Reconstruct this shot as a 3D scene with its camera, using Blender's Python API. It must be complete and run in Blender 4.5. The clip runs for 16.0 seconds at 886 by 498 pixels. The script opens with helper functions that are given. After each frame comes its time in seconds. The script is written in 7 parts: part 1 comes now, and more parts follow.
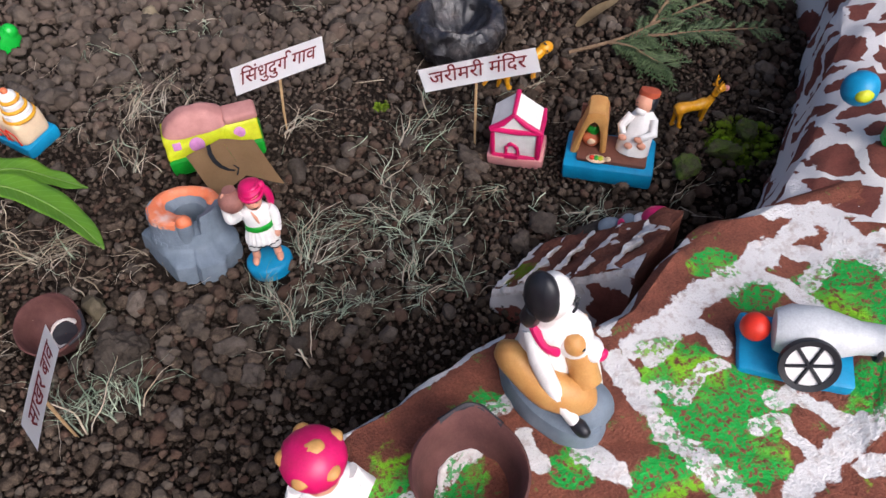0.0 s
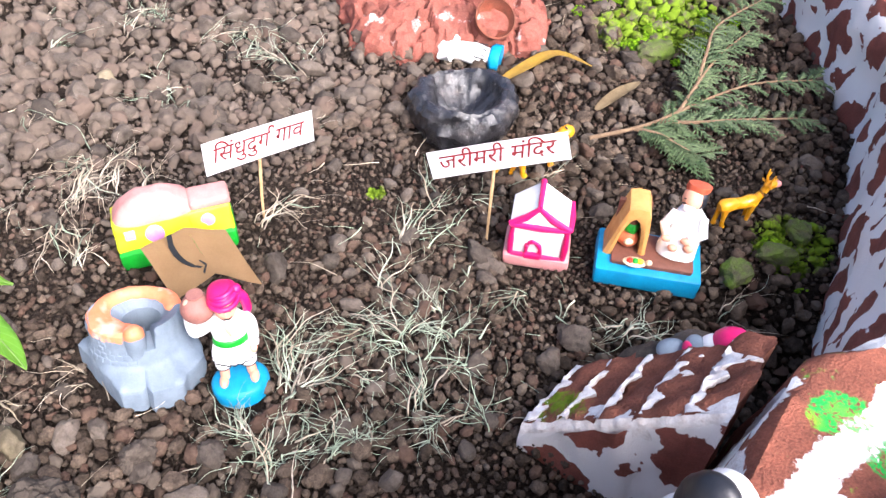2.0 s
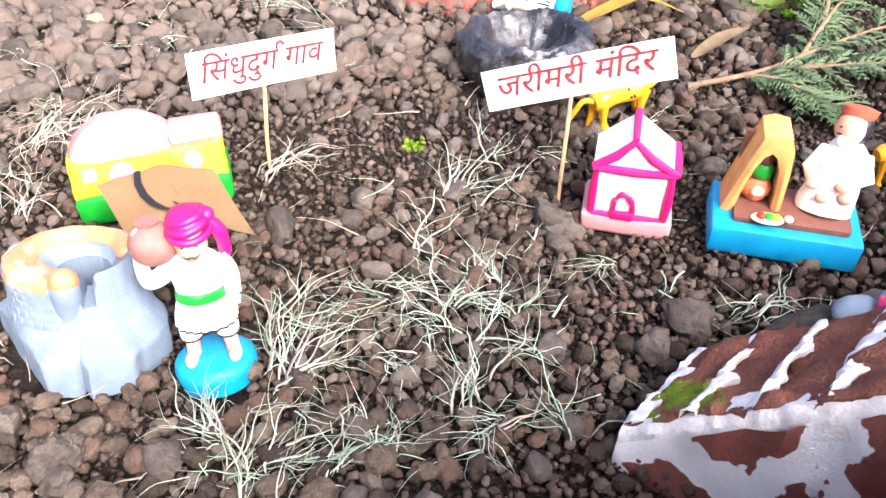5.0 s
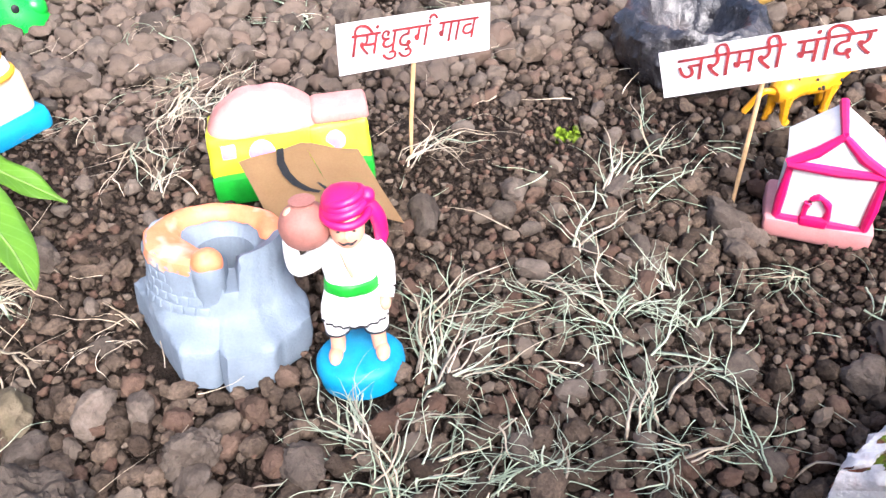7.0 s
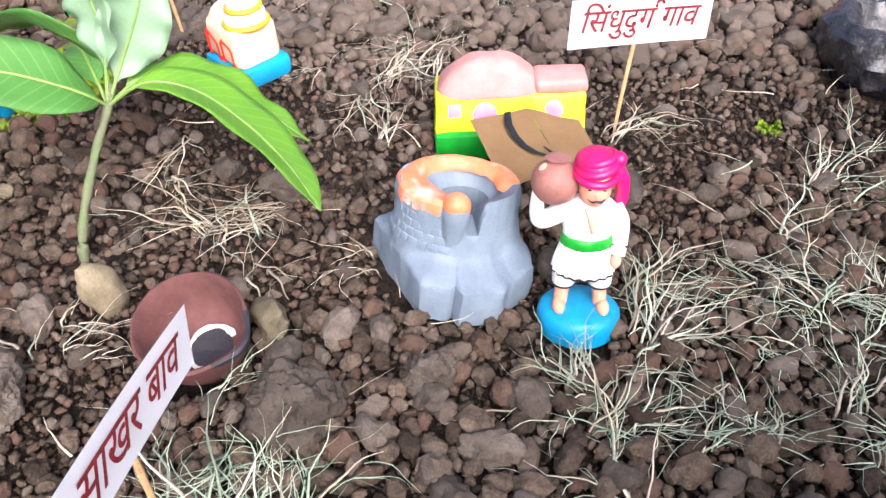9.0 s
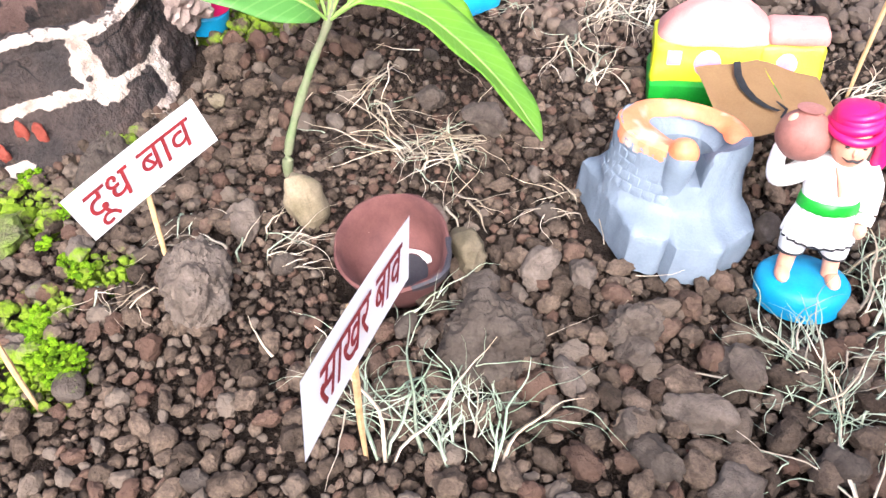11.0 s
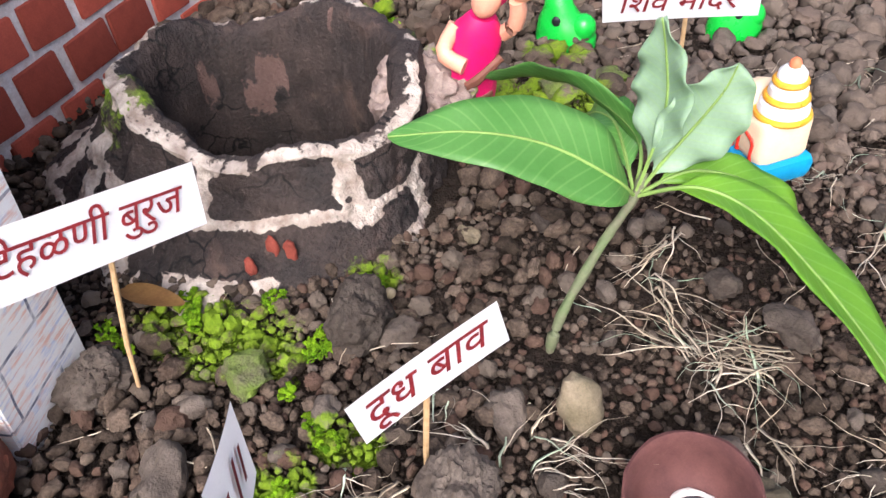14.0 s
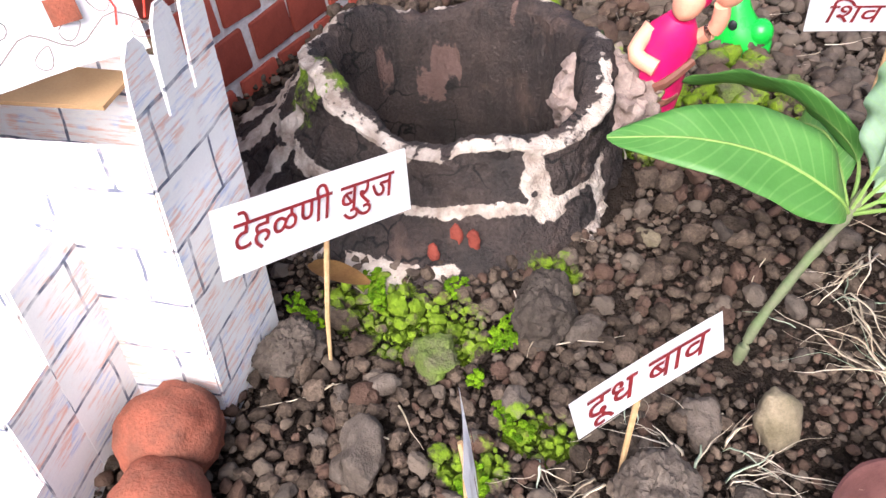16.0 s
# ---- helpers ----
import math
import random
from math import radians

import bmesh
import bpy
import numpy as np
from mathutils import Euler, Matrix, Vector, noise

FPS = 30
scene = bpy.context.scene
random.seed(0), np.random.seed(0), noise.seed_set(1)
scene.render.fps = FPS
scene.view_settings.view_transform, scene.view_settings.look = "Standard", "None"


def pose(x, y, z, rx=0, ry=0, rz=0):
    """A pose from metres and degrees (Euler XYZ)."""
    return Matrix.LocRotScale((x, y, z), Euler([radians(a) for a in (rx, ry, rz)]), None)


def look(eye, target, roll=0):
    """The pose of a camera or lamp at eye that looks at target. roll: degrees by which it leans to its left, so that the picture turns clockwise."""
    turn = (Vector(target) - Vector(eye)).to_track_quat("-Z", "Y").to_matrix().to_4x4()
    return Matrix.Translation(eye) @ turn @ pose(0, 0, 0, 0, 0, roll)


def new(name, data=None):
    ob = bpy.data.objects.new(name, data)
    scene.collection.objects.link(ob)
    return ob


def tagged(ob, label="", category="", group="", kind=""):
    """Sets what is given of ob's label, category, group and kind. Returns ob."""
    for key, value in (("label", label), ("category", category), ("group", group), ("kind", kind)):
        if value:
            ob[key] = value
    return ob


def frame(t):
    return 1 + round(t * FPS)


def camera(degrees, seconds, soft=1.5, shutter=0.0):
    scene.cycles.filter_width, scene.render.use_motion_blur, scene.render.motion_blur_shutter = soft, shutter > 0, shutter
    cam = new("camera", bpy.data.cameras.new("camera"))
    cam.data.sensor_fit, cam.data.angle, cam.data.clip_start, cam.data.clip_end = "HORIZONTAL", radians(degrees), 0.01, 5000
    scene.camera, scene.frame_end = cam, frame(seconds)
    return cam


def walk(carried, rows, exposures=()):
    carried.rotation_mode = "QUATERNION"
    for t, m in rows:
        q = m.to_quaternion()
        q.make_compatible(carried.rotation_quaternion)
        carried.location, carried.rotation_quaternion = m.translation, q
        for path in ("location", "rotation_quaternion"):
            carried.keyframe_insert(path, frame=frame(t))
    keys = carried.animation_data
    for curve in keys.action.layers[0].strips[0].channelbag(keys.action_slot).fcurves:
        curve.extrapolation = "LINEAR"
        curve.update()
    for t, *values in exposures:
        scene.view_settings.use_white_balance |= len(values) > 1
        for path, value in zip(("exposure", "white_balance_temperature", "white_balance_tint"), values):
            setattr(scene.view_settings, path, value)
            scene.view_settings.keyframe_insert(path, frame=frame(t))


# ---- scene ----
cam = camera(59.66, 16.0)
PATH = [
    (0, (-0.11996, -0.53196, 0.57320), (0.1664, 0.5925, -1.0558), -4.70),
    (0.5, (-0.12767, -0.49817, 0.55957), (0.1974, 0.6393, -1.0530), -3.45),
    (1, (-0.13745, -0.46637, 0.53951), (0.2397, 0.7016, -1.0396), -1.77),
    (1.5, (-0.14650, -0.44741, 0.51401), (0.2817, 0.7537, -1.0267), 0.03),
    (2, (-0.13986, -0.42478, 0.49142), (0.3230, 0.8097, -1.0125), 1.36),
    (2.5, (-0.13253, -0.40706, 0.45696), (0.3474, 0.8563, -1.0173), 1.95),
    (3, (-0.11855, -0.39930, 0.42807), (0.3400, 0.9085, -1.0140), 1.48),
    (3.2, (-0.11810, -0.39930, 0.41141), (0.3322, 0.9412, -1.0029), 1.06),
    (5.3, (-0.13260, -0.36487, 0.31434), (0.2502, 1.0383, -1.0584), -1.57),
    (5.5, (-0.13709, -0.36046, 0.31220), (0.2276, 1.0399, -1.0684), -1.66),
    (6, (-0.14325, -0.35428, 0.29389), (0.1645, 1.0610, -1.0854), -2.47),
    (6.5, (-0.14823, -0.34310, 0.28158), (0.0975, 1.0920, -1.0896), -3.46),
    (7, (-0.15904, -0.33281, 0.28668), (0.0261, 1.1204, -1.0749), -4.12),
    (7.5, (-0.17769, -0.32542, 0.29607), (-0.0477, 1.1452, -1.0532), -4.12),
    (8, (-0.19786, -0.32496, 0.30689), (-0.1157, 1.1468, -1.0449), -3.64),
    (8.5, (-0.21808, -0.34147, 0.31237), (-0.1853, 1.1278, -1.0441), -3.40),
    (9, (-0.22874, -0.35789, 0.29950), (-0.2743, 1.0928, -1.0766), -3.48),
    (9.5, (-0.23557, -0.36106, 0.28808), (-0.4000, 1.0474, -1.1223), -4.55),
    (10, (-0.24600, -0.36507, 0.27908), (-0.5175, 1.0148, -1.1430), -5.62),
    (10.2, (-0.25099, -0.36431, 0.27651), (-0.5523, 1.0041, -1.1506), -5.91),
    (12.3, (-0.28712, -0.30957, 0.30947), (-0.7542, 1.0561, -1.0750), -5.78),
    (12.5, (-0.29250, -0.29482, 0.31574), (-0.7796, 1.0684, -1.0642), -5.66),
    (13, (-0.31797, -0.29034, 0.31946), (-0.8582, 1.0636, -1.0499), -5.54),
    (13.5, (-0.34922, -0.29013, 0.31485), (-0.9470, 1.0384, -1.0554), -5.21),
    (14, (-0.36944, -0.28870, 0.31403), (-1.0374, 1.0033, -1.0587), -4.88),
    (14.5, (-0.38769, -0.29535, 0.31208), (-1.1094, 0.9619, -1.0658), -4.81),
    (15, (-0.40458, -0.30571, 0.31196), (-1.1751, 0.9214, -1.0666), -5.00),
    (15.5, (-0.41805, -0.30885, 0.31887), (-1.2214, 0.9024, -1.0550), -5.19),
    (16, (-0.42096, -0.31738, 0.32382), (-1.2519, 0.8659, -1.0580), -5.65),
]
EXPOSURE = [(0.0, 0.23, 5950, 15), (1.0, 1.14, 5950, 15), (2.5, 2.04, 5950, 15), (5.5, 2.28, 5950, 15), (7.0, 1.98, 5950, 15), (8.0, 0.94, 5950, 15), (9.0, 1.59, 5950, 15), (9.8, 2.26, 5950, 15), (12.5, 1.56, 5950, 15), (13.5, 1.69, 5950, 15), (14.5, 0.68, 5950, 15), (16.0, 1.39, 5950, 15)]
walk(cam, [(t, look(eye, target, roll)) for t, eye, target, roll in PATH], EXPOSURE)


# ---- world and light ----
world = bpy.data.worlds.new("sky")
scene.world = world
world.use_nodes = True
wn = world.node_tree.nodes
sky = wn.new("ShaderNodeTexSky")
sky.sky_type, sky.sun_disc = "NISHITA", False
sky.sun_elevation, sky.sun_rotation = radians(43), radians(163)
sky.air_density, sky.dust_density = 0.8, 8.0
world.node_tree.links.new(sky.outputs[0], wn["Background"].inputs[0])
wn["Background"].inputs[1].default_value = 0.12
sun_data = bpy.data.lights.new("sun", "SUN")
sun_data.energy, sun_data.angle, sun_data.color = 1.7, radians(45), (1.0, 0.985, 0.96)
sun = new("sun", sun_data)
sun.matrix_world = look((0.22, -0.70, 0.68), (0, 0, 0))


# ---- materials ----
def mixed(nt, a, b, fac, mode="MIX"):
    n = nt.nodes.new("ShaderNodeMix")
    n.data_type, n.blend_type = "RGBA", mode
    for k, v in ((0, fac), (6, a), (7, b)):
        if hasattr(v, "links"):
            nt.links.new(v, n.inputs[k])
        else:
            n.inputs[k].default_value = (*v, 1) if isinstance(v, tuple) else v
    return n.outputs[2]


def noise_of(nt, vec, scale, detail=4, rough=0.6, dist=0.0):
    n = nt.nodes.new("ShaderNodeTexNoise")
    n.inputs["Scale"].default_value, n.inputs["Detail"].default_value = scale, detail
    n.inputs["Roughness"].default_value, n.inputs["Distortion"].default_value = rough, dist
    nt.links.new(vec, n.inputs["Vector"])
    return n.outputs["Fac"]


def ramp(nt, fac, lo, hi, a=0.0, b=1.0):
    n = nt.nodes.new("ShaderNodeMapRange")
    for k, v in enumerate((lo, hi, a, b)):
        n.inputs[k + 1].default_value = v
    nt.links.new(fac, n.inputs[0])
    return n.outputs[0]


def math_of(nt, op, a, b=0.0):
    n = nt.nodes.new("ShaderNodeMath")
    n.operation = op
    for k, v in ((0, a), (1, b)):
        if hasattr(v, "links"):
            nt.links.new(v, n.inputs[k])
        else:
            n.inputs[k].default_value = v
    return n.outputs[0]


def paint(name, c1, c2=None, scale=90, fine=900, rough=0.7, bump=0.25, depth=0.0006, vary="", spec=0.3, metal=0.0, grain=0.25, extra=None):
    """A surface of two tones in soft patches, with fine grain and relief. vary: island or object gives each piece its own tone."""
    c2 = c2 or tuple(v * 0.72 for v in c1)
    m = bpy.data.materials.new(name)
    m.use_nodes = True
    nt = m.node_tree
    bsdf = nt.nodes["Principled BSDF"]
    vec = nt.nodes.new("ShaderNodeTexCoord").outputs["Object"]
    big = noise_of(nt, vec, scale, 5)
    small = noise_of(nt, vec, fine, 3)
    col = mixed(nt, c1, c2, ramp(nt, big, 0.35, 0.68))
    tone = ramp(nt, small, 0.25, 0.75, 1 - grain, 1 + grain)
    if vary:
        g = nt.nodes.new("ShaderNodeNewGeometry" if vary == "island" else "ShaderNodeObjectInfo")
        tone = math_of(nt, "MULTIPLY", tone, ramp(nt, g.outputs["Random Per Island" if vary == "island" else "Random"], 0, 1, *((0.50, 1.45) if vary == "island" else (0.65, 1.4))))
    v = nt.nodes.new("ShaderNodeCombineColor")
    for k in range(3):
        nt.links.new(tone, v.inputs[k])
    col = mixed(nt, col, v.outputs[0], 1.0, "MULTIPLY")
    if extra:
        col = extra(nt, vec, col, bsdf)
    nt.links.new(col, bsdf.inputs["Base Color"])
    nt.links.new(ramp(nt, big, 0.3, 0.7, max(rough - 0.1, 0.05), min(rough + 0.1, 1)), bsdf.inputs["Roughness"])
    bsdf.inputs["Specular IOR Level"].default_value, bsdf.inputs["Metallic"].default_value = spec, metal
    b = nt.nodes.new("ShaderNodeBump")
    b.inputs["Strength"].default_value, b.inputs["Distance"].default_value = bump, depth
    nt.links.new(math_of(nt, "ADD", small, math_of(nt, "MULTIPLY", big, 2.0)), b.inputs["Height"])
    nt.links.new(b.outputs[0], bsdf.inputs["Normal"])
    return m


def world_pos(nt):
    return nt.nodes.new("ShaderNodeNewGeometry").outputs["Position"]


def patch(nt, pos, cx, cy, rx, ry):
    """1 inside an ellipse on the ground, falling to 0 at its rim."""
    s = nt.nodes.new("ShaderNodeSeparateXYZ")
    nt.links.new(pos, s.inputs[0])
    a = math_of(nt, "POWER", math_of(nt, "ABSOLUTE", math_of(nt, "DIVIDE", math_of(nt, "SUBTRACT", s.outputs[0], cx), rx)), 2.0)
    b = math_of(nt, "POWER", math_of(nt, "ABSOLUTE", math_of(nt, "DIVIDE", math_of(nt, "SUBTRACT", s.outputs[1], cy), ry)), 2.0)
    return ramp(nt, math_of(nt, "ADD", a, b), 1.0, 0.2)


MOSS = [(-0.600, -0.103, 0.085, 0.042), (-0.545, -0.035, 0.030, 0.020), (-0.505, -0.137, 0.030, 0.022), (-0.525, -0.165, 0.030, 0.025), (-0.520, 0.215, 0.045, 0.03), (-0.69, 0.235, 0.04, 0.03), (-0.52, 0.13, 0.12, 0.08), (-0.022, 0.062, 0.016, 0.014),
        (0.30, -0.11, 0.06, 0.05), (0.36, 0.22, 0.13, 0.09), (-0.50, -0.20, 0.04, 0.03), (0.12, 0.30, 0.10, 0.05), (-0.712, -0.014, 0.045, 0.035), (0.030, -0.205, 0.03, 0.03)]


def sunlit_and_mossy(nt, vec, col, bsdf):
    """Lumps of grey, tan and reddish soil; the far patch carries painted sun brightness."""
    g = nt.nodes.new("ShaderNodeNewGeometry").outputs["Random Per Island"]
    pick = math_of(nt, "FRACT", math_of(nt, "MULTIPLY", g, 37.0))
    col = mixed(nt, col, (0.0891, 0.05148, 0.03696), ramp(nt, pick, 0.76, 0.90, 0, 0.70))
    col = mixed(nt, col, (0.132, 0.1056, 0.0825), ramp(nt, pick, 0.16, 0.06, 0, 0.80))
    # far clods mixed paler, so the sun on them is in the colour
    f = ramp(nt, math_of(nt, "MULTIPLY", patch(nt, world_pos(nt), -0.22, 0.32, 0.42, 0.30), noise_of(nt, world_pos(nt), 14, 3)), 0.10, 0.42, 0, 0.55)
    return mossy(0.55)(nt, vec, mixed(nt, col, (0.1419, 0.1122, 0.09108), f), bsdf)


def mossy(amount):
    def extra(nt, vec, col, bsdf):
        pos = world_pos(nt)
        total = None
        for p in MOSS:
            f = patch(nt, pos, *p)
            total = f if total is None else math_of(nt, "MAXIMUM", total, f)
        n = noise_of(nt, pos, 55, 5, 0.7)
        f = ramp(nt, math_of(nt, "MULTIPLY", total, n), 0.47 - 0.14 * amount, 0.56 - 0.1 * amount, 0, 0.9)
        g = mixed(nt, (0.085, 0.165, 0.006), (0.20, 0.29, 0.015), noise_of(nt, pos, 300, 3))
        return mixed(nt, col, g, f)
    return extra


# ground under the clods, its colour darkened so gaps between lumps look shaded
SOIL = paint("soil", (0.0409, 0.02976, 0.02232), (0.01924, 0.01364, 0.01054), 130, 900, 0.95, 1.0, 0.004, spec=0.1, grain=0.5, extra=mossy(0.45))
CLOD = paint("soil_clods", (0.09502, 0.07006, 0.05146), (0.04571, 0.03348, 0.0248), 150, 750, 0.92, 0.7, 0.0012, "island", spec=0.1, grain=0.35, extra=sunlit_and_mossy)
# crumbs that fill the gaps, darker than clods to paint shade between lumps
FINES = paint("gap_shaded_fines", (0.04691, 0.03348, 0.0248), (0.02285, 0.01612, 0.01178), 150, 750, 0.95, 0.7, 0.0010, "island", spec=0.08, grain=0.4, extra=mossy(0.7))
STONE = paint("stone", (0.09923, 0.0806, 0.0651), (0.05413, 0.04216, 0.03348), 90, 700, 0.85, 0.6, 0.0012, "object", spec=0.15, grain=0.3, extra=mossy(0.25))
PALE_STONE = paint("pale_stone", (0.185, 0.150, 0.100), (0.105, 0.088, 0.052), 70, 900, 0.85, 0.5, 0.001, "object", spec=0.2, grain=0.2)
MOSS_STONE = paint("mossy_stone", (0.0936, 0.0864, 0.054), (0.1152, 0.18, 0.0216), 60, 900, 0.95, 0.7, 0.0015, "", spec=0.1, grain=0.35)
GRASS = paint("dry_grass", (0.4505, 0.493, 0.374), (0.2465, 0.3315, 0.221), 30, 500, 0.8, 0.1, 0.0003, "island", spec=0.2, grain=0.15)
STRAW = paint("straw", (0.561, 0.493, 0.391), (0.357, 0.2805, 0.187), 30, 500, 0.8, 0.1, 0.0003, "island", spec=0.2, grain=0.15)
MOSS_MAT = paint("moss", (0.078, 0.1794, 0.00312), (0.1872, 0.3276, 0.0078), 90, 1400, 0.95, 1.0, 0.0018, "island", spec=0.1, grain=0.3)
PAPER = paint("paper", (0.90, 0.90, 0.90), (0.86, 0.855, 0.86), 25, 900, 0.75, 0.08, 0.0002, spec=0.25, grain=0.03)
INK = paint("maroon_ink", (0.21, 0.016, 0.018), (0.12, 0.010, 0.014), 200, 1500, 0.6, 0.05, 0.0002, spec=0.3, grain=0.2)
WOOD = paint("stick_wood", (0.4836, 0.3276, 0.1716), (0.351, 0.2184, 0.1014), 150, 900, 0.7, 0.3, 0.0004, spec=0.3, grain=0.15)
CARD = paint("cardboard", (0.3588, 0.2262, 0.1131), (0.312, 0.1911, 0.0936), 40, 900, 0.85, 0.15, 0.0003, spec=0.2, grain=0.07)
CARD_INK = paint("dark_print", (0.035, 0.038, 0.042), None, 60, 700, 0.7, 0.1, 0.0002, spec=0.3)
WHITE = paint("white_paint", (0.82, 0.81, 0.79), (0.70, 0.68, 0.66), 70, 800, 0.5, 0.25, 0.0005, spec=0.4, grain=0.06)
PINK = paint("dusty_pink_paint", (0.4836, 0.234, 0.2106), (0.39, 0.1794, 0.1638), 70, 900, 0.65, 0.3, 0.0006, spec=0.3, grain=0.08)
SALMON = paint("salmon_paint", (0.6084, 0.2808, 0.273), (0.5304, 0.2184, 0.2184), 70, 900, 0.6, 0.2, 0.0005, spec=0.35, grain=0.06)
MAGENTA = paint("magenta_paint", (0.624, 0.00624, 0.1248), (0.4836, 0.00468, 0.0858), 90, 900, 0.4, 0.2, 0.0004, spec=0.5, grain=0.08)
YELLOW = paint("lime_yellow_paint", (0.546, 0.624, 0.0078), (0.4836, 0.4836, 0.0078), 80, 900, 0.45, 0.35, 0.0008, spec=0.5, grain=0.1)
GREEN = paint("green_paint", (0.0117, 0.3276, 0.0234), (0.0078, 0.2184, 0.0156), 80, 900, 0.4, 0.3, 0.0006, spec=0.5, grain=0.1)
BRIGHT_GREEN = paint("bright_green_plastic", (0.0156, 0.4836, 0.0468), (0.00936, 0.3588, 0.0312), 80, 900, 0.3, 0.1, 0.0004, spec=0.5, grain=0.06)
LILAC = paint("lilac_paint", (0.5616, 0.234, 0.4836), None, 80, 900, 0.5, 0.2, 0.0004, spec=0.4, grain=0.06)
BLUE = paint("sky_blue_paint", (0.00936, 0.2808, 0.5148), (0.00624, 0.2106, 0.4056), 70, 900, 0.45, 0.3, 0.0006, spec=0.4, grain=0.08)
GREY_BLUE = paint("blue_grey_paint", (0.178, 0.222, 0.272), (0.130, 0.165, 0.206), 50, 800, 0.6, 0.35, 0.0008, spec=0.35, grain=0.1)
ORANGE = paint("orange_paint", (0.6708, 0.156, 0.0585), (0.624, 0.2262, 0.117), 60, 900, 0.5, 0.2, 0.0004, spec=0.4, grain=0.08)
RED = paint("red_paint", (0.75, 0.035, 0.015), None, 80, 900, 0.45, 0.2, 0.0004, spec=0.4, grain=0.08)
SKIN = paint("peach_paint", (0.72, 0.36, 0.24), (0.62, 0.28, 0.18), 90, 900, 0.5, 0.2, 0.0004, spec=0.4, grain=0.06)
BROWN = paint("brown_paint", (0.1716, 0.0663, 0.0429), (0.1248, 0.0468, 0.0312), 90, 900, 0.6, 0.2, 0.0005, spec=0.3, grain=0.1)
POT_CLAY = paint("pot_pink_clay", (0.2964, 0.1287, 0.1053), None, 90, 900, 0.6, 0.2, 0.0005, spec=0.3, grain=0.1)
BLACK = paint("black_paint", (0.016, 0.017, 0.022), None, 90, 900, 0.45, 0.2, 0.0004, spec=0.4, grain=0.1)
CREAM = paint("cream_paint", (0.80, 0.62, 0.42), (0.72, 0.52, 0.34), 70, 900, 0.55, 0.25, 0.0005, spec=0.35, grain=0.06)
OCHRE = paint("ochre_paint", (0.546, 0.2964, 0.0936), (0.468, 0.2184, 0.0624), 80, 900, 0.5, 0.25, 0.0005, spec=0.4, grain=0.08)
GOLD = paint("golden_yellow_paint", (0.663, 0.3666, 0.0156), (0.624, 0.2184, 0.0234), 80, 900, 0.5, 0.2, 0.0004, spec=0.4, grain=0.08)
AMBER = paint("amber_plastic", (0.6864, 0.3276, 0.0078), (0.6084, 0.2574, 0.00624), 60, 900, 0.3, 0.1, 0.0003, spec=0.5, grain=0.05)
TERRACOTTA = paint("terracotta", (0.1332, 0.05616, 0.04896), (0.09, 0.03744, 0.03456), 60, 900, 0.75, 0.35, 0.0006, spec=0.25, grain=0.12)
SOOT_BLACK = paint("sooty_lip", (0.03, 0.028, 0.035), None, 80, 900, 0.6, 0.3, 0.0006, spec=0.3, grain=0.2)
DAB_RED = paint("brick_red_paint", (0.20, 0.045, 0.030), None, 90, 700, 0.8, 0.4, 0.0008, spec=0.2, grain=0.2)
BALL_CLAY = paint("brick_red_clay", (0.2574, 0.078, 0.04524), (0.1326, 0.05616, 0.03744), 55, 700, 0.85, 0.6, 0.0012, spec=0.2, grain=0.2)


def wet_stone(nt, vec, col, bsdf):
    bsdf.inputs["Coat Weight"].default_value, bsdf.inputs["Coat Roughness"].default_value = 0.45, 0.30
    col = mixed(nt, col, (0.20, 0.17, 0.155), ramp(nt, noise_of(nt, vec, 30, 5), 0.54, 0.74, 0, 0.6))
    return mixed(nt, col, (0.34, 0.33, 0.34), ramp(nt, noise_of(nt, vec, 420, 4), 0.64, 0.72, 0, 0.5))


GRIND = paint("black_basalt", (0.0072, 0.0072, 0.01008), (0.0252, 0.02304, 0.02448), 40, 500, 0.24, 0.7, 0.002, spec=0.6, grain=0.4, extra=wet_stone)


def lattice(scale, width, line, dust=0.0, stretch=(1, 1, 1), edge=0.35):
    """Brush-painted joints in an uneven net, and loose green powder where asked."""
    def extra(nt, vec, col, bsdf):
        pos = world_pos(nt)
        mp = nt.nodes.new("ShaderNodeMapping")
        mp.inputs["Scale"].default_value = stretch
        n = nt.nodes.new("ShaderNodeTexNoise")
        n.inputs["Scale"].default_value = 45
        nt.links.new(pos, n.inputs["Vector"])
        add = nt.nodes.new("ShaderNodeVectorMath")
        add.operation = "MULTIPLY_ADD"
        nt.links.new(n.outputs["Color"], add.inputs[0])
        add.inputs[1].default_value = (edge / scale,) * 3
        nt.links.new(pos, add.inputs[2])
        nt.links.new(add.outputs[0], mp.inputs[0])
        vo = nt.nodes.new("ShaderNodeTexVoronoi")
        vo.feature = "DISTANCE_TO_EDGE"
        vo.inputs["Scale"].default_value = scale
        nt.links.new(mp.outputs[0], vo.inputs["Vector"])
        d = math_of(nt, "SUBTRACT", vo.outputs["Distance"], math_of(nt, "MULTIPLY", noise_of(nt, pos, 160, 4), width * 0.9))
        f = ramp(nt, d, width * 0.62, width * 0.52)
        if dust:
            g = mixed(nt, (0.012, 0.25, 0.03), (0.18, 0.40, 0.015), noise_of(nt, pos, 60, 2))
            big = math_of(nt, "MULTIPLY", ramp(nt, noise_of(nt, pos, 11, 3), 0.42, 0.56), ramp(nt, noise_of(nt, pos, 420, 3), 0.38, 0.60))
            col = mixed(nt, col, g, math_of(nt, "MULTIPLY", big, dust))
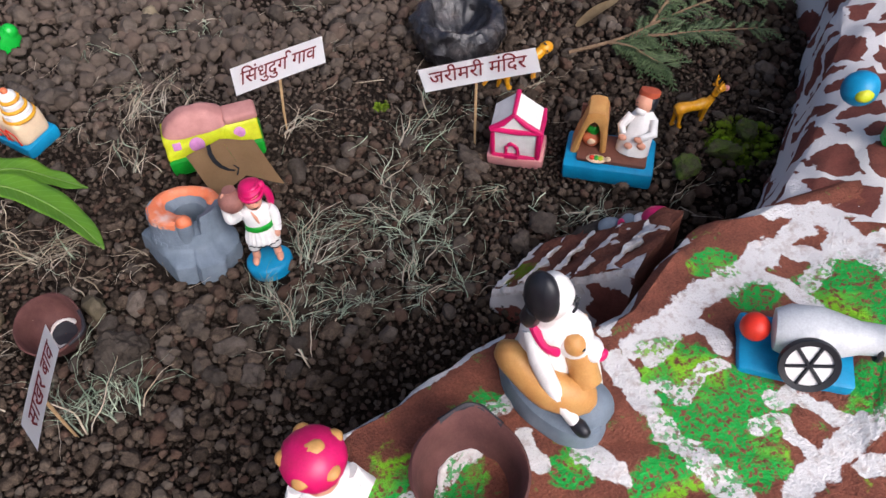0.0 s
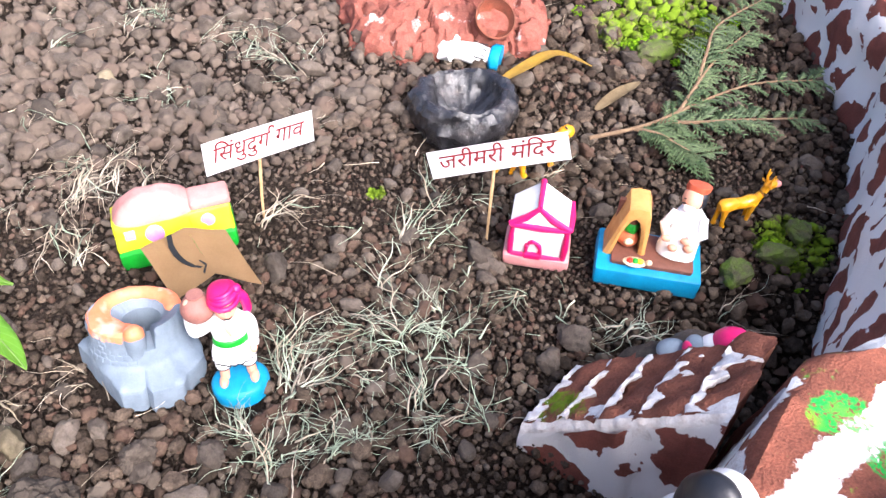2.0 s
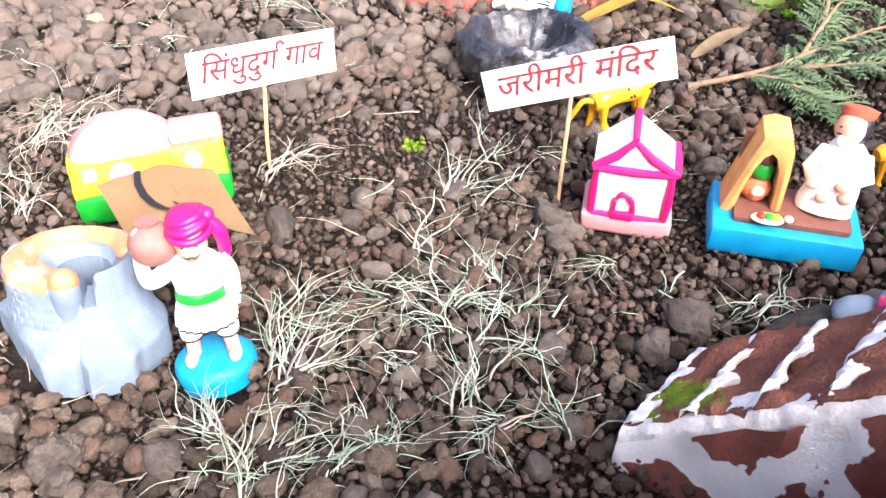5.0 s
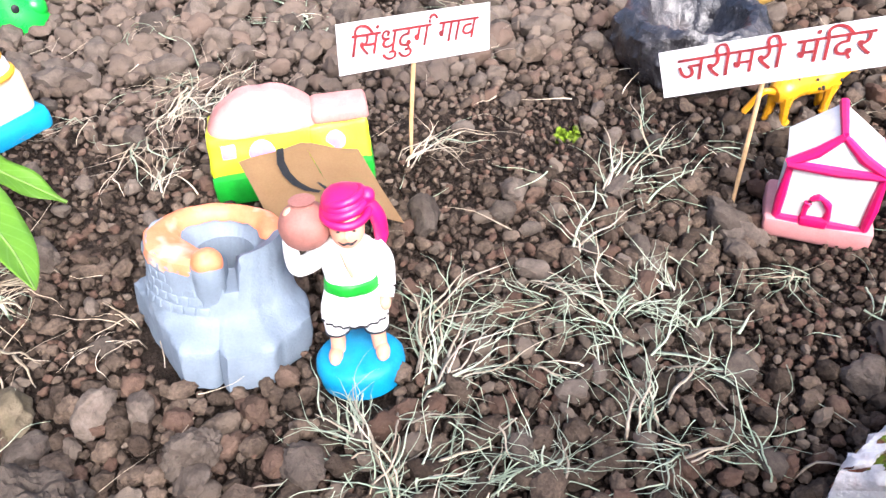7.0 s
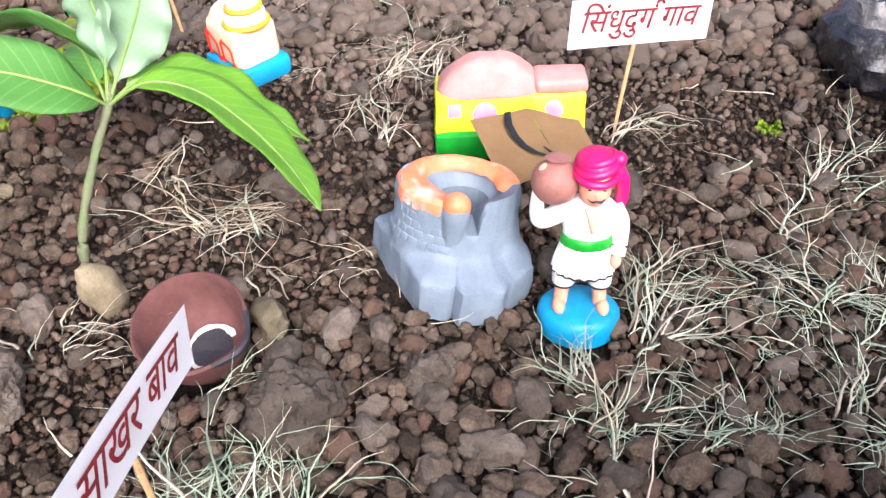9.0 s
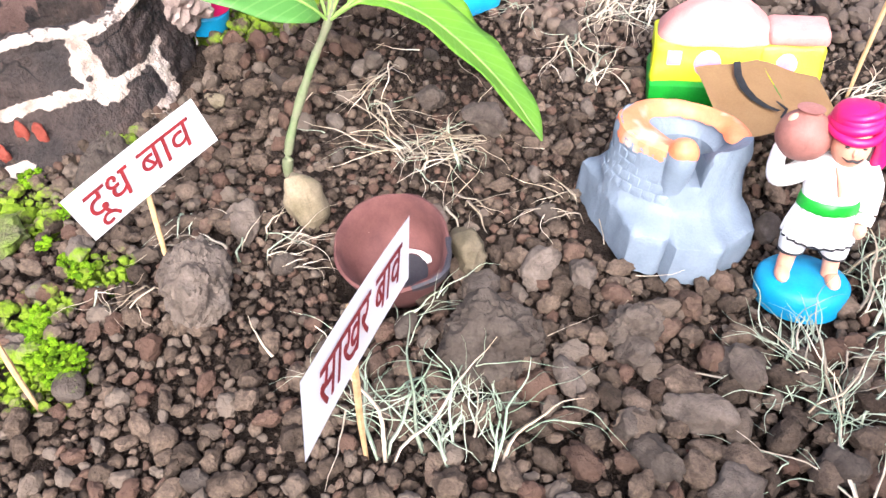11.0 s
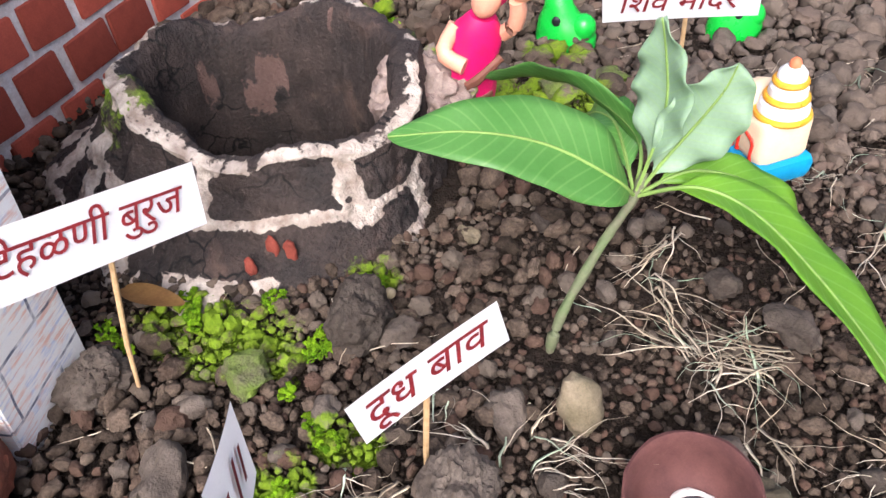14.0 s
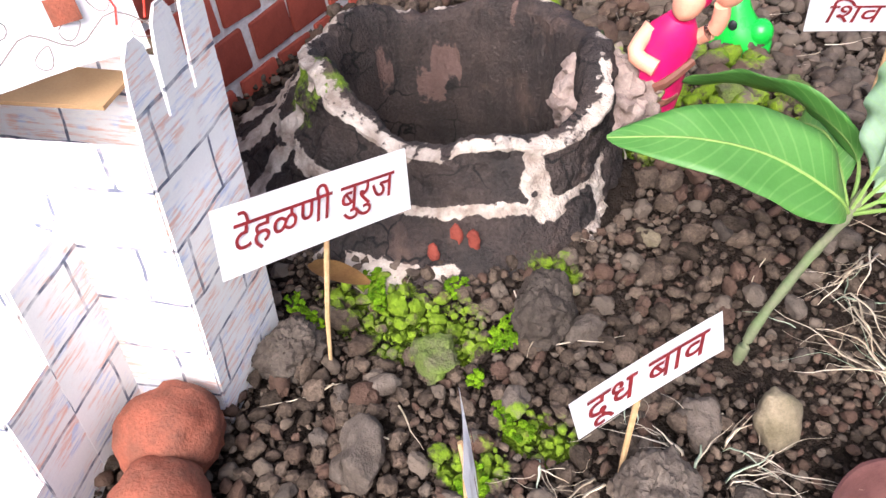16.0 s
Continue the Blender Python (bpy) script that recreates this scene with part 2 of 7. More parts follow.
            f = math_of(nt, "MULTIPLY", f, ramp(nt, math_of(nt, "MULTIPLY", big, 1.0), 0.4, 1.0, 1.0, 0.35))
        return mixed(nt, col, line, f)
    return extra


# white brush strokes on the hill top: start, end, half width
STROKES = [((-0.074, -0.328), (-0.035, -0.317), 0.0031), ((0.028, -0.336), (0.057, -0.314), 0.0041), ((0.057, -0.314), (0.069, -0.300), 0.0041), ((0.069, -0.300), (0.111, -0.285), 0.0041), ((0.038, -0.353), (0.063, -0.344), 0.0089), ((0.063, -0.344), (0.091, -0.333), 0.0089), ((0.091, -0.333), (0.116, -0.327), 0.0089), ((0.116, -0.327), (0.144, -0.317), 0.0089), ((0.144, -0.317), (0.162, -0.312), 0.0089), ((0.082, -0.348), (0.086, -0.370), 0.0062)]
STROKES += [((0.137, -0.325), (0.149, -0.342), 0.0058), ((0.149, -0.342), (0.155, -0.359), 0.0058), ((0.163, -0.347), (0.186, -0.333), 0.0062), ((0.186, -0.333), (0.200, -0.321), 0.0062), ((0.169, -0.320), (0.193, -0.335), 0.0050), ((0.193, -0.335), (0.225, -0.333), 0.0050), ((0.023, -0.356), (0.026, -0.376), 0.0072), ((0.026, -0.376), (0.030, -0.408), 0.0072), ((0.030, -0.408), (0.038, -0.429), 0.0072), ((0.038, -0.429), (0.048, -0.452), 0.0072)]
STROKES += [((0.039, -0.380), (0.047, -0.394), 0.0048), ((0.047, -0.394), (0.063, -0.383), 0.0048), ((0.063, -0.383), (0.079, -0.381), 0.0048), ((-0.016, -0.404), (-0.007, -0.421), 0.0070), ((-0.062, -0.365), (-0.045, -0.359), 0.0055), ((-0.046, -0.386), (-0.043, -0.401), 0.0067), ((0.095, -0.411), (0.108, -0.410), 0.0055), ((0.108, -0.410), (0.119, -0.424), 0.0055), ((0.119, -0.424), (0.133, -0.441), 0.0055), ((0.133, -0.441), (0.102, -0.450), 0.0077)]
STROKES += [((0.102, -0.450), (0.076, -0.461), 0.0077), ((0.076, -0.422), (0.093, -0.422), 0.0048), ((0.093, -0.422), (0.090, -0.431), 0.0048), ((0.090, -0.431), (0.096, -0.447), 0.0048), ((0.121, -0.458), (0.131, -0.462), 0.0072), ((0.082, -0.348), (0.058, -0.354), 0.0060), ((0.058, -0.354), (0.045, -0.364), 0.0060), ((0.156, -0.272), (0.245, -0.320), 0.0060), ((0.200, -0.295), (0.225, -0.425), 0.0084), ((-0.147, -0.350), (-0.074, -0.328), 0.0036)]
STROKES += [((-0.125, -0.405), (-0.065, -0.377), 0.0072), ((0.162, -0.312), (0.200, -0.300), 0.0072), ((0.145, -0.441), (0.190, -0.420), 0.0072)]
GREENS = [(0.062, -0.407, 0.048, 0.035), (0.054, -0.380, 0.030, 0.020), (0.017, -0.432, 0.029, 0.015), (-0.026, -0.410, 0.018, 0.014), (0.128, -0.340, 0.021, 0.014), (0.119, -0.311, 0.021, 0.018), (0.051, -0.357, 0.017, 0.009), (0.146, -0.415, 0.013, 0.008), (0.059, -0.442, 0.029, 0.015), (-0.058, -0.359, 0.017, 0.012), (0.185, -0.365, 0.039, 0.041), (-0.115, -0.395, 0.052, 0.027), (0.165, -0.430, 0.039, 0.027)]


def brushed(nt, vec, col, bsdf):
    """Loose green powder and broad uneven white strokes on red clay."""
    pos = world_pos(nt)

    def v(op, a, b):
        n = nt.nodes.new("ShaderNodeVectorMath")
        n.operation = op
        for k, x in enumerate((a, b)):
            if isinstance(x, tuple):
                n.inputs[k].default_value = x
            elif isinstance(x, float):
                n.inputs["Scale"].default_value = x
            elif op == "SCALE" and k == 1:
                nt.links.new(x, n.inputs["Scale"])
            else:
                nt.links.new(x, n.inputs[k])
        return n.outputs["Value"] if op in ("DOT_PRODUCT", "LENGTH") else n.outputs["Vector"]
    wn_ = nt.nodes.new("ShaderNodeTexNoise")
    wn_.inputs["Scale"].default_value, wn_.inputs["Detail"].default_value = 70, 4
    nt.links.new(pos, wn_.inputs["Vector"])
    q = v("MULTIPLY", v("ADD", v("SCALE", v("SUBTRACT", wn_.outputs["Color"], (0.5, 0.5, 0.5)), 0.013), pos), (1.0, 1.0, 0.0))
    white = None
    for a, b, w in STROKES:
        d = Vector((b[0] - a[0], b[1] - a[1], 0))
        L2 = d.length_squared
        pa = v("SUBTRACT", q, (a[0], a[1], 0.0))
        t = math_of(nt, "MINIMUM", math_of(nt, "MAXIMUM", v("DOT_PRODUCT", pa, (d.x / L2, d.y / L2, 0.0)), 0.0), 1.0)
        on = v("SCALE", (d.x, d.y, 0.0), t)
        dist = v("LENGTH", v("SUBTRACT", pa, on), (0.0, 0.0, 0.0))
        f = math_of(nt, "DIVIDE", dist, w)
        white = f if white is None else math_of(nt, "MINIMUM", white, f)
    green = None
    for p in GREENS:
        f = patch(nt, q, *p)
        green = f if green is None else math_of(nt, "MAXIMUM", green, f)
    speck = noise_of(nt, pos, 330, 4)
    g = mixed(nt, mixed(nt, (0.012, 0.26, 0.035), (0.030, 0.52, 0.085), noise_of(nt, pos, 240, 3)), (0.24, 0.56, 0.02), ramp(nt, noise_of(nt, pos, 26, 2), 0.52, 0.66))
    col = mixed(nt, col, g, math_of(nt, "MULTIPLY", ramp(nt, math_of(nt, "ADD", green, math_of(nt, "MULTIPLY", math_of(nt, "SUBTRACT", noise_of(nt, pos, 75, 4), 0.5), 1.9)), 0.22, 0.50), ramp(nt, speck, 0.38, 0.52)))
    worn = math_of(nt, "ADD", white, math_of(nt, "MULTIPLY", math_of(nt, "SUBTRACT", noise_of(nt, pos, 120, 5), 0.5), 1.6))
    f = ramp(nt, worn, 1.08, 0.92)
    f = math_of(nt, "MULTIPLY", f, ramp(nt, math_of(nt, "MULTIPLY", green, ramp(nt, noise_of(nt, pos, 260, 4), 0.45, 0.55)), 0.3, 0.7, 1.0, 0.15))
    return mixed(nt, col, mixed(nt, (0.78, 0.76, 0.74), (0.52, 0.44, 0.40), ramp(nt, noise_of(nt, pos, 160, 3), 0.5, 0.75)), f)


FORT_CLAY = paint("painted_fort_clay", (0.2652, 0.0897, 0.0546), (0.156, 0.0546, 0.03666), 50, 700, 0.85, 0.8, 0.0025, spec=0.2, grain=0.3, extra=brushed)
WALL_CLAY = paint("lattice_wall_clay", (0.2184, 0.06864, 0.04992), (0.1482, 0.05148, 0.039), 50, 700, 0.85, 0.6, 0.0015, spec=0.2, grain=0.2,
                  extra=lattice(21, 0.118, (0.76, 0.73, 0.71), 0.0, (1.5, 1.0, 0.8), 0.5))
STEP_CLAY = paint("step_clay", (0.2418, 0.0897, 0.05694), (0.1404, 0.0546, 0.039), 60, 700, 0.9, 0.9, 0.0025, spec=0.15, grain=0.3, extra=mossy(0.3))
LIMEWASH = paint("limewash", (0.80, 0.78, 0.76), (0.60, 0.53, 0.49), 120, 700, 0.8, 0.6, 0.001, spec=0.2, grain=0.12)
def cracked(nt, vec, col, bsdf):
    col = mossy(0.35)(nt, vec, col, bsdf)
    n = nt.nodes.new("ShaderNodeTexNoise")
    n.inputs["Scale"].default_value = 60
    nt.links.new(vec, n.inputs["Vector"])
    add = nt.nodes.new("ShaderNodeVectorMath")
    add.operation = "MULTIPLY_ADD"
    nt.links.new(n.outputs["Color"], add.inputs[0])
    add.inputs[1].default_value = (0.02,) * 3
    nt.links.new(vec, add.inputs[2])
    vo = nt.nodes.new("ShaderNodeTexVoronoi")
    vo.feature = "DISTANCE_TO_EDGE"
    vo.inputs["Scale"].default_value = 34
    nt.links.new(add.outputs[0], vo.inputs["Vector"])
    f = math_of(nt, "MULTIPLY", ramp(nt, vo.outputs["Distance"], 0.035, 0.010), ramp(nt, noise_of(nt, vec, 14, 2), 0.42, 0.55))
    col = mixed(nt, col, (0.0936, 0.0612, 0.04896), ramp(nt, noise_of(nt, vec, 22, 4), 0.58, 0.70, 0, 0.8))
    col = mixed(nt, col, (0.006, 0.005, 0.005), f)
    at = nt.nodes.new("ShaderNodeAttribute")
    at.attribute_name = "painted"
    edge = math_of(nt, "ADD", at.outputs["Fac"], math_of(nt, "MULTIPLY", math_of(nt, "SUBTRACT", noise_of(nt, vec, 170, 5), 0.5), 1.7))
    fl = nt.nodes.new("ShaderNodeAttribute")
    fl.attribute_name = "flaked"
    flake = math_of(nt, "ADD", fl.outputs["Fac"], math_of(nt, "MULTIPLY", math_of(nt, "SUBTRACT", noise_of(nt, vec, 110, 4), 0.5), 1.5))
    col = mixed(nt, col, mixed(nt, (0.144, 0.09, 0.0756), (0.072, 0.04464, 0.03744), noise_of(nt, vec, 90, 4)), ramp(nt, flake, 0.46, 0.60))
    tone = mixed(nt, (0.50, 0.44, 0.38), (0.24, 0.19, 0.155), ramp(nt, noise_of(nt, vec, 70, 4), 0.35, 0.65))
    return mixed(nt, col, tone, ramp(nt, edge, 0.56, 0.70))


STUMP_CLAY = paint("cracked_dark_clay", (0.0216, 0.01728, 0.01584), (0.04752, 0.03456, 0.02952), 35, 500, 0.75, 0.8, 0.003, spec=0.25, grain=0.35, extra=cracked)
STUMP_LINE = paint("pale_grey_joint_paint", (0.3276, 0.2574, 0.2223), (0.1716, 0.1248, 0.1053), 90, 700, 0.85, 0.6, 0.001, spec=0.2, grain=0.15, extra=mossy(0.3))


# ---- building helpers ----
def thing(name, label, category, place=(0, 0, 0), group="", turn=0.0):
    ob = new(name)
    ob.empty_display_size = 0.02
    ob.matrix_world = pose(*place, 0, 0, turn)
    return tagged(ob, label, category, group)


def mesh_of(name, bm, mats, smooth=True):
    me = bpy.data.meshes.new(name)
    bm.to_mesh(me)
    bm.free()
    for m in (mats if isinstance(mats, (list, tuple)) else [mats]):
        me.materials.append(m)
    if smooth:
        for p in me.polygons:
            p.use_smooth = True
        me.set_sharp_from_angle(angle=radians(40))
    return me


def part(name, bm, mats, parent, label="", smooth=True):
    """Links a bmesh, in the parent's own space, as one mesh under a thing or a part."""
    ob = new(name, mesh_of(name, bm, mats, smooth))
    ob.parent = parent
    if label:
        ob["label"] = label
    return ob


def solo(name, bm, mats, label, category, m=None, group="", smooth=True, kind=""):
    ob = new(name, mesh_of(name, bm, mats, smooth))
    if m is not None:
        ob.matrix_world = m
    return tagged(ob, label, category, group, kind)


def add_box(bm, size, at=(0, 0, 0), bevel=0.0, turn=(0, 0, 0), mat=0, segments=2):
    r = bmesh.ops.create_cube(bm, size=1.0)
    vs = r["verts"]
    bmesh.ops.scale(bm, vec=size, verts=vs)
    es = {e for v in vs for e in v.link_edges}
    fs = {f for v in vs for f in v.link_faces}
    if bevel:
        out = bmesh.ops.bevel(bm, geom=list(es), offset=bevel, segments=segments, affect="EDGES", profile=0.5)
        vs = list({v for f in out["faces"] for v in f.verts} | {v for v in vs if v.is_valid})
        fs = {f for v in vs for f in v.link_faces}
    for f in fs:
        f.material_index = mat
    bmesh.ops.transform(bm, matrix=pose(*at, *turn), verts=vs)
    return vs


def add_ball(bm, r, at=(0, 0, 0), scale=(1, 1, 1), sub=3, mat=0, turn=(0, 0, 0)):
    out = bmesh.ops.create_icosphere(bm, subdivisions=sub, radius=r)
    vs = out["verts"]
    for f in {f for v in vs for f in v.link_faces}:
        f.material_index = mat
    bmesh.ops.transform(bm, matrix=pose(*at, *turn) @ Matrix.Diagonal((*scale, 1)), verts=vs)
    return vs


def add_rings(bm, rings, mat=0, closed=True, cap=True):
    """A skin over rings of equally many points."""
    rows = [[bm.verts.new(p) for p in ring] for ring in rings]
    n = len(rows[0])
    for a, b in zip(rows, rows[1:]):
        for i in range(n if closed else n - 1):
            j = (i + 1) % n
            bm.faces.new((a[i], a[j], b[j], b[i])).material_index = mat
    if cap and closed:
        bm.faces.new(rows[0][::-1]).material_index = mat
        bm.faces.new(rows[-1]).material_index = mat
    return rows


def add_lathe(bm, profile, n=32, mat=0, at=(0, 0, 0), cap=False, squash=1.0):
    rings = [[(at[0] + r * math.cos(2 * math.pi * k / n), at[1] + squash * r * math.sin(2 * math.pi * k / n), at[2] + z) for k in range(n)]
             for r, z in profile]
    return add_rings(bm, rings, mat, True, cap)


def add_tube(bm, pts, radii, n=8, mat=0, flat=1.0):
    pts = [Vector(p) for p in pts]
    if not isinstance(radii, (list, tuple)):
        radii = [radii] * len(pts)
    rings = []
    for i, p in enumerate(pts):
        d = (pts[min(i + 1, len(pts) - 1)] - pts[max(i - 1, 0)]).normalized()
        a = d.cross(Vector((0, 0, 1)) if abs(d.z) < 0.9 else Vector((1, 0, 0))).normalized()
        b = d.cross(a)
        rings.append([p + radii[i] * (math.cos(2 * math.pi * k / n) * a + flat * math.sin(2 * math.pi * k / n) * b) for k in range(n)])
    return add_rings(bm, rings, mat)


def rough_up(bm, amount, scale, seed=0.0, verts=None):
    bm.normal_update()
    for v in verts or bm.verts:
        p = v.co * scale + Vector((seed, seed * 0.7, seed * 1.3))
        v.co += v.normal * amount * (noise.fractal(p, 0.9, 2.0, 3))


def smooth_mix(x, a, b):
    t = np.clip((x - a) / (b - a), 0, 1)
    return t * t * (3 - 2 * t)


def ground_z(x, y):
    """The lie of the ground, without its crumbs."""
    z = 0.011 * smooth_mix(-x, 0.16, 0.28) - 0.013 * np.exp(-((x - 0.07) ** 2 + (y + 0.03) ** 2) / 0.005)
    z = z - 0.055 * np.exp(-((x - 0.21) ** 2 / 0.006 + (y + 0.195) ** 2 / 0.0022)) - 0.050 * np.exp(-((x + 0.06) ** 2 / 0.010 + (y + 0.285) ** 2 / 0.0028))
    z = z + 0.004 * np.sin(x * 19 + 1) * np.cos(y * 23) + 0.02 * smooth_mix(y, 0.25, 0.6) + 0.030 * np.exp(-((x + 0.39) ** 2 + (y - 0.115) ** 2) / 0.006)
    z = z - 0.034 * np.exp(-((x + 0.366) ** 2 + (y + 0.114) ** 2) / 0.00055)
    z = z - 0.20 * smooth_mix(1.35 - ((x + 0.655) / 0.083) ** 2 - ((y - 0.040) / 0.058) ** 2, 0.0, 0.5)
    return z


def gz(x, y):
    return float(ground_z(np.float64(x), np.float64(y)))


# ---- ground ----
def ground():
    def axis(lo, hi, step, far):
        core = np.arange(lo, hi, step)
        out = [core[-1]]
        d = step
        while out[-1] < far:
            d *= 1.35
            out.append(out[-1] + d)
        low = [core[0]]
        d = step
        while low[-1] > -far:
            d *= 1.35
            low.append(low[-1] - d)
        return np.array(low[1:][::-1] + list(core) + out[1:])
    xs, ys = axis(-0.95, 0.56, 0.0029, 400), axis(-0.34, 0.52, 0.0029, 400)
    X, Y = np.meshgrid(xs, ys)
    Z = ground_z(X, Y)
    near = np.where((np.abs(X) < 2) & (np.abs(Y) < 2), 1.0, 0.0)
    fr = np.array([noise.fractal((x * 60, y * 60, 0.3), 0.8, 2.1, 4) if n else 0.0 for x, y, n in zip(X.flat, Y.flat, near.flat)])
    # fused crumbs: round lumps of two sizes with creases between them
    crumb = np.array([0.0062 * (0.5 - noise.voronoi((x * 95, y * 95, 0.2))[0][0]) + 0.0034 * (0.5 - noise.voronoi((x * 210, y * 210, 0.7))[0][0]) if n else 0.0 for x, y, n in zip(X.flat, Y.flat, near.flat)])
    loose = smooth_mix(-Y.flatten(), 0.04, 0.10)
    Z = np.where(near > 0, Z, 0.02).flatten() + 0.0024 * fr + crumb * (1 - 0.4 * loose) - 0.0034 - 0.0028 * loose
    nx, ny = len(xs), len(ys)
    i = np.arange(nx * ny).reshape(ny, nx)
    faces = np.stack([i[:-1, :-1], i[:-1, 1:], i[1:, 1:], i[1:, :-1]], -1).reshape(-1, 4)
    me = bpy.data.meshes.new("ground")
    me.from_pydata(np.stack([X.flatten(), Y.flatten(), Z], -1).tolist(), [], faces.tolist())
    me.materials.append(SOIL)
    for p in me.polygons:
        p.use_smooth = True
    tagged(new("ground", me), "dark brown crumbly garden soil with moss patches", "soil", kind="structure")


ground()


def pebble_shapes(count, sub, seed, rough=0.42, squash=(0.6, 1.0), cut=(0.45, 0.85)):
    """Lumpy unit stones as arrays of points and triangles."""
    out = []
    rnd = random.Random(seed)
    for k in range(count):
        bm = bmesh.new()
        bmesh.ops.create_icosphere(bm, subdivisions=sub, radius=1.0)
        s = Vector((1.1, rnd.uniform(0.60, 1.0), rnd.uniform(*squash)))
        off = Vector((k * 7.3 + seed, k * 3.1, k * 5.7))
        cuts = [(Vector((rnd.gauss(0, 1), rnd.gauss(0, 1), rnd.gauss(0, 1))).normalized(), rnd.uniform(*cut)) for _ in range(8)]
        for v in bm.verts:
            for n, d in cuts:
                over = v.co.dot(n) - d
                if over > 0:
                    v.co -= n * over * 0.82
            v.co *= 1 + rough * 0.36 * noise.fractal(v.co * 2.4 + off, 0.6, 2.2, 3)
            v.co = Vector((v.co.x * s.x, v.co.y * s.y, v.co.z * s.z))
        out.append((np.array([v.co for v in bm.verts]), np.array([[v.index for v in f.verts] for f in bm.faces])))
        bm.free()
    return out


KEEP_CLEAR = [(-0.655, 0.040, 0.125, 0.095), (-0.364, -0.112, 0.026, 0.026), (-0.437, -0.056, 0.008, 0.008), (-0.236, -0.066, 0.038, 0.036), (-0.226, -0.088, 0.024, 0.014), (-0.173, -0.108, 0.017, 0.017), (-0.200, 0.045, 0.045, 0.018),
              (0.090, -0.041, 0.026, 0.020), (0.164, -0.094, 0.032, 0.024), (0.079, 0.126, 0.046, 0.046), (0.15, 0.33, 0.09, 0.09), (0.35, -0.40, 0.20, 0.14)]


def scatter(name, shapes, spots, sizes, label, category, mat, seed, sink=0.35, smooth=False, lower=0.0):
    """One joined mesh of many small lumps on the ground."""
    rng = np.random.default_rng(seed)
    V, F, base = [], [], 0
    for (x, y), s in zip(spots, sizes):
        if any(((x - cx) / rx) ** 2 + ((y - cy) / ry) ** 2 < 1 for cx, cy, rx, ry in KEEP_CLEAR):
            continue
        v, f = shapes[rng.integers(len(shapes))]
        a, b, c = rng.uniform(0, 6.28), rng.uniform(-0.6, 0.6), rng.uniform(-0.6, 0.6)
        R = np.array(Euler((b, c, a)).to_matrix())
        z = gz(x, y) - lower * rng.uniform(0.5, 1.0) + s * (0.5 - sink + 0.45 * rng.random() ** 2)
        V.append(v @ R.T * s + (x, y, z))
        F.append(f + base)
        base += len(v)
    V, F = np.concatenate(V), np.concatenate(F)
    me = bpy.data.meshes.new(name)
    me.vertices.add(len(V))
    me.vertices.foreach_set("co", V.astype(np.float32).ravel())
    me.loops.add(F.size)
    me.loops.foreach_set("vertex_index", F.astype(np.int32).ravel())
    me.polygons.add(len(F))
    me.polygons.foreach_set("loop_start", np.arange(0, F.size, 3, dtype=np.int32))
    me.update(calc_edges=True)
    if smooth:
        me.polygons.foreach_set("use_smooth", np.ones(len(F), dtype=bool))
        me.set_sharp_from_angle(angle=radians(55))
    me.materials.append(mat)
    return tagged(new(name, me), label, category, kind="stuff")


def packed(bounds=(-0.93, 0.52, -0.34, 0.50)):
    """Lumps laid side by side, largest first, so that the smaller fill the gaps."""
    rng = random.Random(21)
    cell, grid, out = 0.014, {}, []
    for level, (count, lo, hi) in enumerate(((4500, 0.0052, 0.0082), (16000, 0.0034, 0.0058), (85000, 0.0019, 0.0034), (170000, 0.0011, 0.0019))):
        lot = []
        for _ in range(count):
            x, y = rng.uniform(bounds[0], bounds[1]), rng.uniform(bounds[2], bounds[3])
            if y < -0.27 and not -0.34 < x < 0.0:
                continue
            far = y > 0.27 or x > 0.40 or x < -0.80 or (x > 0.12 and y < -0.2)
            if far and level > 1 and rng.random() < 0.7:
                continue
            coarse = 0.36 if (y < -0.085 and -0.34 < x < -0.13) else 0.30 if y > 0.15 else 0.05 if x > 0.0 else -0.20 if (x > -0.33 and y > -0.02) else -0.08
            n = noise.noise((x * 9, y * 9, 2.0)) + coarse
            if (level == 0 and n < 0.26) or (level == 1 and n < -0.30 + 0.30 * rng.random()):
                continue
            r = rng.uniform(lo, hi) * (1.35 if y > 0.15 and level < 2 else 1.0)
            i, j = int(x // cell), int(y // cell)
            free = True
            for a in (i - 1, i, i + 1):
                for b in (j - 1, j, j + 1):
                    for px, py, pr in grid.get((a, b), ()):
                        if (px - x) ** 2 + (py - y) ** 2 < (0.70 * (pr + r)) ** 2:
                            free = False
                            break
            if free:
                grid.setdefault((i, j), []).append((x, y, r))
                lot.append((x, y, r))
        out.append(lot)
    return out


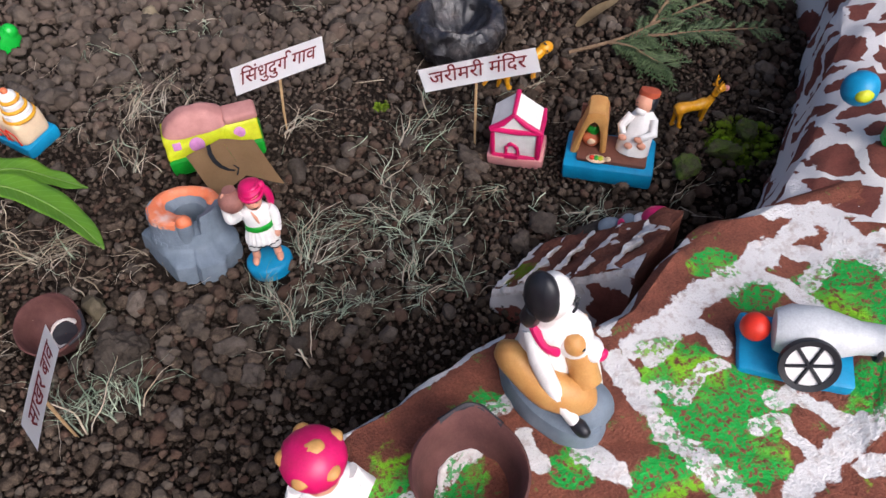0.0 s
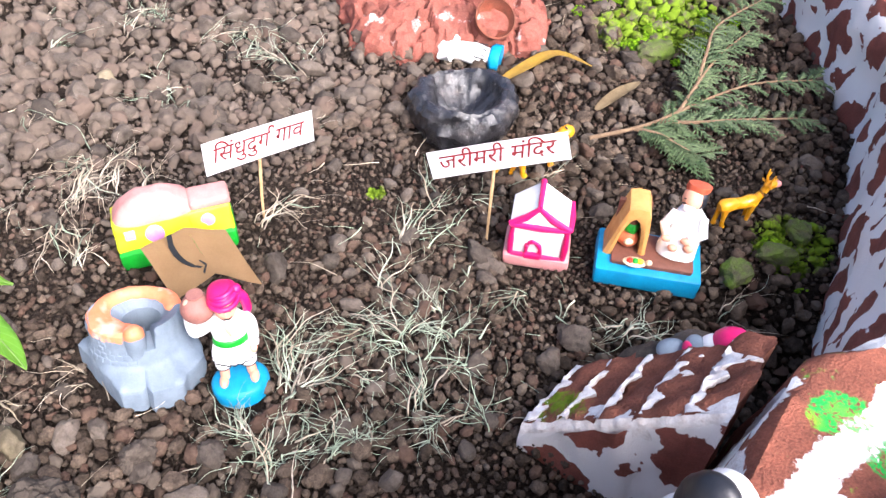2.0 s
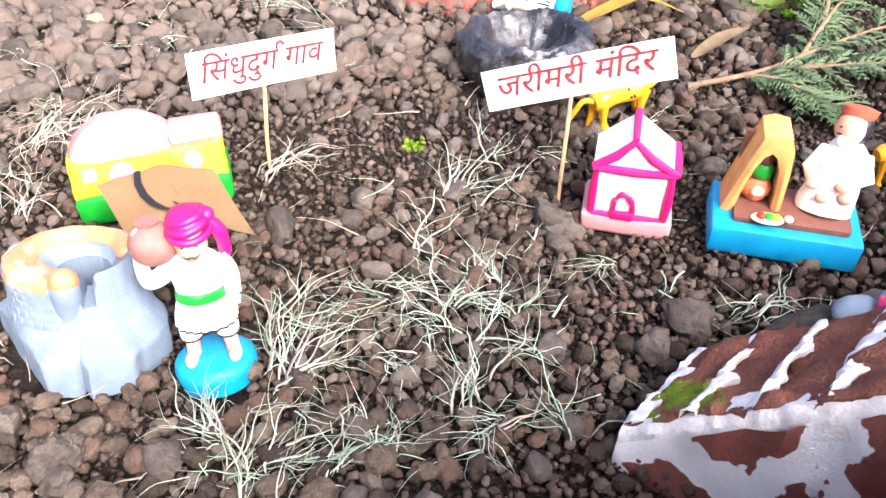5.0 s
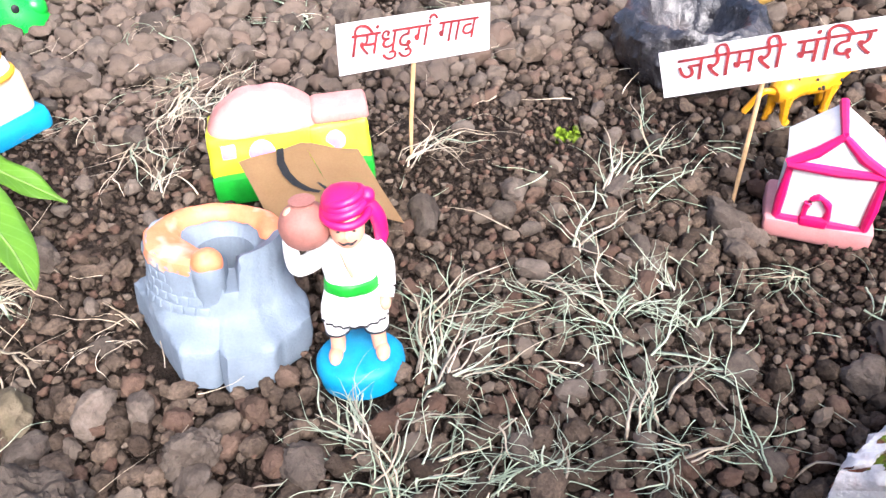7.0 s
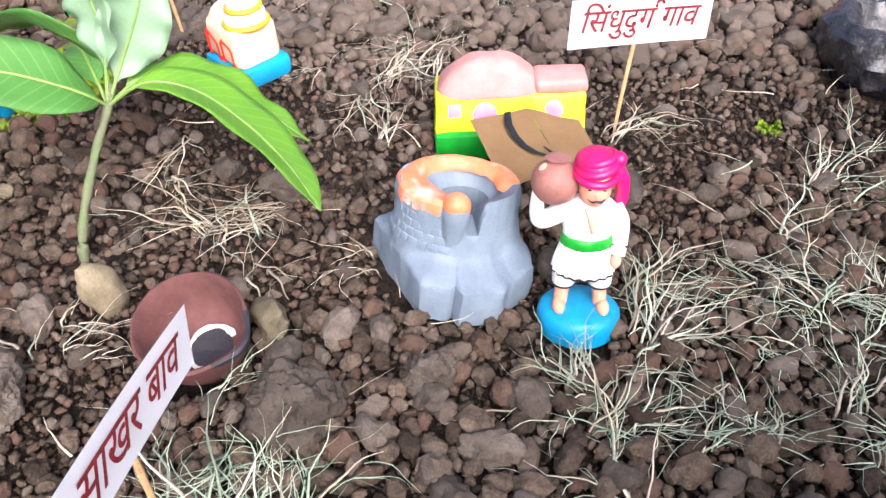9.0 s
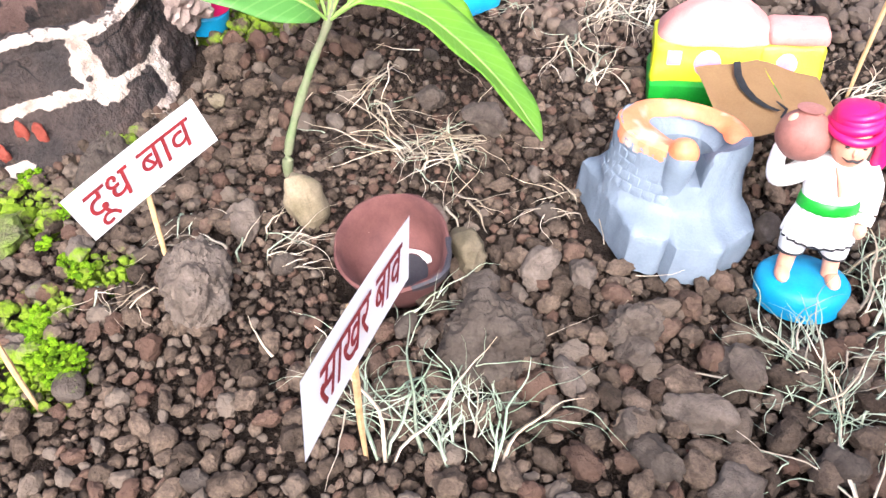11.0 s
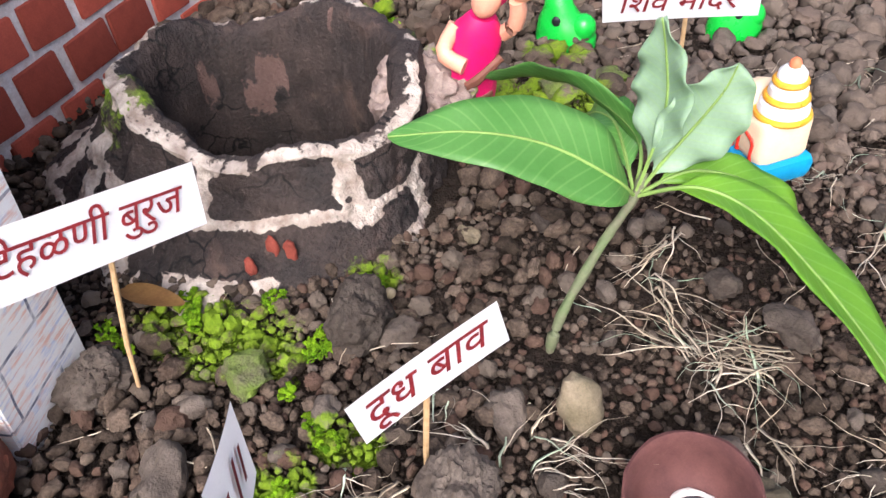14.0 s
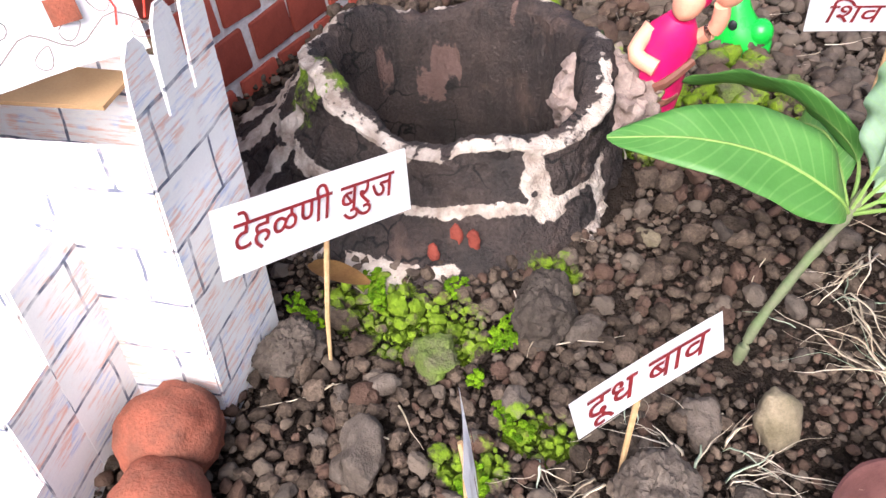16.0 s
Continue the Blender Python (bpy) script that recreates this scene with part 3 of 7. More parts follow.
def crumbs():
    fine, mid, big = pebble_shapes(14, 1, 3, 0.8), pebble_shapes(24, 2, 11, 1.0, (0.6, 1.0), (0.50, 0.88)), pebble_shapes(26, 3, 29, 0.8, (0.65, 1.0), (0.62, 0.92))
    large, medium, small, tiny = packed()
    def close(p):
        return p[1] < 0.02 and -0.60 < p[0] < 0.10
    rest, far = [p for p in medium if not close(p)], [p for p in small if not close(p)]
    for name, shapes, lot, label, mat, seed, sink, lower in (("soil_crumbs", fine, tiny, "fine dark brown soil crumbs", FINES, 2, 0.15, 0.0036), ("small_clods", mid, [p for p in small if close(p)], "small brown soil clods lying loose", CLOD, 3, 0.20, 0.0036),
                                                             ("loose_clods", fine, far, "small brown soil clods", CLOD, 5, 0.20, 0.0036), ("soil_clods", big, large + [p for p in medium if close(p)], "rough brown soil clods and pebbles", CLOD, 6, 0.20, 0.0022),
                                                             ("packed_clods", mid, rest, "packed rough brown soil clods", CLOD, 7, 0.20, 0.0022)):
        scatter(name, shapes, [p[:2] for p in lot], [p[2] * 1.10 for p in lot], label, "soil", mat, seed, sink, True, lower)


crumbs()


# ---- the fort hill ----
def resample(loop, n, closed=True):
    pts = [Vector(p) for p in loop] + ([Vector(loop[0])] if closed else [])
    cum = [0.0]
    for a, b in zip(pts, pts[1:]):
        cum.append(cum[-1] + (b - a).length)
    out = []
    for k in range(n):
        s = cum[-1] * k / (n if closed else n - 1)
        i = max(j for j in range(len(cum)) if cum[j] <= s + 1e-9)
        i = min(i, len(pts) - 2)
        out.append(pts[i].lerp(pts[i + 1], (s - cum[i]) / max(cum[i + 1] - cum[i], 1e-9)))
    return out


def fort_hill():
    rim = [(-0.147, -0.350, 0.160), (-0.038, -0.316, 0.155), (0.033, -0.331, 0.157), (0.078, -0.303, 0.153), (0.134, -0.271, 0.142), (0.156, -0.277, 0.145),
           (0.45, -0.28, 0.16), (0.7, -0.35, 0.16), (0.7, -0.9, 0.16), (-0.30, -0.9, 0.16), (-0.22, -0.50, 0.165)]
    loop = resample(rim, 220)
    mid = Vector((0.12, -0.46, 0.165))
    rings = []
    for k, (drop, out) in enumerate(((-0.175, 0.016), (-0.13, 0.012), (-0.09, 0.008), (-0.05, 0.004), (-0.02, 0.002), (-0.005, 0.0), (0, -0.006))):
        rings.append([p + (p - mid).normalized() * out + Vector((0, 0, drop)) for p in loop])
    for s in (0.06, 0.12, 0.19, 0.27, 0.36, 0.46, 0.58, 0.7, 0.82, 0.93, 0.985):
        rings.append([p.lerp(mid, s) for p in loop])
    bm = bmesh.new()
    add_rings(bm, rings)
    rough_up(bm, 0.006, 22, 4)
    rough_up(bm, 0.0022, 90, 9)
    hill = thing("fort_hill", "clay fort hill painted with white joints and green powder", "model hill")
    part("hill_top", bm, FORT_CLAY, hill)
    # steps of clay slabs that climb its corner
    rnd = random.Random(8)
    near = [Vector((0.006, -0.200, -0.010)).lerp(Vector((0.080, -0.285, 0.104)), k / 5) for k in range(6)]
    far = [Vector((0.062, -0.172, -0.008)).lerp(Vector((0.136, -0.250, 0.104)), k / 5) for k in range(6)]
    for k in range(5):
        n0, n1, f0, f1 = near[k], near[k + 1], far[k], far[k + 1]
        bm = bmesh.new()
        rise = Vector((0, 0, 0.024))
        top = [n0 + rise, n1 + rise * 0.95, f1 + rise * 0.95, f0 + rise]
        quad = []
        for a, b in ((top[0], top[3]), (top[1], top[2])):
            quad.append([a.lerp(b, t / 9) for t in range(10)])
        rows = [[p - Vector((0, 0, 0.10 + p.z * 0.3)) for p in quad[0]], [p - Vector((0, 0, 0.012)) for p in quad[0]], quad[0]] + \
               [[a.lerp(b, s) for a, b in zip(*quad)] for s in (0.33, 0.66)] + [quad[1], [p - Vector((0, 0, 0.08 + p.z * 0.3)) for p in quad[1]]]
        rows = [[Vector(p) for p in r] for r in rows]
        vs = [[bm.verts.new(p) for p in r] for r in rows]
        for a, b in zip(vs, vs[1:]):
            for i in range(9):
                bm.faces.new((a[i], a[i + 1], b[i + 1], b[i]))
        bm.faces.new([r[0] for r in vs])
        bm.faces.new([r[-1] for r in vs][::-1])
        bmesh.ops.subdivide_edges(bm, edges=list(bm.edges), cuts=1, use_grid_fill=True)
        rough_up(bm, 0.006, 45, 3 + k)
        rough_up(bm, 0.0018, 140, 3 + k)
        st = part("step", bm, STEP_CLAY, hill, "rough red-brown clay step")
        # brushed line on the step's edge
        bm = bmesh.new()
        w = 0.0070 if k < 3 else 0.0125
        a, b = (top[0], top[3])
        side = (top[1] - top[0]).normalized()
        rows = []
        for t in range(25):
            p = a.lerp(b, 0.02 + 0.94 * t / 24) + Vector((0, 0, 0.0015))
            j = 0.6 + 0.9 * noise.noise(p * 130)
            rows.append([p - side * 0.002 - Vector((0, 0, 0.004)), p + Vector((0, 0, 0.0012)), p + side * w * (0.15 + 1.5 * j * j), p + side * w * (0.3 + 1.6 * j * j) - Vector((0, 0, 0.005))])
        add_rings(bm, rows, 0, False, False)
        bmesh.ops.subdivide_edges(bm, edges=list(bm.edges), cuts=1, use_grid_fill=True)
        rough_up(bm, 0.002, 150, k)
        part("paint_line", bm, LIMEWASH, st, "thick white brushed line")
    # brushed band across the foot of the steps
    bm = bmesh.new()
    rows = []
    for t in range(40):
        p = near[0].lerp(near[5], t / 39) + Vector((0, 0, 0.021))
        out = Vector((-0.75, -0.62, 0))
        w = 0.017 + 0.010 * noise.noise(p * 70)
        rows.append([p - out * (0.012 + 0.008 * noise.noise(p * 60)) - Vector((0, 0, 0.001)), p + Vector((0, 0, 0.0022)), p + out * 0.003 - Vector((0, 0, 0.003)), p + out * 0.004 - Vector((0, 0, w))])
    add_rings(bm, rows, 0, False, False)
    bmesh.ops.subdivide_edges(bm, edges=list(bm.edges), cuts=1, use_grid_fill=True)
    rough_up(bm, 0.0015, 120, 2)
    part("paint_line", bm, LIMEWASH, hill, "thick white brushed line")
    # front cheek below the band
    bm = bmesh.new()
    rows = []
    for s in range(8):
        rows.append([near[0].lerp(near[5], t / 24) * 1.0 + Vector((-0.003 - 0.006 * s / 7, -0.003 - 0.006 * s / 7, 0.016 - (0.05 + 0.09 * t / 24) * s / 7)) for t in range(25)])
    add_rings(bm, rows, 0, False, False)
    rough_up(bm, 0.005, 50, 7)
    part("side_face", bm, WALL_CLAY, hill, "red-brown clay with white joints")
    # the long lattice wall on the right
    line = [(0.175, -0.284, 0.135), (0.216, -0.252, 0.130), (0.294, -0.180, 0.120), (0.344, -0.129, 0.112), (0.45, -0.01, 0.10), (0.50, 0.13, 0.11), (0.53, 0.32, 0.12)]
    top = resample(line, 70, False)
    rows = []
    for s, (dx, dz) in enumerate(((0.006, -0.15), (0.007, -0.10), (0.005, -0.05), (0.001, -0.014), (-0.004, 0.0), (-0.022, 0.012), (-0.05, 0.022), (-0.09, 0.03), (-0.14, 0.035), (-0.25, 0.035))):
        rows.append([p + Vector((-0.8, 0.6, 0)) * dx + Vector((0, 0, dz)) for p in top])
    fine = []
    for a, b in zip(rows, rows[1:]):
        fine += [[p.lerp(q, t / 4) for p, q in zip(a, b)] for t in range(4)]
    bm = bmesh.new()
    add_rings(bm, fine + [rows[-1]], 0, False, False)
    bmesh.ops.recalc_face_normals(bm, faces=bm.faces)
    rough_up(bm, 0.006, 26, 1)
    rough_up(bm, 0.002, 100, 5)
    part("rampart", bm, WALL_CLAY, hill, "red-brown rampart with white painted lattice")


fort_hill()


# ---- the ring-shaped clay tower ----
def clay_tower():
    t0 = thing("clay_tower", "hollow round clay tower, cracked, dark grey with pale painted joints", "model tower", (0, 0, 0))
    c = Vector((-0.652, 0.042, 0))
    N = 96

    def at(theta, s, out=0.0):
        """s 0 at the foot of the outside, 1 at the rim."""
        ca, sa = math.cos(theta), math.sin(theta)
        flare = 0.020 + 0.034 * max(0, -sa) - 0.012 * max(0, ca) + 0.05 * max(0, -ca) ** 3
        rx, ry = 0.102 + flare * (1 - s) ** 1.6, 0.080 + flare * (1 - s) ** 1.6
        z = 0.005 + (0.067 + 0.009 * math.sin(theta * 2 + 0.5) + 0.006 * math.sin(5 * theta) + 0.011 * max(0.0, sa)) * s
        p = c + Vector((ca * (rx + out), sa * (ry + out), z))
        return p + Vector((ca, sa, 0)) * 0.006 * noise.noise(p * 28)
    N = 460
    th = [2 * math.pi * k / N for k in range(N)]
    levels = [-0.25 + 1.25 * k / 59 for k in range(60)]
    inside = ((0.006, 0.003), (0.012, 0.003), (0.016, -0.002), (0.0175, -0.010), (0.019, -0.020), (0.020, -0.030), (0.021, -0.040), (0.0215, -0.050), (0.022, -0.065), (0.022, -0.08), (0.023, -0.11), (0.024, -0.16), (0.026, -0.24))
    bm = bmesh.new()
    mask = bm.verts.layers.float.new("painted")
    worn = bm.verts.layers.float.new("flaked")
    rows = add_rings(bm, [[at(a, s) for a in th] for s in levels] + [[at(a, 1.0, -inn) + Vector((0, 0, dz)) for a in th] for inn, dz in inside], 0, True, False)
    upright = ((1.79, 0.36, 1.0), (1.805, 0.36, 0.8), (1.53, 0.50, 1.0), (1.43, 0.0, 0.42), (1.405, 0.0, 0.34), (1.93, 0.0, 0.5), (1.28, 0.0, 1.0), (1.17, 0.0, 1.0), (1.08, 0.0, 0.9), (0.95, 0.1, 1.0))

    def painted(a, s):
        """Whether the brush touched the clay there."""
        p = at(a, min(s, 1.0)) * 1.0
        wob = 0.5 * noise.noise(p * 70) + 0.4 * noise.noise(p * 190)
        t = a / math.pi
        if s > 0.968 + 0.06 * wob:
            return noise.noise(p * 45 + Vector((3, 1, 2))) > (-0.62 if math.sin(a) < 0.3 else 0.0)
        if 1.05 < t < 1.99:
            if abs(s - 0.50) < 0.050 + 0.05 * wob and noise.noise(p * 40) > -0.4:
                return True
            if -0.05 < s < 0.15 + 0.09 * wob and noise.noise(p * 35 + Vector((9, 0, 0))) > -0.15:
                return True
        for t0_, s0, s1 in upright:
            if s0 <= s <= s1 and abs(t - t0_ - 0.012 * math.sin(7 * s)) < 0.022 + 0.018 * wob and noise.noise(p * 60 + Vector((0, 5, 0))) > -0.35:
                return True
        return False
    for q in range(len(rows)):
        for k in range(N):
            a = th[k]
            if q < 60:
                on = painted(a, levels[q])
            else:
                depth, t = -inside[q - 60][1], a / math.pi
                p = at(a, 1.0) - Vector((0, 0, depth))
                wob = noise.noise(p * 90)
                on = q < 61 and painted(a, 1.0)
                # flaked pinkish patches on the inner wall
                for ta, d0, d1, half_w in ((0.66, 0.012, 0.050, 0.045), (0.71, 0.034, 0.056, 0.05), (0.24, 0.028, 0.075, 0.035), (0.86, 0.030, 0.050, 0.03), (0.47, 0.004, 0.016, 0.02)):
                    if d0 + 0.006 * wob < depth < d1 + 0.008 * wob and abs(t - ta + 0.02 * wob) < half_w:
                        rows[q][k][worn] = 1.0
            rows[q][k][mask] = 1.0 if on else 0.0
    # soften the brush's edge
    for layer in (mask, worn):
        for _ in range(2):
            old = [[v[layer] for v in r] for r in rows]
            for q in range(1, len(rows) - 1):
                for k in range(N):
                    rows[q][k][layer] = (2 * old[q][k] + old[q - 1][k] + old[q + 1][k] + old[q][k - 1] + old[q][(k + 1) % N]) / 6
    rough_up(bm, 0.003, 60, 3)
    rough_up(bm, 0.0014, 200, 4)
    part("ring_wall", bm, STUMP_CLAY, t0)
    bm = bmesh.new()
    add_ball(bm, 0.036, (-0.566, 0.084, 0.048), (1.0, 0.85, 0.92), 5)
    rough_up(bm, 0.006, 45, 5)
    for v in bm.verts:
        d = noise.voronoi(v.co * 55 + noise.noise_vector(v.co * 60) * 0.3)[0]
        v.co -= v.normal * 0.005 * max(0.0, 1 - (d[1] - d[0]) / 0.18)
    rough_up(bm, 0.002, 160, 5)
    part("shoulder", bm, STUMP_LINE, t0, "pale cracked clay shoulder")
    # red brush dabs near the foot
    for a, s, h in ((1.610, 0.22, 0.011), (1.642, 0.33, 0.012), (1.668, 0.29, 0.012)):
        p = at(a * math.pi, s)
        bm = bmesh.new()
        add_ball(bm, 0.004, p, (1.05, 0.55, h / 0.0048), 3)
        rough_up(bm, 0.0012, 300, a)
        part("paint_dab", bm, DAB_RED, t0, "brick-red brush dab")


clay_tower()


# ---- red wall with white joints ----
def red_wall():
    w = tagged(new("wall_west"), "low brick-red wall with thick white painted joints", "wall", kind="structure")
    w.matrix_world = pose(-0.836, 0.0, 0.0, 0, 0, 92)
    bm = bmesh.new()
    add_box(bm, (0.62, 0.03, 0.20), (0.12, 0.0165, 0.08), 0.004)
    rough_up(bm, 0.002, 60)
    part("mortar", bm, LIMEWASH, w, "white painted mortar")
    rnd = random.Random(3)
    red = paint("wall_red", (0.42, 0.085, 0.050), (0.32, 0.066, 0.042), 60, 800, 0.75, 0.4, 0.001, "object", spec=0.25, grain=0.12)
    bm = bmesh.new()
    add_box(bm, (0.0445, 0.005, 0.0335), (0, 0, 0), 0.0025)
    rough_up(bm, 0.0012, 120)
    shared = mesh_of("brick", bm, red)
    for row in range(5):
        for k in range(-4, 10):
            b = new("brick", shared)
            b.parent = w
            x = 0.049 * k + (0.024 if row % 2 else 0) + rnd.uniform(-0.002, 0.002)
            if not -0.165 < x < 0.41:
                continue
            b.matrix_local = pose(x, -0.0005, 0.004 + 0.038 * row, 0, rnd.uniform(-3, 3), 0) @ Matrix.Diagonal((rnd.uniform(0.90, 1.0), 1, rnd.uniform(0.88, 1.0), 1))


red_wall()


# ---- paper castle ----
def pencil_bricks(nt, vec, col, bsdf):
    uv = nt.nodes.new("ShaderNodeUVMap").outputs[0]
    n = nt.nodes.new("ShaderNodeTexNoise")
    n.inputs["Scale"].default_value = 30
    nt.links.new(uv, n.inputs["Vector"])
    add = nt.nodes.new("ShaderNodeVectorMath")
    add.operation = "MULTIPLY_ADD"
    nt.links.new(n.outputs["Color"], add.inputs[0])
    add.inputs[1].default_value = (0.006,) * 3
    nt.links.new(uv, add.inputs[2])
    br = nt.nodes.new("ShaderNodeTexBrick")
    br.inputs["Scale"].default_value = 1.0
    br.inputs["Brick Width"].default_value, br.inputs["Row Height"].default_value = 0.062, 0.030
    br.inputs["Mortar Size"].default_value, br.inputs["Mortar Smooth"].default_value = 0.0009, 0.1
    nt.links.new(add.outputs[0], br.inputs["Vector"])
    mp = nt.nodes.new("ShaderNodeMapping")
    mp.inputs["Scale"].default_value = (40, 420, 1)
    nt.links.new(uv, mp.inputs[0])
    hatch = noise_of(nt, mp.outputs[0], 1.0, 4, 0.7)
    area = ramp(nt, noise_of(nt, uv, 38, 3), 0.40, 0.52)
    hue = mixed(nt, (0.48, 0.55, 0.74), (0.76, 0.40, 0.28), ramp(nt, noise_of(nt, uv, 60, 2), 0.44, 0.52))
    col = mixed(nt, col, hue, math_of(nt, "MULTIPLY", math_of(nt, "MULTIPLY", ramp(nt, hatch, 0.48, 0.60), area), 0.75))
    return mixed(nt, col, (0.10, 0.11, 0.16), math_of(nt, "MULTIPLY", br.outputs["Fac"], ramp(nt, noise_of(nt, uv, 90, 3), 0.32, 0.58, 0.1, 0.95)))


DRAWN = paint("pencil_drawn_paper", (0.89, 0.875, 0.85), (0.84, 0.825, 0.805), 25, 900, 0.8, 0.1, 0.0003, spec=0.2, grain=0.03, extra=pencil_bricks)


def panel(bm, a, b, lo, hi, mat=0, thick=0.0012, lean=Vector((0, 0, 0)), teeth=()):
    """An upright sheet over the ground line a-b, with drawn bricks in metres along it; teeth: (start, end, height) of pointed merlons."""
    uvl = bm.loops.layers.uv.verify()
    a, b = Vector((*a, 0)), Vector((*b, 0))
    u = (b - a).normalized()
    n = Vector((u.y, -u.x, 0)) * thick
    L = (b - a).length
    outline = [(0, lo), (L, lo), (L, hi)]
    for s, e, h in teeth[::-1]:
        s, e = s * L, e * L
        outline += [(e, hi), (e * 0.96 + s * 0.04, hi + h * 0.55), (e * 0.84 + s * 0.16, hi + h * 0.86), (e * 0.62 + s * 0.38, hi + h), (s * 0.62 + e * 0.38, hi + h), (s * 0.84 + e * 0.16, hi + h * 0.86), (s * 0.96 + e * 0.04, hi + h * 0.55), (s, hi)]
    outline.append((0, hi))

    def place(p, off):
        return a + u * p[0] + Vector((0, 0, p[1])) + lean * max(p[1], 0) + n * off
    front = [bm.verts.new(place(p, 1)) for p in outline]
    back = [bm.verts.new(place(p, 0)) for p in outline]
    made = [(bm.faces.new(front), outline), (bm.faces.new(back[::-1]), outline[::-1])]
    k = len(outline)
    for i in range(k):
        j = (i + 1) % k
        f = bm.faces.new((front[i], back[i], back[j], front[j]))
        made.append((f, [outline[i], outline[i], outline[j], outline[j]]))
    for f, pts in made:
        f.material_index = mat
        for l, p in zip(f.loops, pts):
            l[uvl].uv = (p[0] + a.x * 3, p[1])


def castle():
    c = thing("paper_castle", "white paper castle with pencil-drawn bricks and pointed merlons", "model castle")
    lean = Vector((0.030, 0.070, 0))
    F, R = (-0.6445, -0.199), (-0.661, -0.142)
    far = (-0.92, -0.300)
    bm = bmesh.new()
    panel(bm, F, R, -0.02, 0.167, lean=lean, teeth=((0.01, 0.32, 0.036), (0.345, 0.655, 0.040), (0.68, 0.99, 0.045)))
    part("side_wall", bm, DRAWN, c, smooth=False)
    bm = bmesh.new()
    panel(bm, far, F, -0.02, 0.167, lean=lean)
    part("front_wall", bm, DRAWN, c, smooth=False)
    bm = bmesh.new()
    panel(bm, R, (-0.94, -0.225), -0.02, 0.167, lean=lean)
    part("back_wall", bm, DRAWN, c, smooth=False)
    bm = bmesh.new()
    add_box(bm, (0.20, 0.055, 0.002), (-0.790, -0.176, 0.158), 0.0, (0, 0, 20))
    part("deck", bm, CARD, c, "brown cardboard deck", False)
    # stepped front block
    d = Vector((0.36, -0.93, 0)).normalized()
    u = Vector((-0.95, -0.30, 0))
    p0 = Vector((-0.686, -0.2165, 0))
    for k, (z, s0, s1) in enumerate(((0.130, -0.010, 0.038), (0.090, 0.038, 0.066), (0.050, 0.066, 0.092))):
        bm = bmesh.new()
        a, b = p0 + d * s0, p0 + d * s1
        panel(bm, b.xy, a.xy, -0.02, z, lean=lean)
        panel(bm, (b + u * 0.20).xy, b.xy, -0.02, z, lean=lean)
        uvl = bm.loops.layers.uv.verify()
        up = Vector((0, 0, z)) + lean * z
        f = bm.faces.new([bm.verts.new(q + up) for q in (a, a + u * 0.20, b + u * 0.20, b)])
        for l in f.loops:
            l[uvl].uv = (l.vert.co.x, l.vert.co.y)
        part("step_block", bm, DRAWN, c, smooth=False)


castle()


def clay_balls():
    for k, (x, y, r) in enumerate(((-0.643, -0.2265, 0.0235), (-0.622, -0.254, 0.021))):
        bm = bmesh.new()
        add_ball(bm, r, (0, 0, 0), (1, 1, 0.95), 4)
        rough_up(bm, 0.0022, 70, k)
        rough_up(bm, 0.0008, 300, k)
        solo("clay_ball", bm, BALL_CLAY, "rough brick-red clay ball on the soil beside the paper castle", "ball", pose(x, y, gz(x, y) + r * 0.85), "clay balls")


clay_balls()


def decorated_sheet():
    w = thing("decorated_sheet", "curved white paper sheet with drawn leaves and red strokes", "paper sheet", (-0.700, -0.188, 0.1765), turn=60)

    def on(x, z, off=0.0):
        return (x, 0.25 * z + 2.0 * z * z - off, z)
    bm = bmesh.new()
    rows = []
    for k in range(13):
        z = 0.18 * k / 12
        rows.append([(x, y + 0.002 * math.sin(j), zz) for j, (x, y, zz) in enumerate(on(-0.16 + 0.21 * i / 16, z) for i in range(17))])
    add_rings(bm, rows, 0, False, False)
    bmesh.ops.solidify(bm, geom=list(bm.faces), thickness=0.0012)
    part("sheet", bm, PAPER, w)
    ink = paint("drawn_line", (0.20, 0.15, 0.13), None, 100, 900, 0.8, 0.05, 0.0002)
    rnd = random.Random(4)
    for k in range(8):
        x, z = -0.025 + 0.0125 * k, 0.008 + 0.007 * (k % 3)
        a = rnd.uniform(0, 6.28)
        pts = []
        for j in range(17):
            t = 2 * math.pi * j / 16
            q = (0.0045 * math.cos(t), 0.0028 * math.sin(t) * (1 - 0.5 * math.cos(t)))
            pts.append(on(x + q[0] * math.cos(a) - q[1] * math.sin(a), z + q[0] * math.sin(a) + q[1] * math.cos(a), 0.0025))
        bm = bmesh.new()
        add_tube(bm, pts, 0.00022, 5)
        part("drawn_leaf", bm, ink, w)
    bm = bmesh.new()
    add_tube(bm, [on(-0.03 + 0.0045 * j, 0.013 + 0.004 * math.sin(j * 0.9), 0.0025) for j in range(21)], 0.00025, 5)
    part("drawn_vine", bm, ink, w)
    bm = bmesh.new()
    add_box(bm, (0.011, 0.0012, 0.010), on(0.025, 0.022, 0.0025), 0.0003, (-18, 0, 4))
    part("red_square", bm, BALL_CLAY, w, "brick-red painted square")
    for x in (0.041, 0.052):
        bm = bmesh.new()
        add_tube(bm, [on(x, 0.012, 0.0025), on(x + 0.002, 0.018, 0.0025), on(x, 0.026, 0.0025)], 0.0005, 6)
        part("red_stroke", bm, RED, w, "red painted stroke")


decorated_sheet()


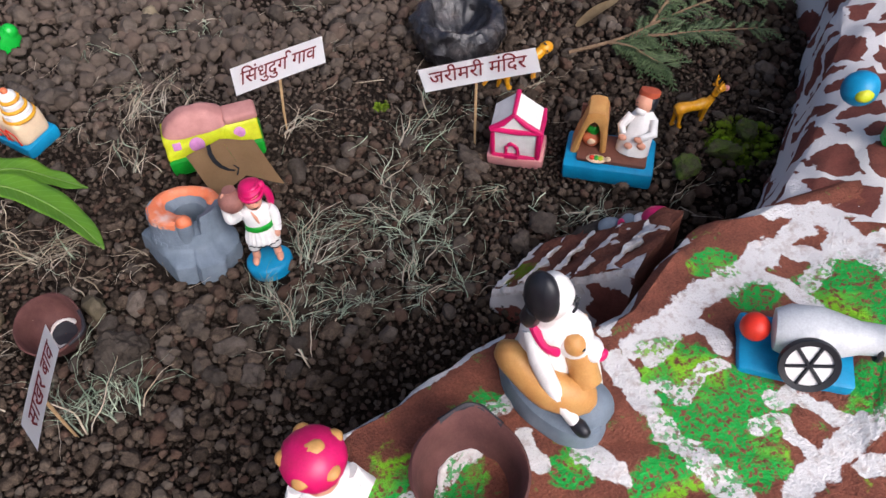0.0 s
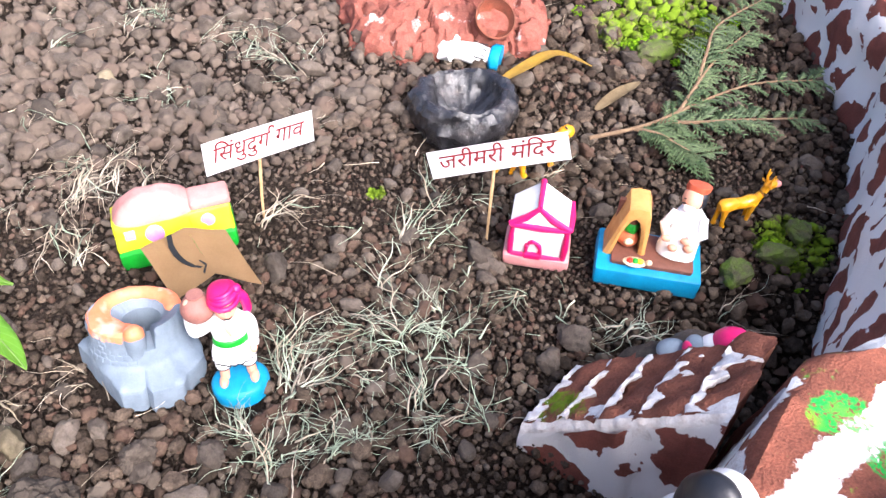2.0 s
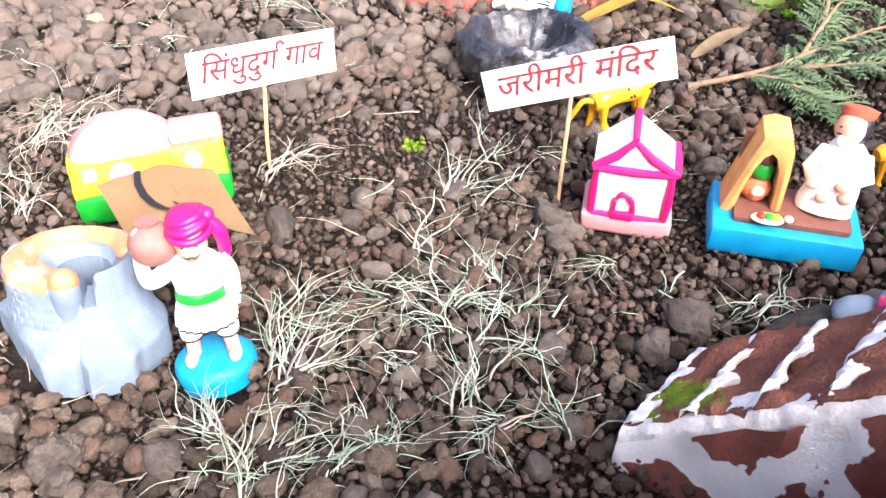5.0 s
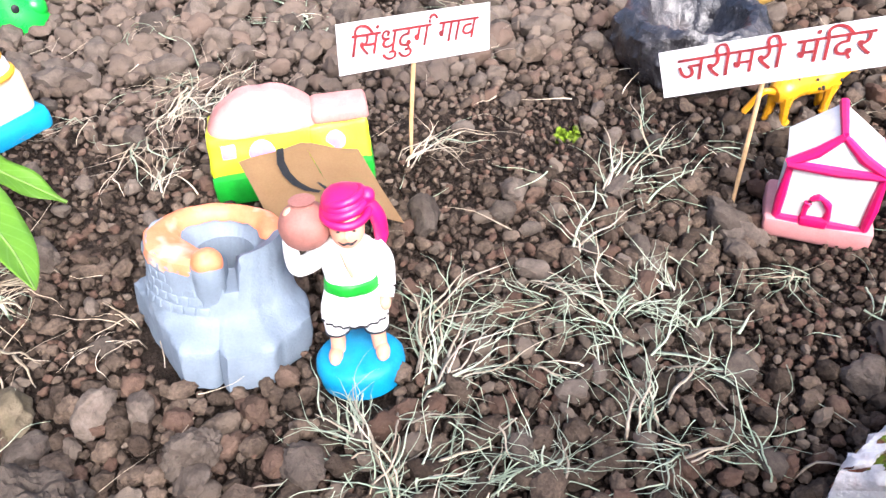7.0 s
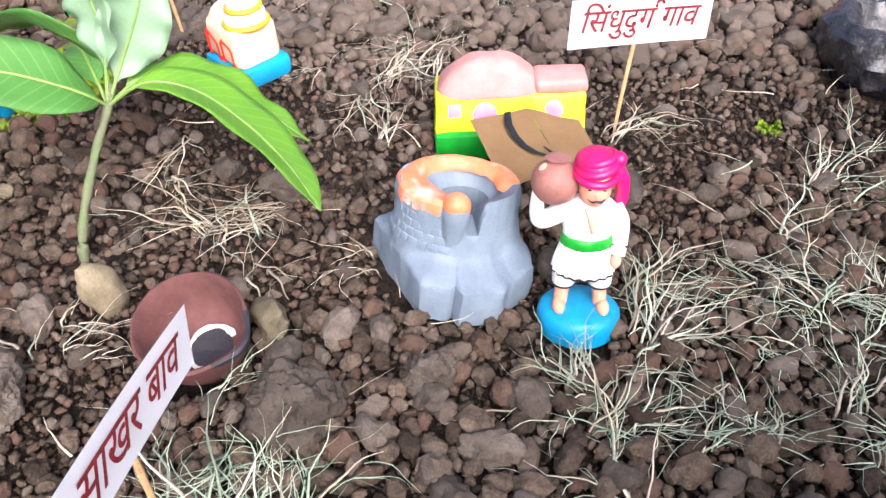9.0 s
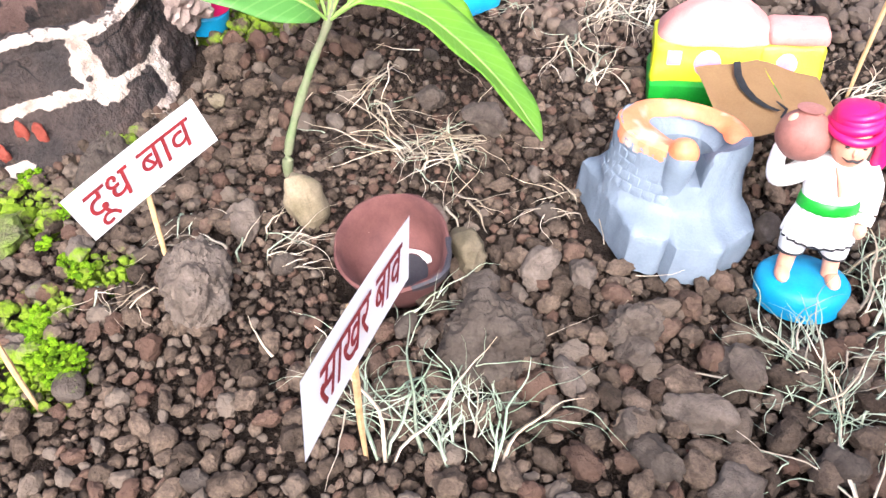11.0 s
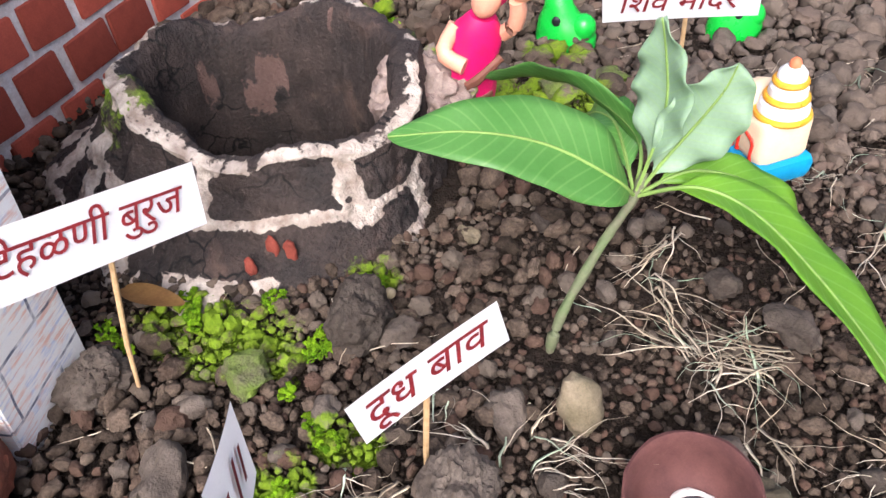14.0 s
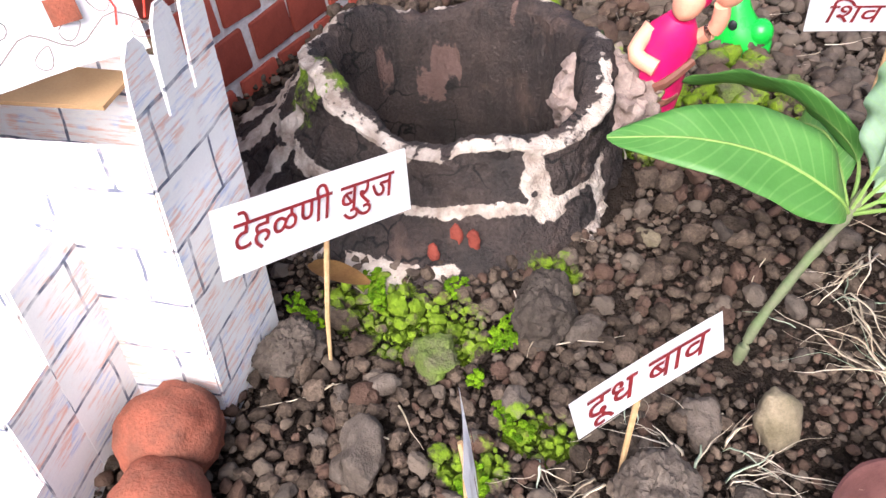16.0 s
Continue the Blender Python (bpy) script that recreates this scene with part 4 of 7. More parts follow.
# ---- signs ----
def glyphs(body, size=1.0, shear=0.22, heavy=0.004):
    cu = bpy.data.curves.new("lettering", "FONT")
    cu.body, cu.size, cu.shear, cu.offset, cu.extrude, cu.resolution_u = body, size, shear, heavy, 0.008, 3
    cu.align_x, cu.align_y = "CENTER", "CENTER"
    ob = bpy.data.objects.new("lettering", cu)
    scene.collection.objects.link(ob)
    me = bpy.data.meshes.new_from_object(ob.evaluated_get(bpy.context.evaluated_depsgraph_get()))
    bpy.data.objects.remove(ob)
    me.name = "lettering"
    return me


def sign(foot, tl, tr, bl, words, label, stick_at=0.5, hook=None, fill=0.84, curl=0.0008, behind=1.0):
    foot, tl, tr, bl = Vector(foot), Vector(tl), Vector(tr), Vector(bl)
    ob = thing("sign", label, "sign", foot, "paper name signs")
    u, v = tr - tl, bl - tl
    W, Hh = u.length, v.length
    u.normalize()
    v = (v - u * v.dot(u)).normalized()
    n = v.cross(u).normalized()
    if n.y > 0 and abs(n.y) > 0.2:
        n = -n
    mid = tl + u * W / 2 + v * Hh / 2 - foot
    bm = bmesh.new()
    rows = []
    for j in range(5):
        rows.append([mid + u * W * (i / 14 - 0.5) + v * Hh * (j / 4 - 0.5) + n * (0.0004 + curl * ((i / 7 - 1) ** 2 - 0.2)) for i in range(15)])
    add_rings(bm, rows, 0, False, False)
    bmesh.ops.solidify(bm, geom=list(bm.faces), thickness=0.0006)
    part("paper", bm, PAPER, ob)
    bm = bmesh.new()
    top = mid + u * W * (stick_at - 0.5) - n * 0.0022 * behind
    pts = [Vector((0, 0, -0.012)), Vector((0, 0, -0.0)).lerp(top, 0.3), Vector((0, 0, 0)).lerp(top, 0.65), top, top - v * Hh * 0.3]
    add_tube(bm, pts, [0.0009, 0.0013, 0.0014, 0.0013, 0.0012], 7)
    part("stick", bm, WOOD, ob, "thin bare wooden stick")
    if words:
        me = glyphs(words)
        xs = [q.co.x for q in me.vertices]
        k = W * fill / (max(xs) - min(xs))
        k = min(k, Hh * 0.80)
        cx = (max(xs) + min(xs)) / 2
        for q in me.vertices:
            x, y = (q.co.x - cx) * k, (q.co.y + 0.05) * k
            bend = curl * ((2 * x / W) ** 2 - 0.2)
            q.co = mid + u * x - v * y + n * (0.0013 + bend + q.co.z * k * 0.5)
        me.materials.append(INK)
        le = new("lettering", me)
        le.parent = ob
        le["label"] = "maroon hand-painted letters"
        if hook:
            bm = bmesh.new()
            x0, y0 = hook[0] * W / 2, hook[1] * Hh / 2
            r = Hh * 0.11
            pts = [mid + u * (x0 + r * math.cos(a) * 0.8) - v * (y0 + r * math.sin(a)) + n * 0.0016 for a in [0.3 + 3.2 * j / 8 for j in range(9)]]
            add_tube(bm, pts, Hh * 0.03, 6)
            part("lettering", bm, INK, ob, "maroon hand-painted letters")
    return ob


sign((-0.125, 0.065, 0.000), (-0.159, 0.064, 0.093), (-0.066, 0.096, 0.079), (-0.161, 0.058, 0.065), "\u093f\u0938\u0902\u0927\u0941\u0926\u0941\u0917 \u0917\u093e\u0935",
     "white paper sign with maroon village name on a stick", 0.50, (0.22, 0.62))
sign((0.053, -0.017, -0.015), (0.010, 0.019, 0.075), (0.112, -0.022, 0.103), (0.0145, 0.013, 0.050), "\u091c\u0930\u0940\u092e\u0930\u0940 \u092e\u0902\u093f\u0926\u0930",
     "white paper sign with maroon temple name on a stick", 0.48)
sign((-0.348, -0.214, 0.008), (-0.334, -0.261, 0.127), (-0.332, -0.165, 0.094), (-0.335, -0.2665, 0.102), "\u0938\u093e\u0916\u0930 \u092c\u093e\u0935",
     "white paper sign with maroon well name, tilted towards the clay lamp", 0.45)
sign((-0.4645, -0.140, 0.011), (-0.483, -0.159, 0.081), (-0.446, -0.1005, 0.094), (-0.480, -0.158, 0.056), "\u0926\u0942\u0927 \u092c\u093e\u0935",
     "short white paper sign with maroon well name on a stick", 0.5)
sign((-0.618, -0.149, 0.012), (-0.6337, -0.1747, 0.1287), (-0.6065, -0.0777, 0.104), (-0.629, -0.188, 0.101), "\u091f\u0947\u0939\u0933\u0923\u0940 \u092c\u0941\u0930\u0941\u091c",
     "white paper sign with maroon watchtower name on a stick", 0.55)
sign((-0.423, 0.158, 0.030), (-0.469, 0.129, 0.113), (-0.385, 0.152, 0.119), (-0.466, 0.135, 0.091), "\u093f\u0936\u0935 \u092e\u0902\u093f\u0926\u0930",
     "white paper sign with maroon temple name behind the seedling", 0.55)
A7, C7, D7, foot7 = Vector((-0.5195, -0.174, 0.0865)), Vector((-0.4905, -0.218, 0.1125)), Vector((0.0145, -0.016, -0.022)), Vector((-0.495, -0.215, 0.008))
blank = sign(foot7, C7, A7, C7 + D7, "", "white paper sign turned away, with unreadable maroon strokes", 0.5, behind=-1.0)
n7 = (A7 - C7).cross(D7).normalized()
n7 = n7 if n7.x > 0 else -n7
for s7, wide in ((0.3, 0.30), (0.55, 0.5), (0.75, 0.4)):
    bm = bmesh.new()
    p, h7 = C7.lerp(A7, s7) - foot7, (A7 - C7) * 0.03
    for off in (n7 * 0.0012, n7 * -0.0012):
        add_rings(bm, [[p + D7 * (0.5 - wide / 2) - h7 + off, p + D7 * (0.5 - wide / 2) + h7 + off], [p + D7 * (0.5 + wide / 2) - h7 + off, p + D7 * (0.5 + wide / 2) + h7 + off]], 0, False, False)
    part("ink_bar", bm, INK, blank, "maroon stroke")


# ---- the village: hut, cardboard, well, water carrier ----
def hut():
    h = thing("hut", "small clay hut, lime yellow walls, dusty pink roofs, green base", "model house", (-0.1955, 0.0335, 0.005))
    h.scale = (0.945, 0.90, 0.97)

    def lean_back(verts, z0, z1, by):
        for v in verts:
            if v.co.y < 0.02:
                v.co.y += by * min(1.0, max(0.0, (v.co.z - z0) / (z1 - z0)))
    bm = bmesh.new()
    add_box(bm, (0.099, 0.044, 0.020), (0, 0.022, 0.008), 0.004)
    rough_up(bm, 0.0012, 90)
    part("base", bm, GREEN, h, "glossy green base")
    for x, w, top in ((-0.0165, 0.063, 0.0405), (0.0305, 0.036, 0.0395)):
        bm = bmesh.new()
        add_box(bm, (w, 0.038, top - 0.014), (x, 0.0225, (top + 0.014) / 2), 0.0025, segments=3)
        lean_back(bm.verts, 0.015, 0.040, 0.009)
        bmesh.ops.subdivide_edges(bm, edges=[e for e in bm.edges if e.calc_length() > 0.012], cuts=5, use_grid_fill=True)
        rough_up(bm, 0.0012, 95, x)
        rough_up(bm, 0.0005, 300, x)
        part("wall", bm, YELLOW, h, "lime yellow painted wall")
    # hipped roof with a soft ridge
    bm = bmesh.new()
    rings = []
    for hw, hd, z in ((0.0330, 0.0165, 0.0385), (0.0348, 0.0185, 0.0395), (0.0345, 0.0182, 0.0420), (0.0300, 0.0155, 0.0475), (0.0235, 0.0120, 0.0535), (0.0165, 0.0085, 0.0580), (0.0105, 0.0055, 0.0602), (0.004, 0.002, 0.0608)):
        rings.append([(-0.0125 + 0.97 * hw * math.copysign(abs(math.cos(a)) ** 0.55, math.cos(a)), 0.0285 + hd * math.copysign(abs(math.sin(a)) ** 0.55, math.sin(a)), z) for a in [2 * math.pi * k / 40 for k in range(40)]])
    add_rings(bm, rings)
    rough_up(bm, 0.0012, 70, 3)
    part("roof", bm, PINK, h, "rounded dusty pink roof")
    bm = bmesh.new()
    add_box(bm, (0.0345, 0.024, 0.010), (0.0335, 0.0245, 0.0430), 0.0035, segments=3)
    rough_up(bm, 0.0010, 80, 5)
    part("roof", bm, PINK, h, "flat dusty pink roof")
    for x, z, w, k in ((-0.0355, 0.0315, 0.0085, 0), (-0.0160, 0.0285, 0.016, 1), (0.0285, 0.0300, 0.012, 1)):
        bm = bmesh.new()
        y = 0.0035 + 0.009 * (z - 0.015) / 0.025
        if k:
            add_ball(bm, w / 2, (x, y, z), (1, 0.16, 1), 3, 0, (-20, 0, 0))
        else:
            add_box(bm, (w, 0.002, w), (x, y, z), 0.0008, (-20, 0, 0))
        rough_up(bm, 0.0004, 200, x)
        part("window", bm, LILAC, h, "lilac painted opening")


hut()


def cardboard():
    c = thing("cardboard_piece", "folded brown cardboard with dark printed stroke propped against the hut", "cardboard", (-0.18, 0.0, 0.008))
    o = Vector((-0.18, 0.0, 0.008))
    L, T, M, B = Vector((-0.2205, 0.014, 0.0475)), Vector((-0.1865, 0.028, 0.0445)), Vector((-0.171, -0.022, 0.0395)), Vector((-0.203, -0.034, 0.034))
    T2, R = Vector((-0.157, 0.020, 0.040)), Vector((-0.140, -0.036, 0.030))

    def sheet(q, name, label):
        bm = bmesh.new()
        a, b, cc, d = [p - o for p in q]
        n = (b - a).cross(d - a).normalized()
        if n.z < 0:
            n = -n
        rows = []
        for j in range(7):
            rows.append([a.lerp(b, i / 6).lerp(d.lerp(cc, i / 6), j / 6) + n * 0.0006 * math.sin(i * 1.3 + j) for i in range(7)])
        add_rings(bm, rows, 0, False, False)
        bmesh.ops.solidify(bm, geom=list(bm.faces), thickness=0.0022)
        return part(name, bm, CARD, c, label), n
    p1, n = sheet((L, T, M, B), "flap", "brown cardboard flap")
    sheet((T, T2, R, M), "flap", "brown cardboard flap")

    def on(s, t):
        return L.lerp(T, s).lerp(B.lerp(M, s), t) - o + n * 0.0022
    bm = bmesh.new()
    arc = [(0.62, 0.03), (0.53, 0.22), (0.52, 0.40), (0.57, 0.56), (0.68, 0.70), (0.82, 0.80)]
    width = (0.055, 0.06, 0.06, 0.055, 0.045, 0.03)
    rows = [[on(s - w, t), on(s, t) + n * 0.0003, on(s + w, t)] for (s, t), w in zip(arc, width)]
    add_rings(bm, rows, 0, False, False)
    bmesh.ops.solidify(bm, geom=list(bm.faces), thickness=0.0004)
    part("printed_stroke", bm, CARD_INK, p1, "dark curved print")
    bm = bmesh.new()
    add_rings(bm, [[on(0.84, 0.66), on(0.88, 0.68)], [on(0.90, 0.80), on(0.95, 0.80)], [on(0.78, 0.88), on(0.80, 0.92)]], 0, False, False)
    bmesh.ops.solidify(bm, geom=list(bm.faces), thickness=0.0004)
    part("printed_stroke", bm, CARD_INK, p1, "dark curved print")


cardboard()


def faded(nt, vec, col, bsdf):
    return mixed(nt, col, (0.62, 0.50, 0.46), ramp(nt, noise_of(nt, vec, 38, 3), 0.52, 0.66, 0, 0.85))


RIM_ORANGE = paint("faded_orange_paint", (0.6708, 0.156, 0.0585), (0.6396, 0.234, 0.117), 60, 900, 0.5, 0.25, 0.0005, spec=0.4, grain=0.08, extra=faded)


def add_loft(bm, cuts, n=18, mat=0, at=(0, 0, 0)):
    """Stacked ellipses (z, x, y, half width, half depth): bodies, limbs and hats of the figurines."""
    rings = [[(at[0] + x + rx * math.cos(2 * math.pi * k / n), at[1] + y + ry * math.sin(2 * math.pi * k / n), at[2] + z) for k in range(n)] for z, x, y, rx, ry in cuts]
    return add_rings(bm, rings, mat)


def well():
    w = thing("well", "blue-grey clay well model with an orange rim", "model well")
    o = Vector((-0.232, -0.064, 0.0145))
    w.matrix_world = pose(o.x, o.y, o.z, -5, 8, 0)
    cx, cy, H, squash = -0.0015, 0.0070, 0.0405, 0.80
    foot = [(-0.276, -0.046), (-0.2500, -0.0985), (-0.236, -0.1005), (-0.2335, -0.0975), (-0.231, -0.1045), (-0.209, -0.1005), (-0.206, -0.093), (-0.192, -0.079), (-0.194, -0.062), (-0.215, -0.032), (-0.238, -0.024), (-0.262, -0.030)]
    foot = [(x - o.x - cx, y - o.y - cy) for x, y in foot]
    gap, half, N = radians(-78), radians(9), 180
    th = [2 * math.pi * k / N for k in range(N)]

    def reach(a):
        """How far the foot plate reaches in one direction."""
        c, s, best = math.cos(a), math.sin(a), 0.030
        for (x0, y0), (x1, y1) in zip(foot, foot[1:] + foot[:1]):
            den = c * (y1 - y0) - s * (x1 - x0)
            if abs(den) > 1e-9:
                t = (x0 * (y1 - y0) - y0 * (x1 - x0)) / den
                q = (x0 * s - y0 * c) / den
                if t > 0 and -0.001 <= q <= 1.001:
                    best = max(t, 0.032)
        return best

    def cut(a):
        d = abs((a - gap + math.pi) % (2 * math.pi) - math.pi)
        return 1.0 - float(smooth_mix(np.float64(d), half * 0.70, half * 1.05))

    def low(z, a):
        return min(z, H + 0.006 - 0.0185 * cut(a))

    def skin(a, z):
        """The drum's side, a little wider at its foot."""
        r = 0.0318 + 0.0022 * max(0.0, (0.032 - z) / 0.015) ** 2
        return Vector((cx + r * math.cos(a), cy + squash * r * math.sin(a), low(z, a)))

    def slab(a, t, z):
        """The foot plate: t 0 at its edge, 1 where the drum stands on it."""
        far, near = Vector((cx + reach(a) * math.cos(a), cy + reach(a) * math.sin(a), z)), skin(a, 0.018)
        p = far.lerp(near, t)
        p.z = z
        return p

    def ledge(a):
        """The unpainted stretch of the rim, right of the slot, stands as high as the paint."""
        d = (a - radians(-36) + math.pi) % (2 * math.pi) - math.pi
        return 0.0030 * float(1 - smooth_mix(np.float64(abs(d)), 0.50, 0.62))

    def ring(r, z, ox=0.0030, oy=0.0040):
        return [(cx + ox + r * math.cos(a), cy + oy + squash * r * math.sin(a), low(z + 0.001 + (ledge(a) if z > H - 0.004 else 0.0), a)) for a in th]
    bm = bmesh.new()
    rows = [[slab(a, t, z) for a in th] for t, z in ((0, -0.012), (0, 0.0), (0, 0.004), (0.01, 0.0072), (0.05, 0.0086), (0.25, 0.0098), (0.5, 0.0112), (0.75, 0.0132), (0.9, 0.0152))]
    rows += [[skin(a, z) for a in th] for z in (0.018, 0.021, 0.024, 0.028, 0.033, 0.038, H)]
    rows += [ring(0.0300, H + 0.002, 0, 0), ring(0.0262, H + 0.0008, 0.001, 0.001), ring(0.0168, H - 0.005), ring(0.0142, H - 0.010), ring(0.0132, 0.030), ring(0.0126, 0.014), ring(0.0120, 0.000), ring(0.008, -0.005), ring(0.002, -0.006)]
    add_rings(bm, rows)
    rough_up(bm, 0.0012, 80, 6)
    rough_up(bm, 0.0003, 420, 2)
    drum = part("drum", bm, GREY_BLUE, w)
    # stone courses scratched into the side
    rnd = random.Random(5)
    for k in range(40):
        row = k // 8
        a = radians(186 + 10.5 * (k % 8) + (5.2 if row % 2 else 0))
        z = 0.0172 + 0.0048 * row
        p, q = skin(a, z), skin(a, z + 0.004)
        bm = bmesh.new()
        add_box(bm, (0.0056 * rnd.uniform(0.88, 1.0), 0.0012, 0.0043), (0, 0.0004, 0), 0.0005)
        lean = math.degrees(math.atan2((p - q).xy.length, 0.004))
        bmesh.ops.transform(bm, matrix=pose(p.x, p.y, p.z + 0.002, -lean * 0.9, rnd.uniform(-4, 4), math.degrees(a) + 90), verts=bm.verts)
        part("stone_course", bm, GREY_BLUE, drum)
    # broad painted rim, thick on one side
    bm = bmesh.new()
    rows = []
    for k in range(96):
        a = radians(-8) + (2 * math.pi + gap - half * 1.15 - radians(-8)) * k / 95
        j = 1 + 0.02 * noise.noise((math.cos(a) * 3, math.sin(a) * 3, 1))
        lip = 0.0105 + 0.0100 * float(smooth_mix(np.float64(math.cos(a - radians(80))), -0.7, 0.6))
        dip = 0.028 - lip
        sag = 0.0012 * noise.noise((math.cos(a) * 5, math.sin(a) * 5, 4))
        e = math.sqrt(max(0.02, 1 - max(0.0, (8 - k) / 8, (k - 87) / 8) ** 2))
        rows.append([(cx + (0.0285 + (r - 0.0285) * e) * j * math.cos(a), cy + squash * (0.0285 + (r - 0.0285) * e) * j * math.sin(a), H + (z - H) * e) for r, z in ((0.0319, H - 0.0030 + 2 * sag), (0.0322, H - 0.001), (0.0312, H + 0.0030), (0.0280, H + 0.0046), ((lip + 0.028) / 2, H + 0.0047 - 0.08 * dip), (lip + 0.0012, H + 0.0036 - 0.18 * dip), (lip - 0.0004, H + 0.0008 - 0.25 * dip - sag))])
    add_rings(bm, rows, 0, False, False)
    rough_up(bm, 0.0005, 90, 4)
    part("rim", bm, RIM_ORANGE, w, "orange painted rim")
    r, a = 0.0072, gap - half - 0.15
    x, y = cx + 0.0268 * math.cos(a), cy + squash * 0.0268 * math.sin(a)
    bm = bmesh.new()
    add_loft(bm, [(0.012, x, y + 0.004, r * 0.9, r * 0.9), (0.024, x, y + 0.001, r * 0.95, r * 0.95), (H - 0.004, x, y - 0.001, r, r), (H + 0.003, x, y - 0.0012, r * 0.99, r * 0.99), (H + 0.006, x, y - 0.0012, r * 0.7, r * 0.7)], 24)
    rough_up(bm, 0.0006, 120, 6)
    post = part("post", bm, GREY_BLUE, w)
    bm = bmesh.new()
    add_ball(bm, r * 0.96, (x, y - 0.0012, H + 0.0035), (1, 1, 0.95), 4)
    rough_up(bm, 0.0004, 140, 6)
    part("knob", bm, RIM_ORANGE, post, "round orange knob")


well()


def add_limb(bm, pts, radii, n=18, mat=0):
    """A limb that bends softly through its points."""
    P, out, rr = [Vector(p) for p in pts], [], []
    ends = [P[0] * 2 - P[1]] + P + [P[-1] * 2 - P[-2]]
    for k in range(len(P) - 1):
        a, b, c, d = ends[k:k + 4]
        for i in range(6):
            t = i / 6
            out.append(tuple(0.5 * (2 * b + (c - a) * t + (2 * a - 5 * b + 4 * c - d) * t * t + (3 * b - 3 * c + d - a) * t ** 3)))
            rr.append(radii[k] + (radii[k + 1] - radii[k]) * t)
    return add_tube(bm, out + [tuple(P[-1])], rr + [radii[-1]], n, mat)


def add_pleats(bm, cuts, folds, mat=0, n=72):
    """Gathered cloth: stacked ellipses with folds (z, half width, half depth, depth of folds)."""
    return add_rings(bm, [[((rx + f * math.sin(folds * a + 0.6 * math.sin(3 * a))) * math.cos(a), 0.002 + (ry + f * math.sin(folds * a + 0.6 * math.sin(3 * a))) * math.sin(a), z) for a in (2 * math.pi * k / n for k in range(n))] for z, rx, ry, f in cuts], mat)


def water_carrier():
    mats = [BLUE, SKIN, WHITE, GREEN, MAGENTA, POT_CLAY, BLACK]
    bm = bmesh.new()
    add_loft(bm, [(-0.006, 0, 0, 0.0230, 0.0190), (0.002, 0, 0, 0.0248, 0.0205), (0.006, 0, 0, 0.0243, 0.0200), (0.0085, 0, 0, 0.0218, 0.0180), (0.0098, 0, 0, 0.012, 0.011), (0.0100, 0, 0, 0.003, 0.003)], 40, 0)
    for s in (-1, 1):
        x = s * 0.0105
        add_limb(bm, [(x * 1.12, 0.0005, 0.008), (x * 1.05, 0.0015, 0.016), (x * 0.92, 0.002, 0.028)], [0.0040, 0.0042, 0.0048], 18, 1)
        add_ball(bm, 0.0046, (x * 1.22, -0.0045, 0.0105), (0.85, 1.55, 0.62), 3, 1)
        add_loft(bm, [(0.0205, x, 0.002, 0.0062, 0.0064), (0.0220, x, 0.002, 0.0068, 0.0070), (0.029, x * 0.95, 0.002, 0.0078, 0.0082), (0.036, x * 0.8, 0.002, 0.0078, 0.0085)], 24, 2)
        add_loft(bm, [(0.0200, x, 0.002, 0.0060, 0.0062), (0.0206, x, 0.002, 0.0069, 0.0071), (0.0217, x, 0.002, 0.0071, 0.0073)], 24, 6)
    add_pleats(bm, [(0.0285, 0.0168, 0.0112, 0.0004), (0.0300, 0.0178, 0.0122, 0.0008), (0.035, 0.0170, 0.0117, 0.0008), (0.041, 0.0152, 0.0104, 0.0006), (0.047, 0.0136, 0.0096, 0.0002)], 19, 2)
    add_pleats(bm, [(0.0283, 0.0172, 0.0115, 0.0004), (0.0289, 0.0181, 0.0125, 0.0008), (0.0297, 0.0181, 0.0125, 0.0008)], 19, 6)
    add_loft(bm, [(0.044, 0, 0.002, 0.0135, 0.0095), (0.052, 0, 0.002, 0.0138, 0.0096), (0.058, 0, 0.002, 0.0152, 0.0100), (0.0635, 0, 0.002, 0.0158, 0.0095), (0.0675, 0, 0.002, 0.0125, 0.0078), (0.070, 0, 0.001, 0.006, 0.005)], 36, 2)
    add_loft(bm, [(0.0440, 0, 0.002, 0.0138, 0.0098), (0.0450, 0, 0.002, 0.0149, 0.0107), (0.0475, 0.0004, 0.002, 0.0150, 0.0108), (0.0495, 0.0004, 0.002, 0.0147, 0.0105), (0.0503, 0, 0.002, 0.0136, 0.0096)], 36, 3)
    # open collar down to the belt
    add_limb(bm, [(-0.0035, -0.0062, 0.0675), (-0.0005, -0.0082, 0.062), (0.0015, -0.0078, 0.055)], [0.0008, 0.0016, 0.0010], 10, 1)
    # one arm raised to the pot on the shoulder, the other hangs
    add_limb(bm, [(-0.0125, 0.002, 0.0635), (-0.0205, 0.004, 0.0570), (-0.0275, 0.0045, 0.0555), (-0.0292, 0.004, 0.0640), (-0.0285, 0.003, 0.0730)], [0.0056, 0.0049, 0.0046, 0.0040, 0.0034], 20, 2)
    add_limb(bm, [(-0.0285, 0.003, 0.0715), (-0.0272, 0.002, 0.0800)], [0.0030, 0.0030], 14, 1)
    add_ball(bm, 0.0040, (-0.0262, 0.002, 0.0820), (1, 0.9, 1), 3, 1)
    add_limb(bm, [(0.0130, 0.002, 0.0640), (0.0180, 0.002, 0.0560), (0.0182, -0.001, 0.0470), (0.0172, -0.004, 0.0410)], [0.0054, 0.0050, 0.0047, 0.0042], 20, 2)
    add_ball(bm, 0.0038, (0.0168, -0.005, 0.0385), (0.8, 0.9, 1.15), 3, 1)
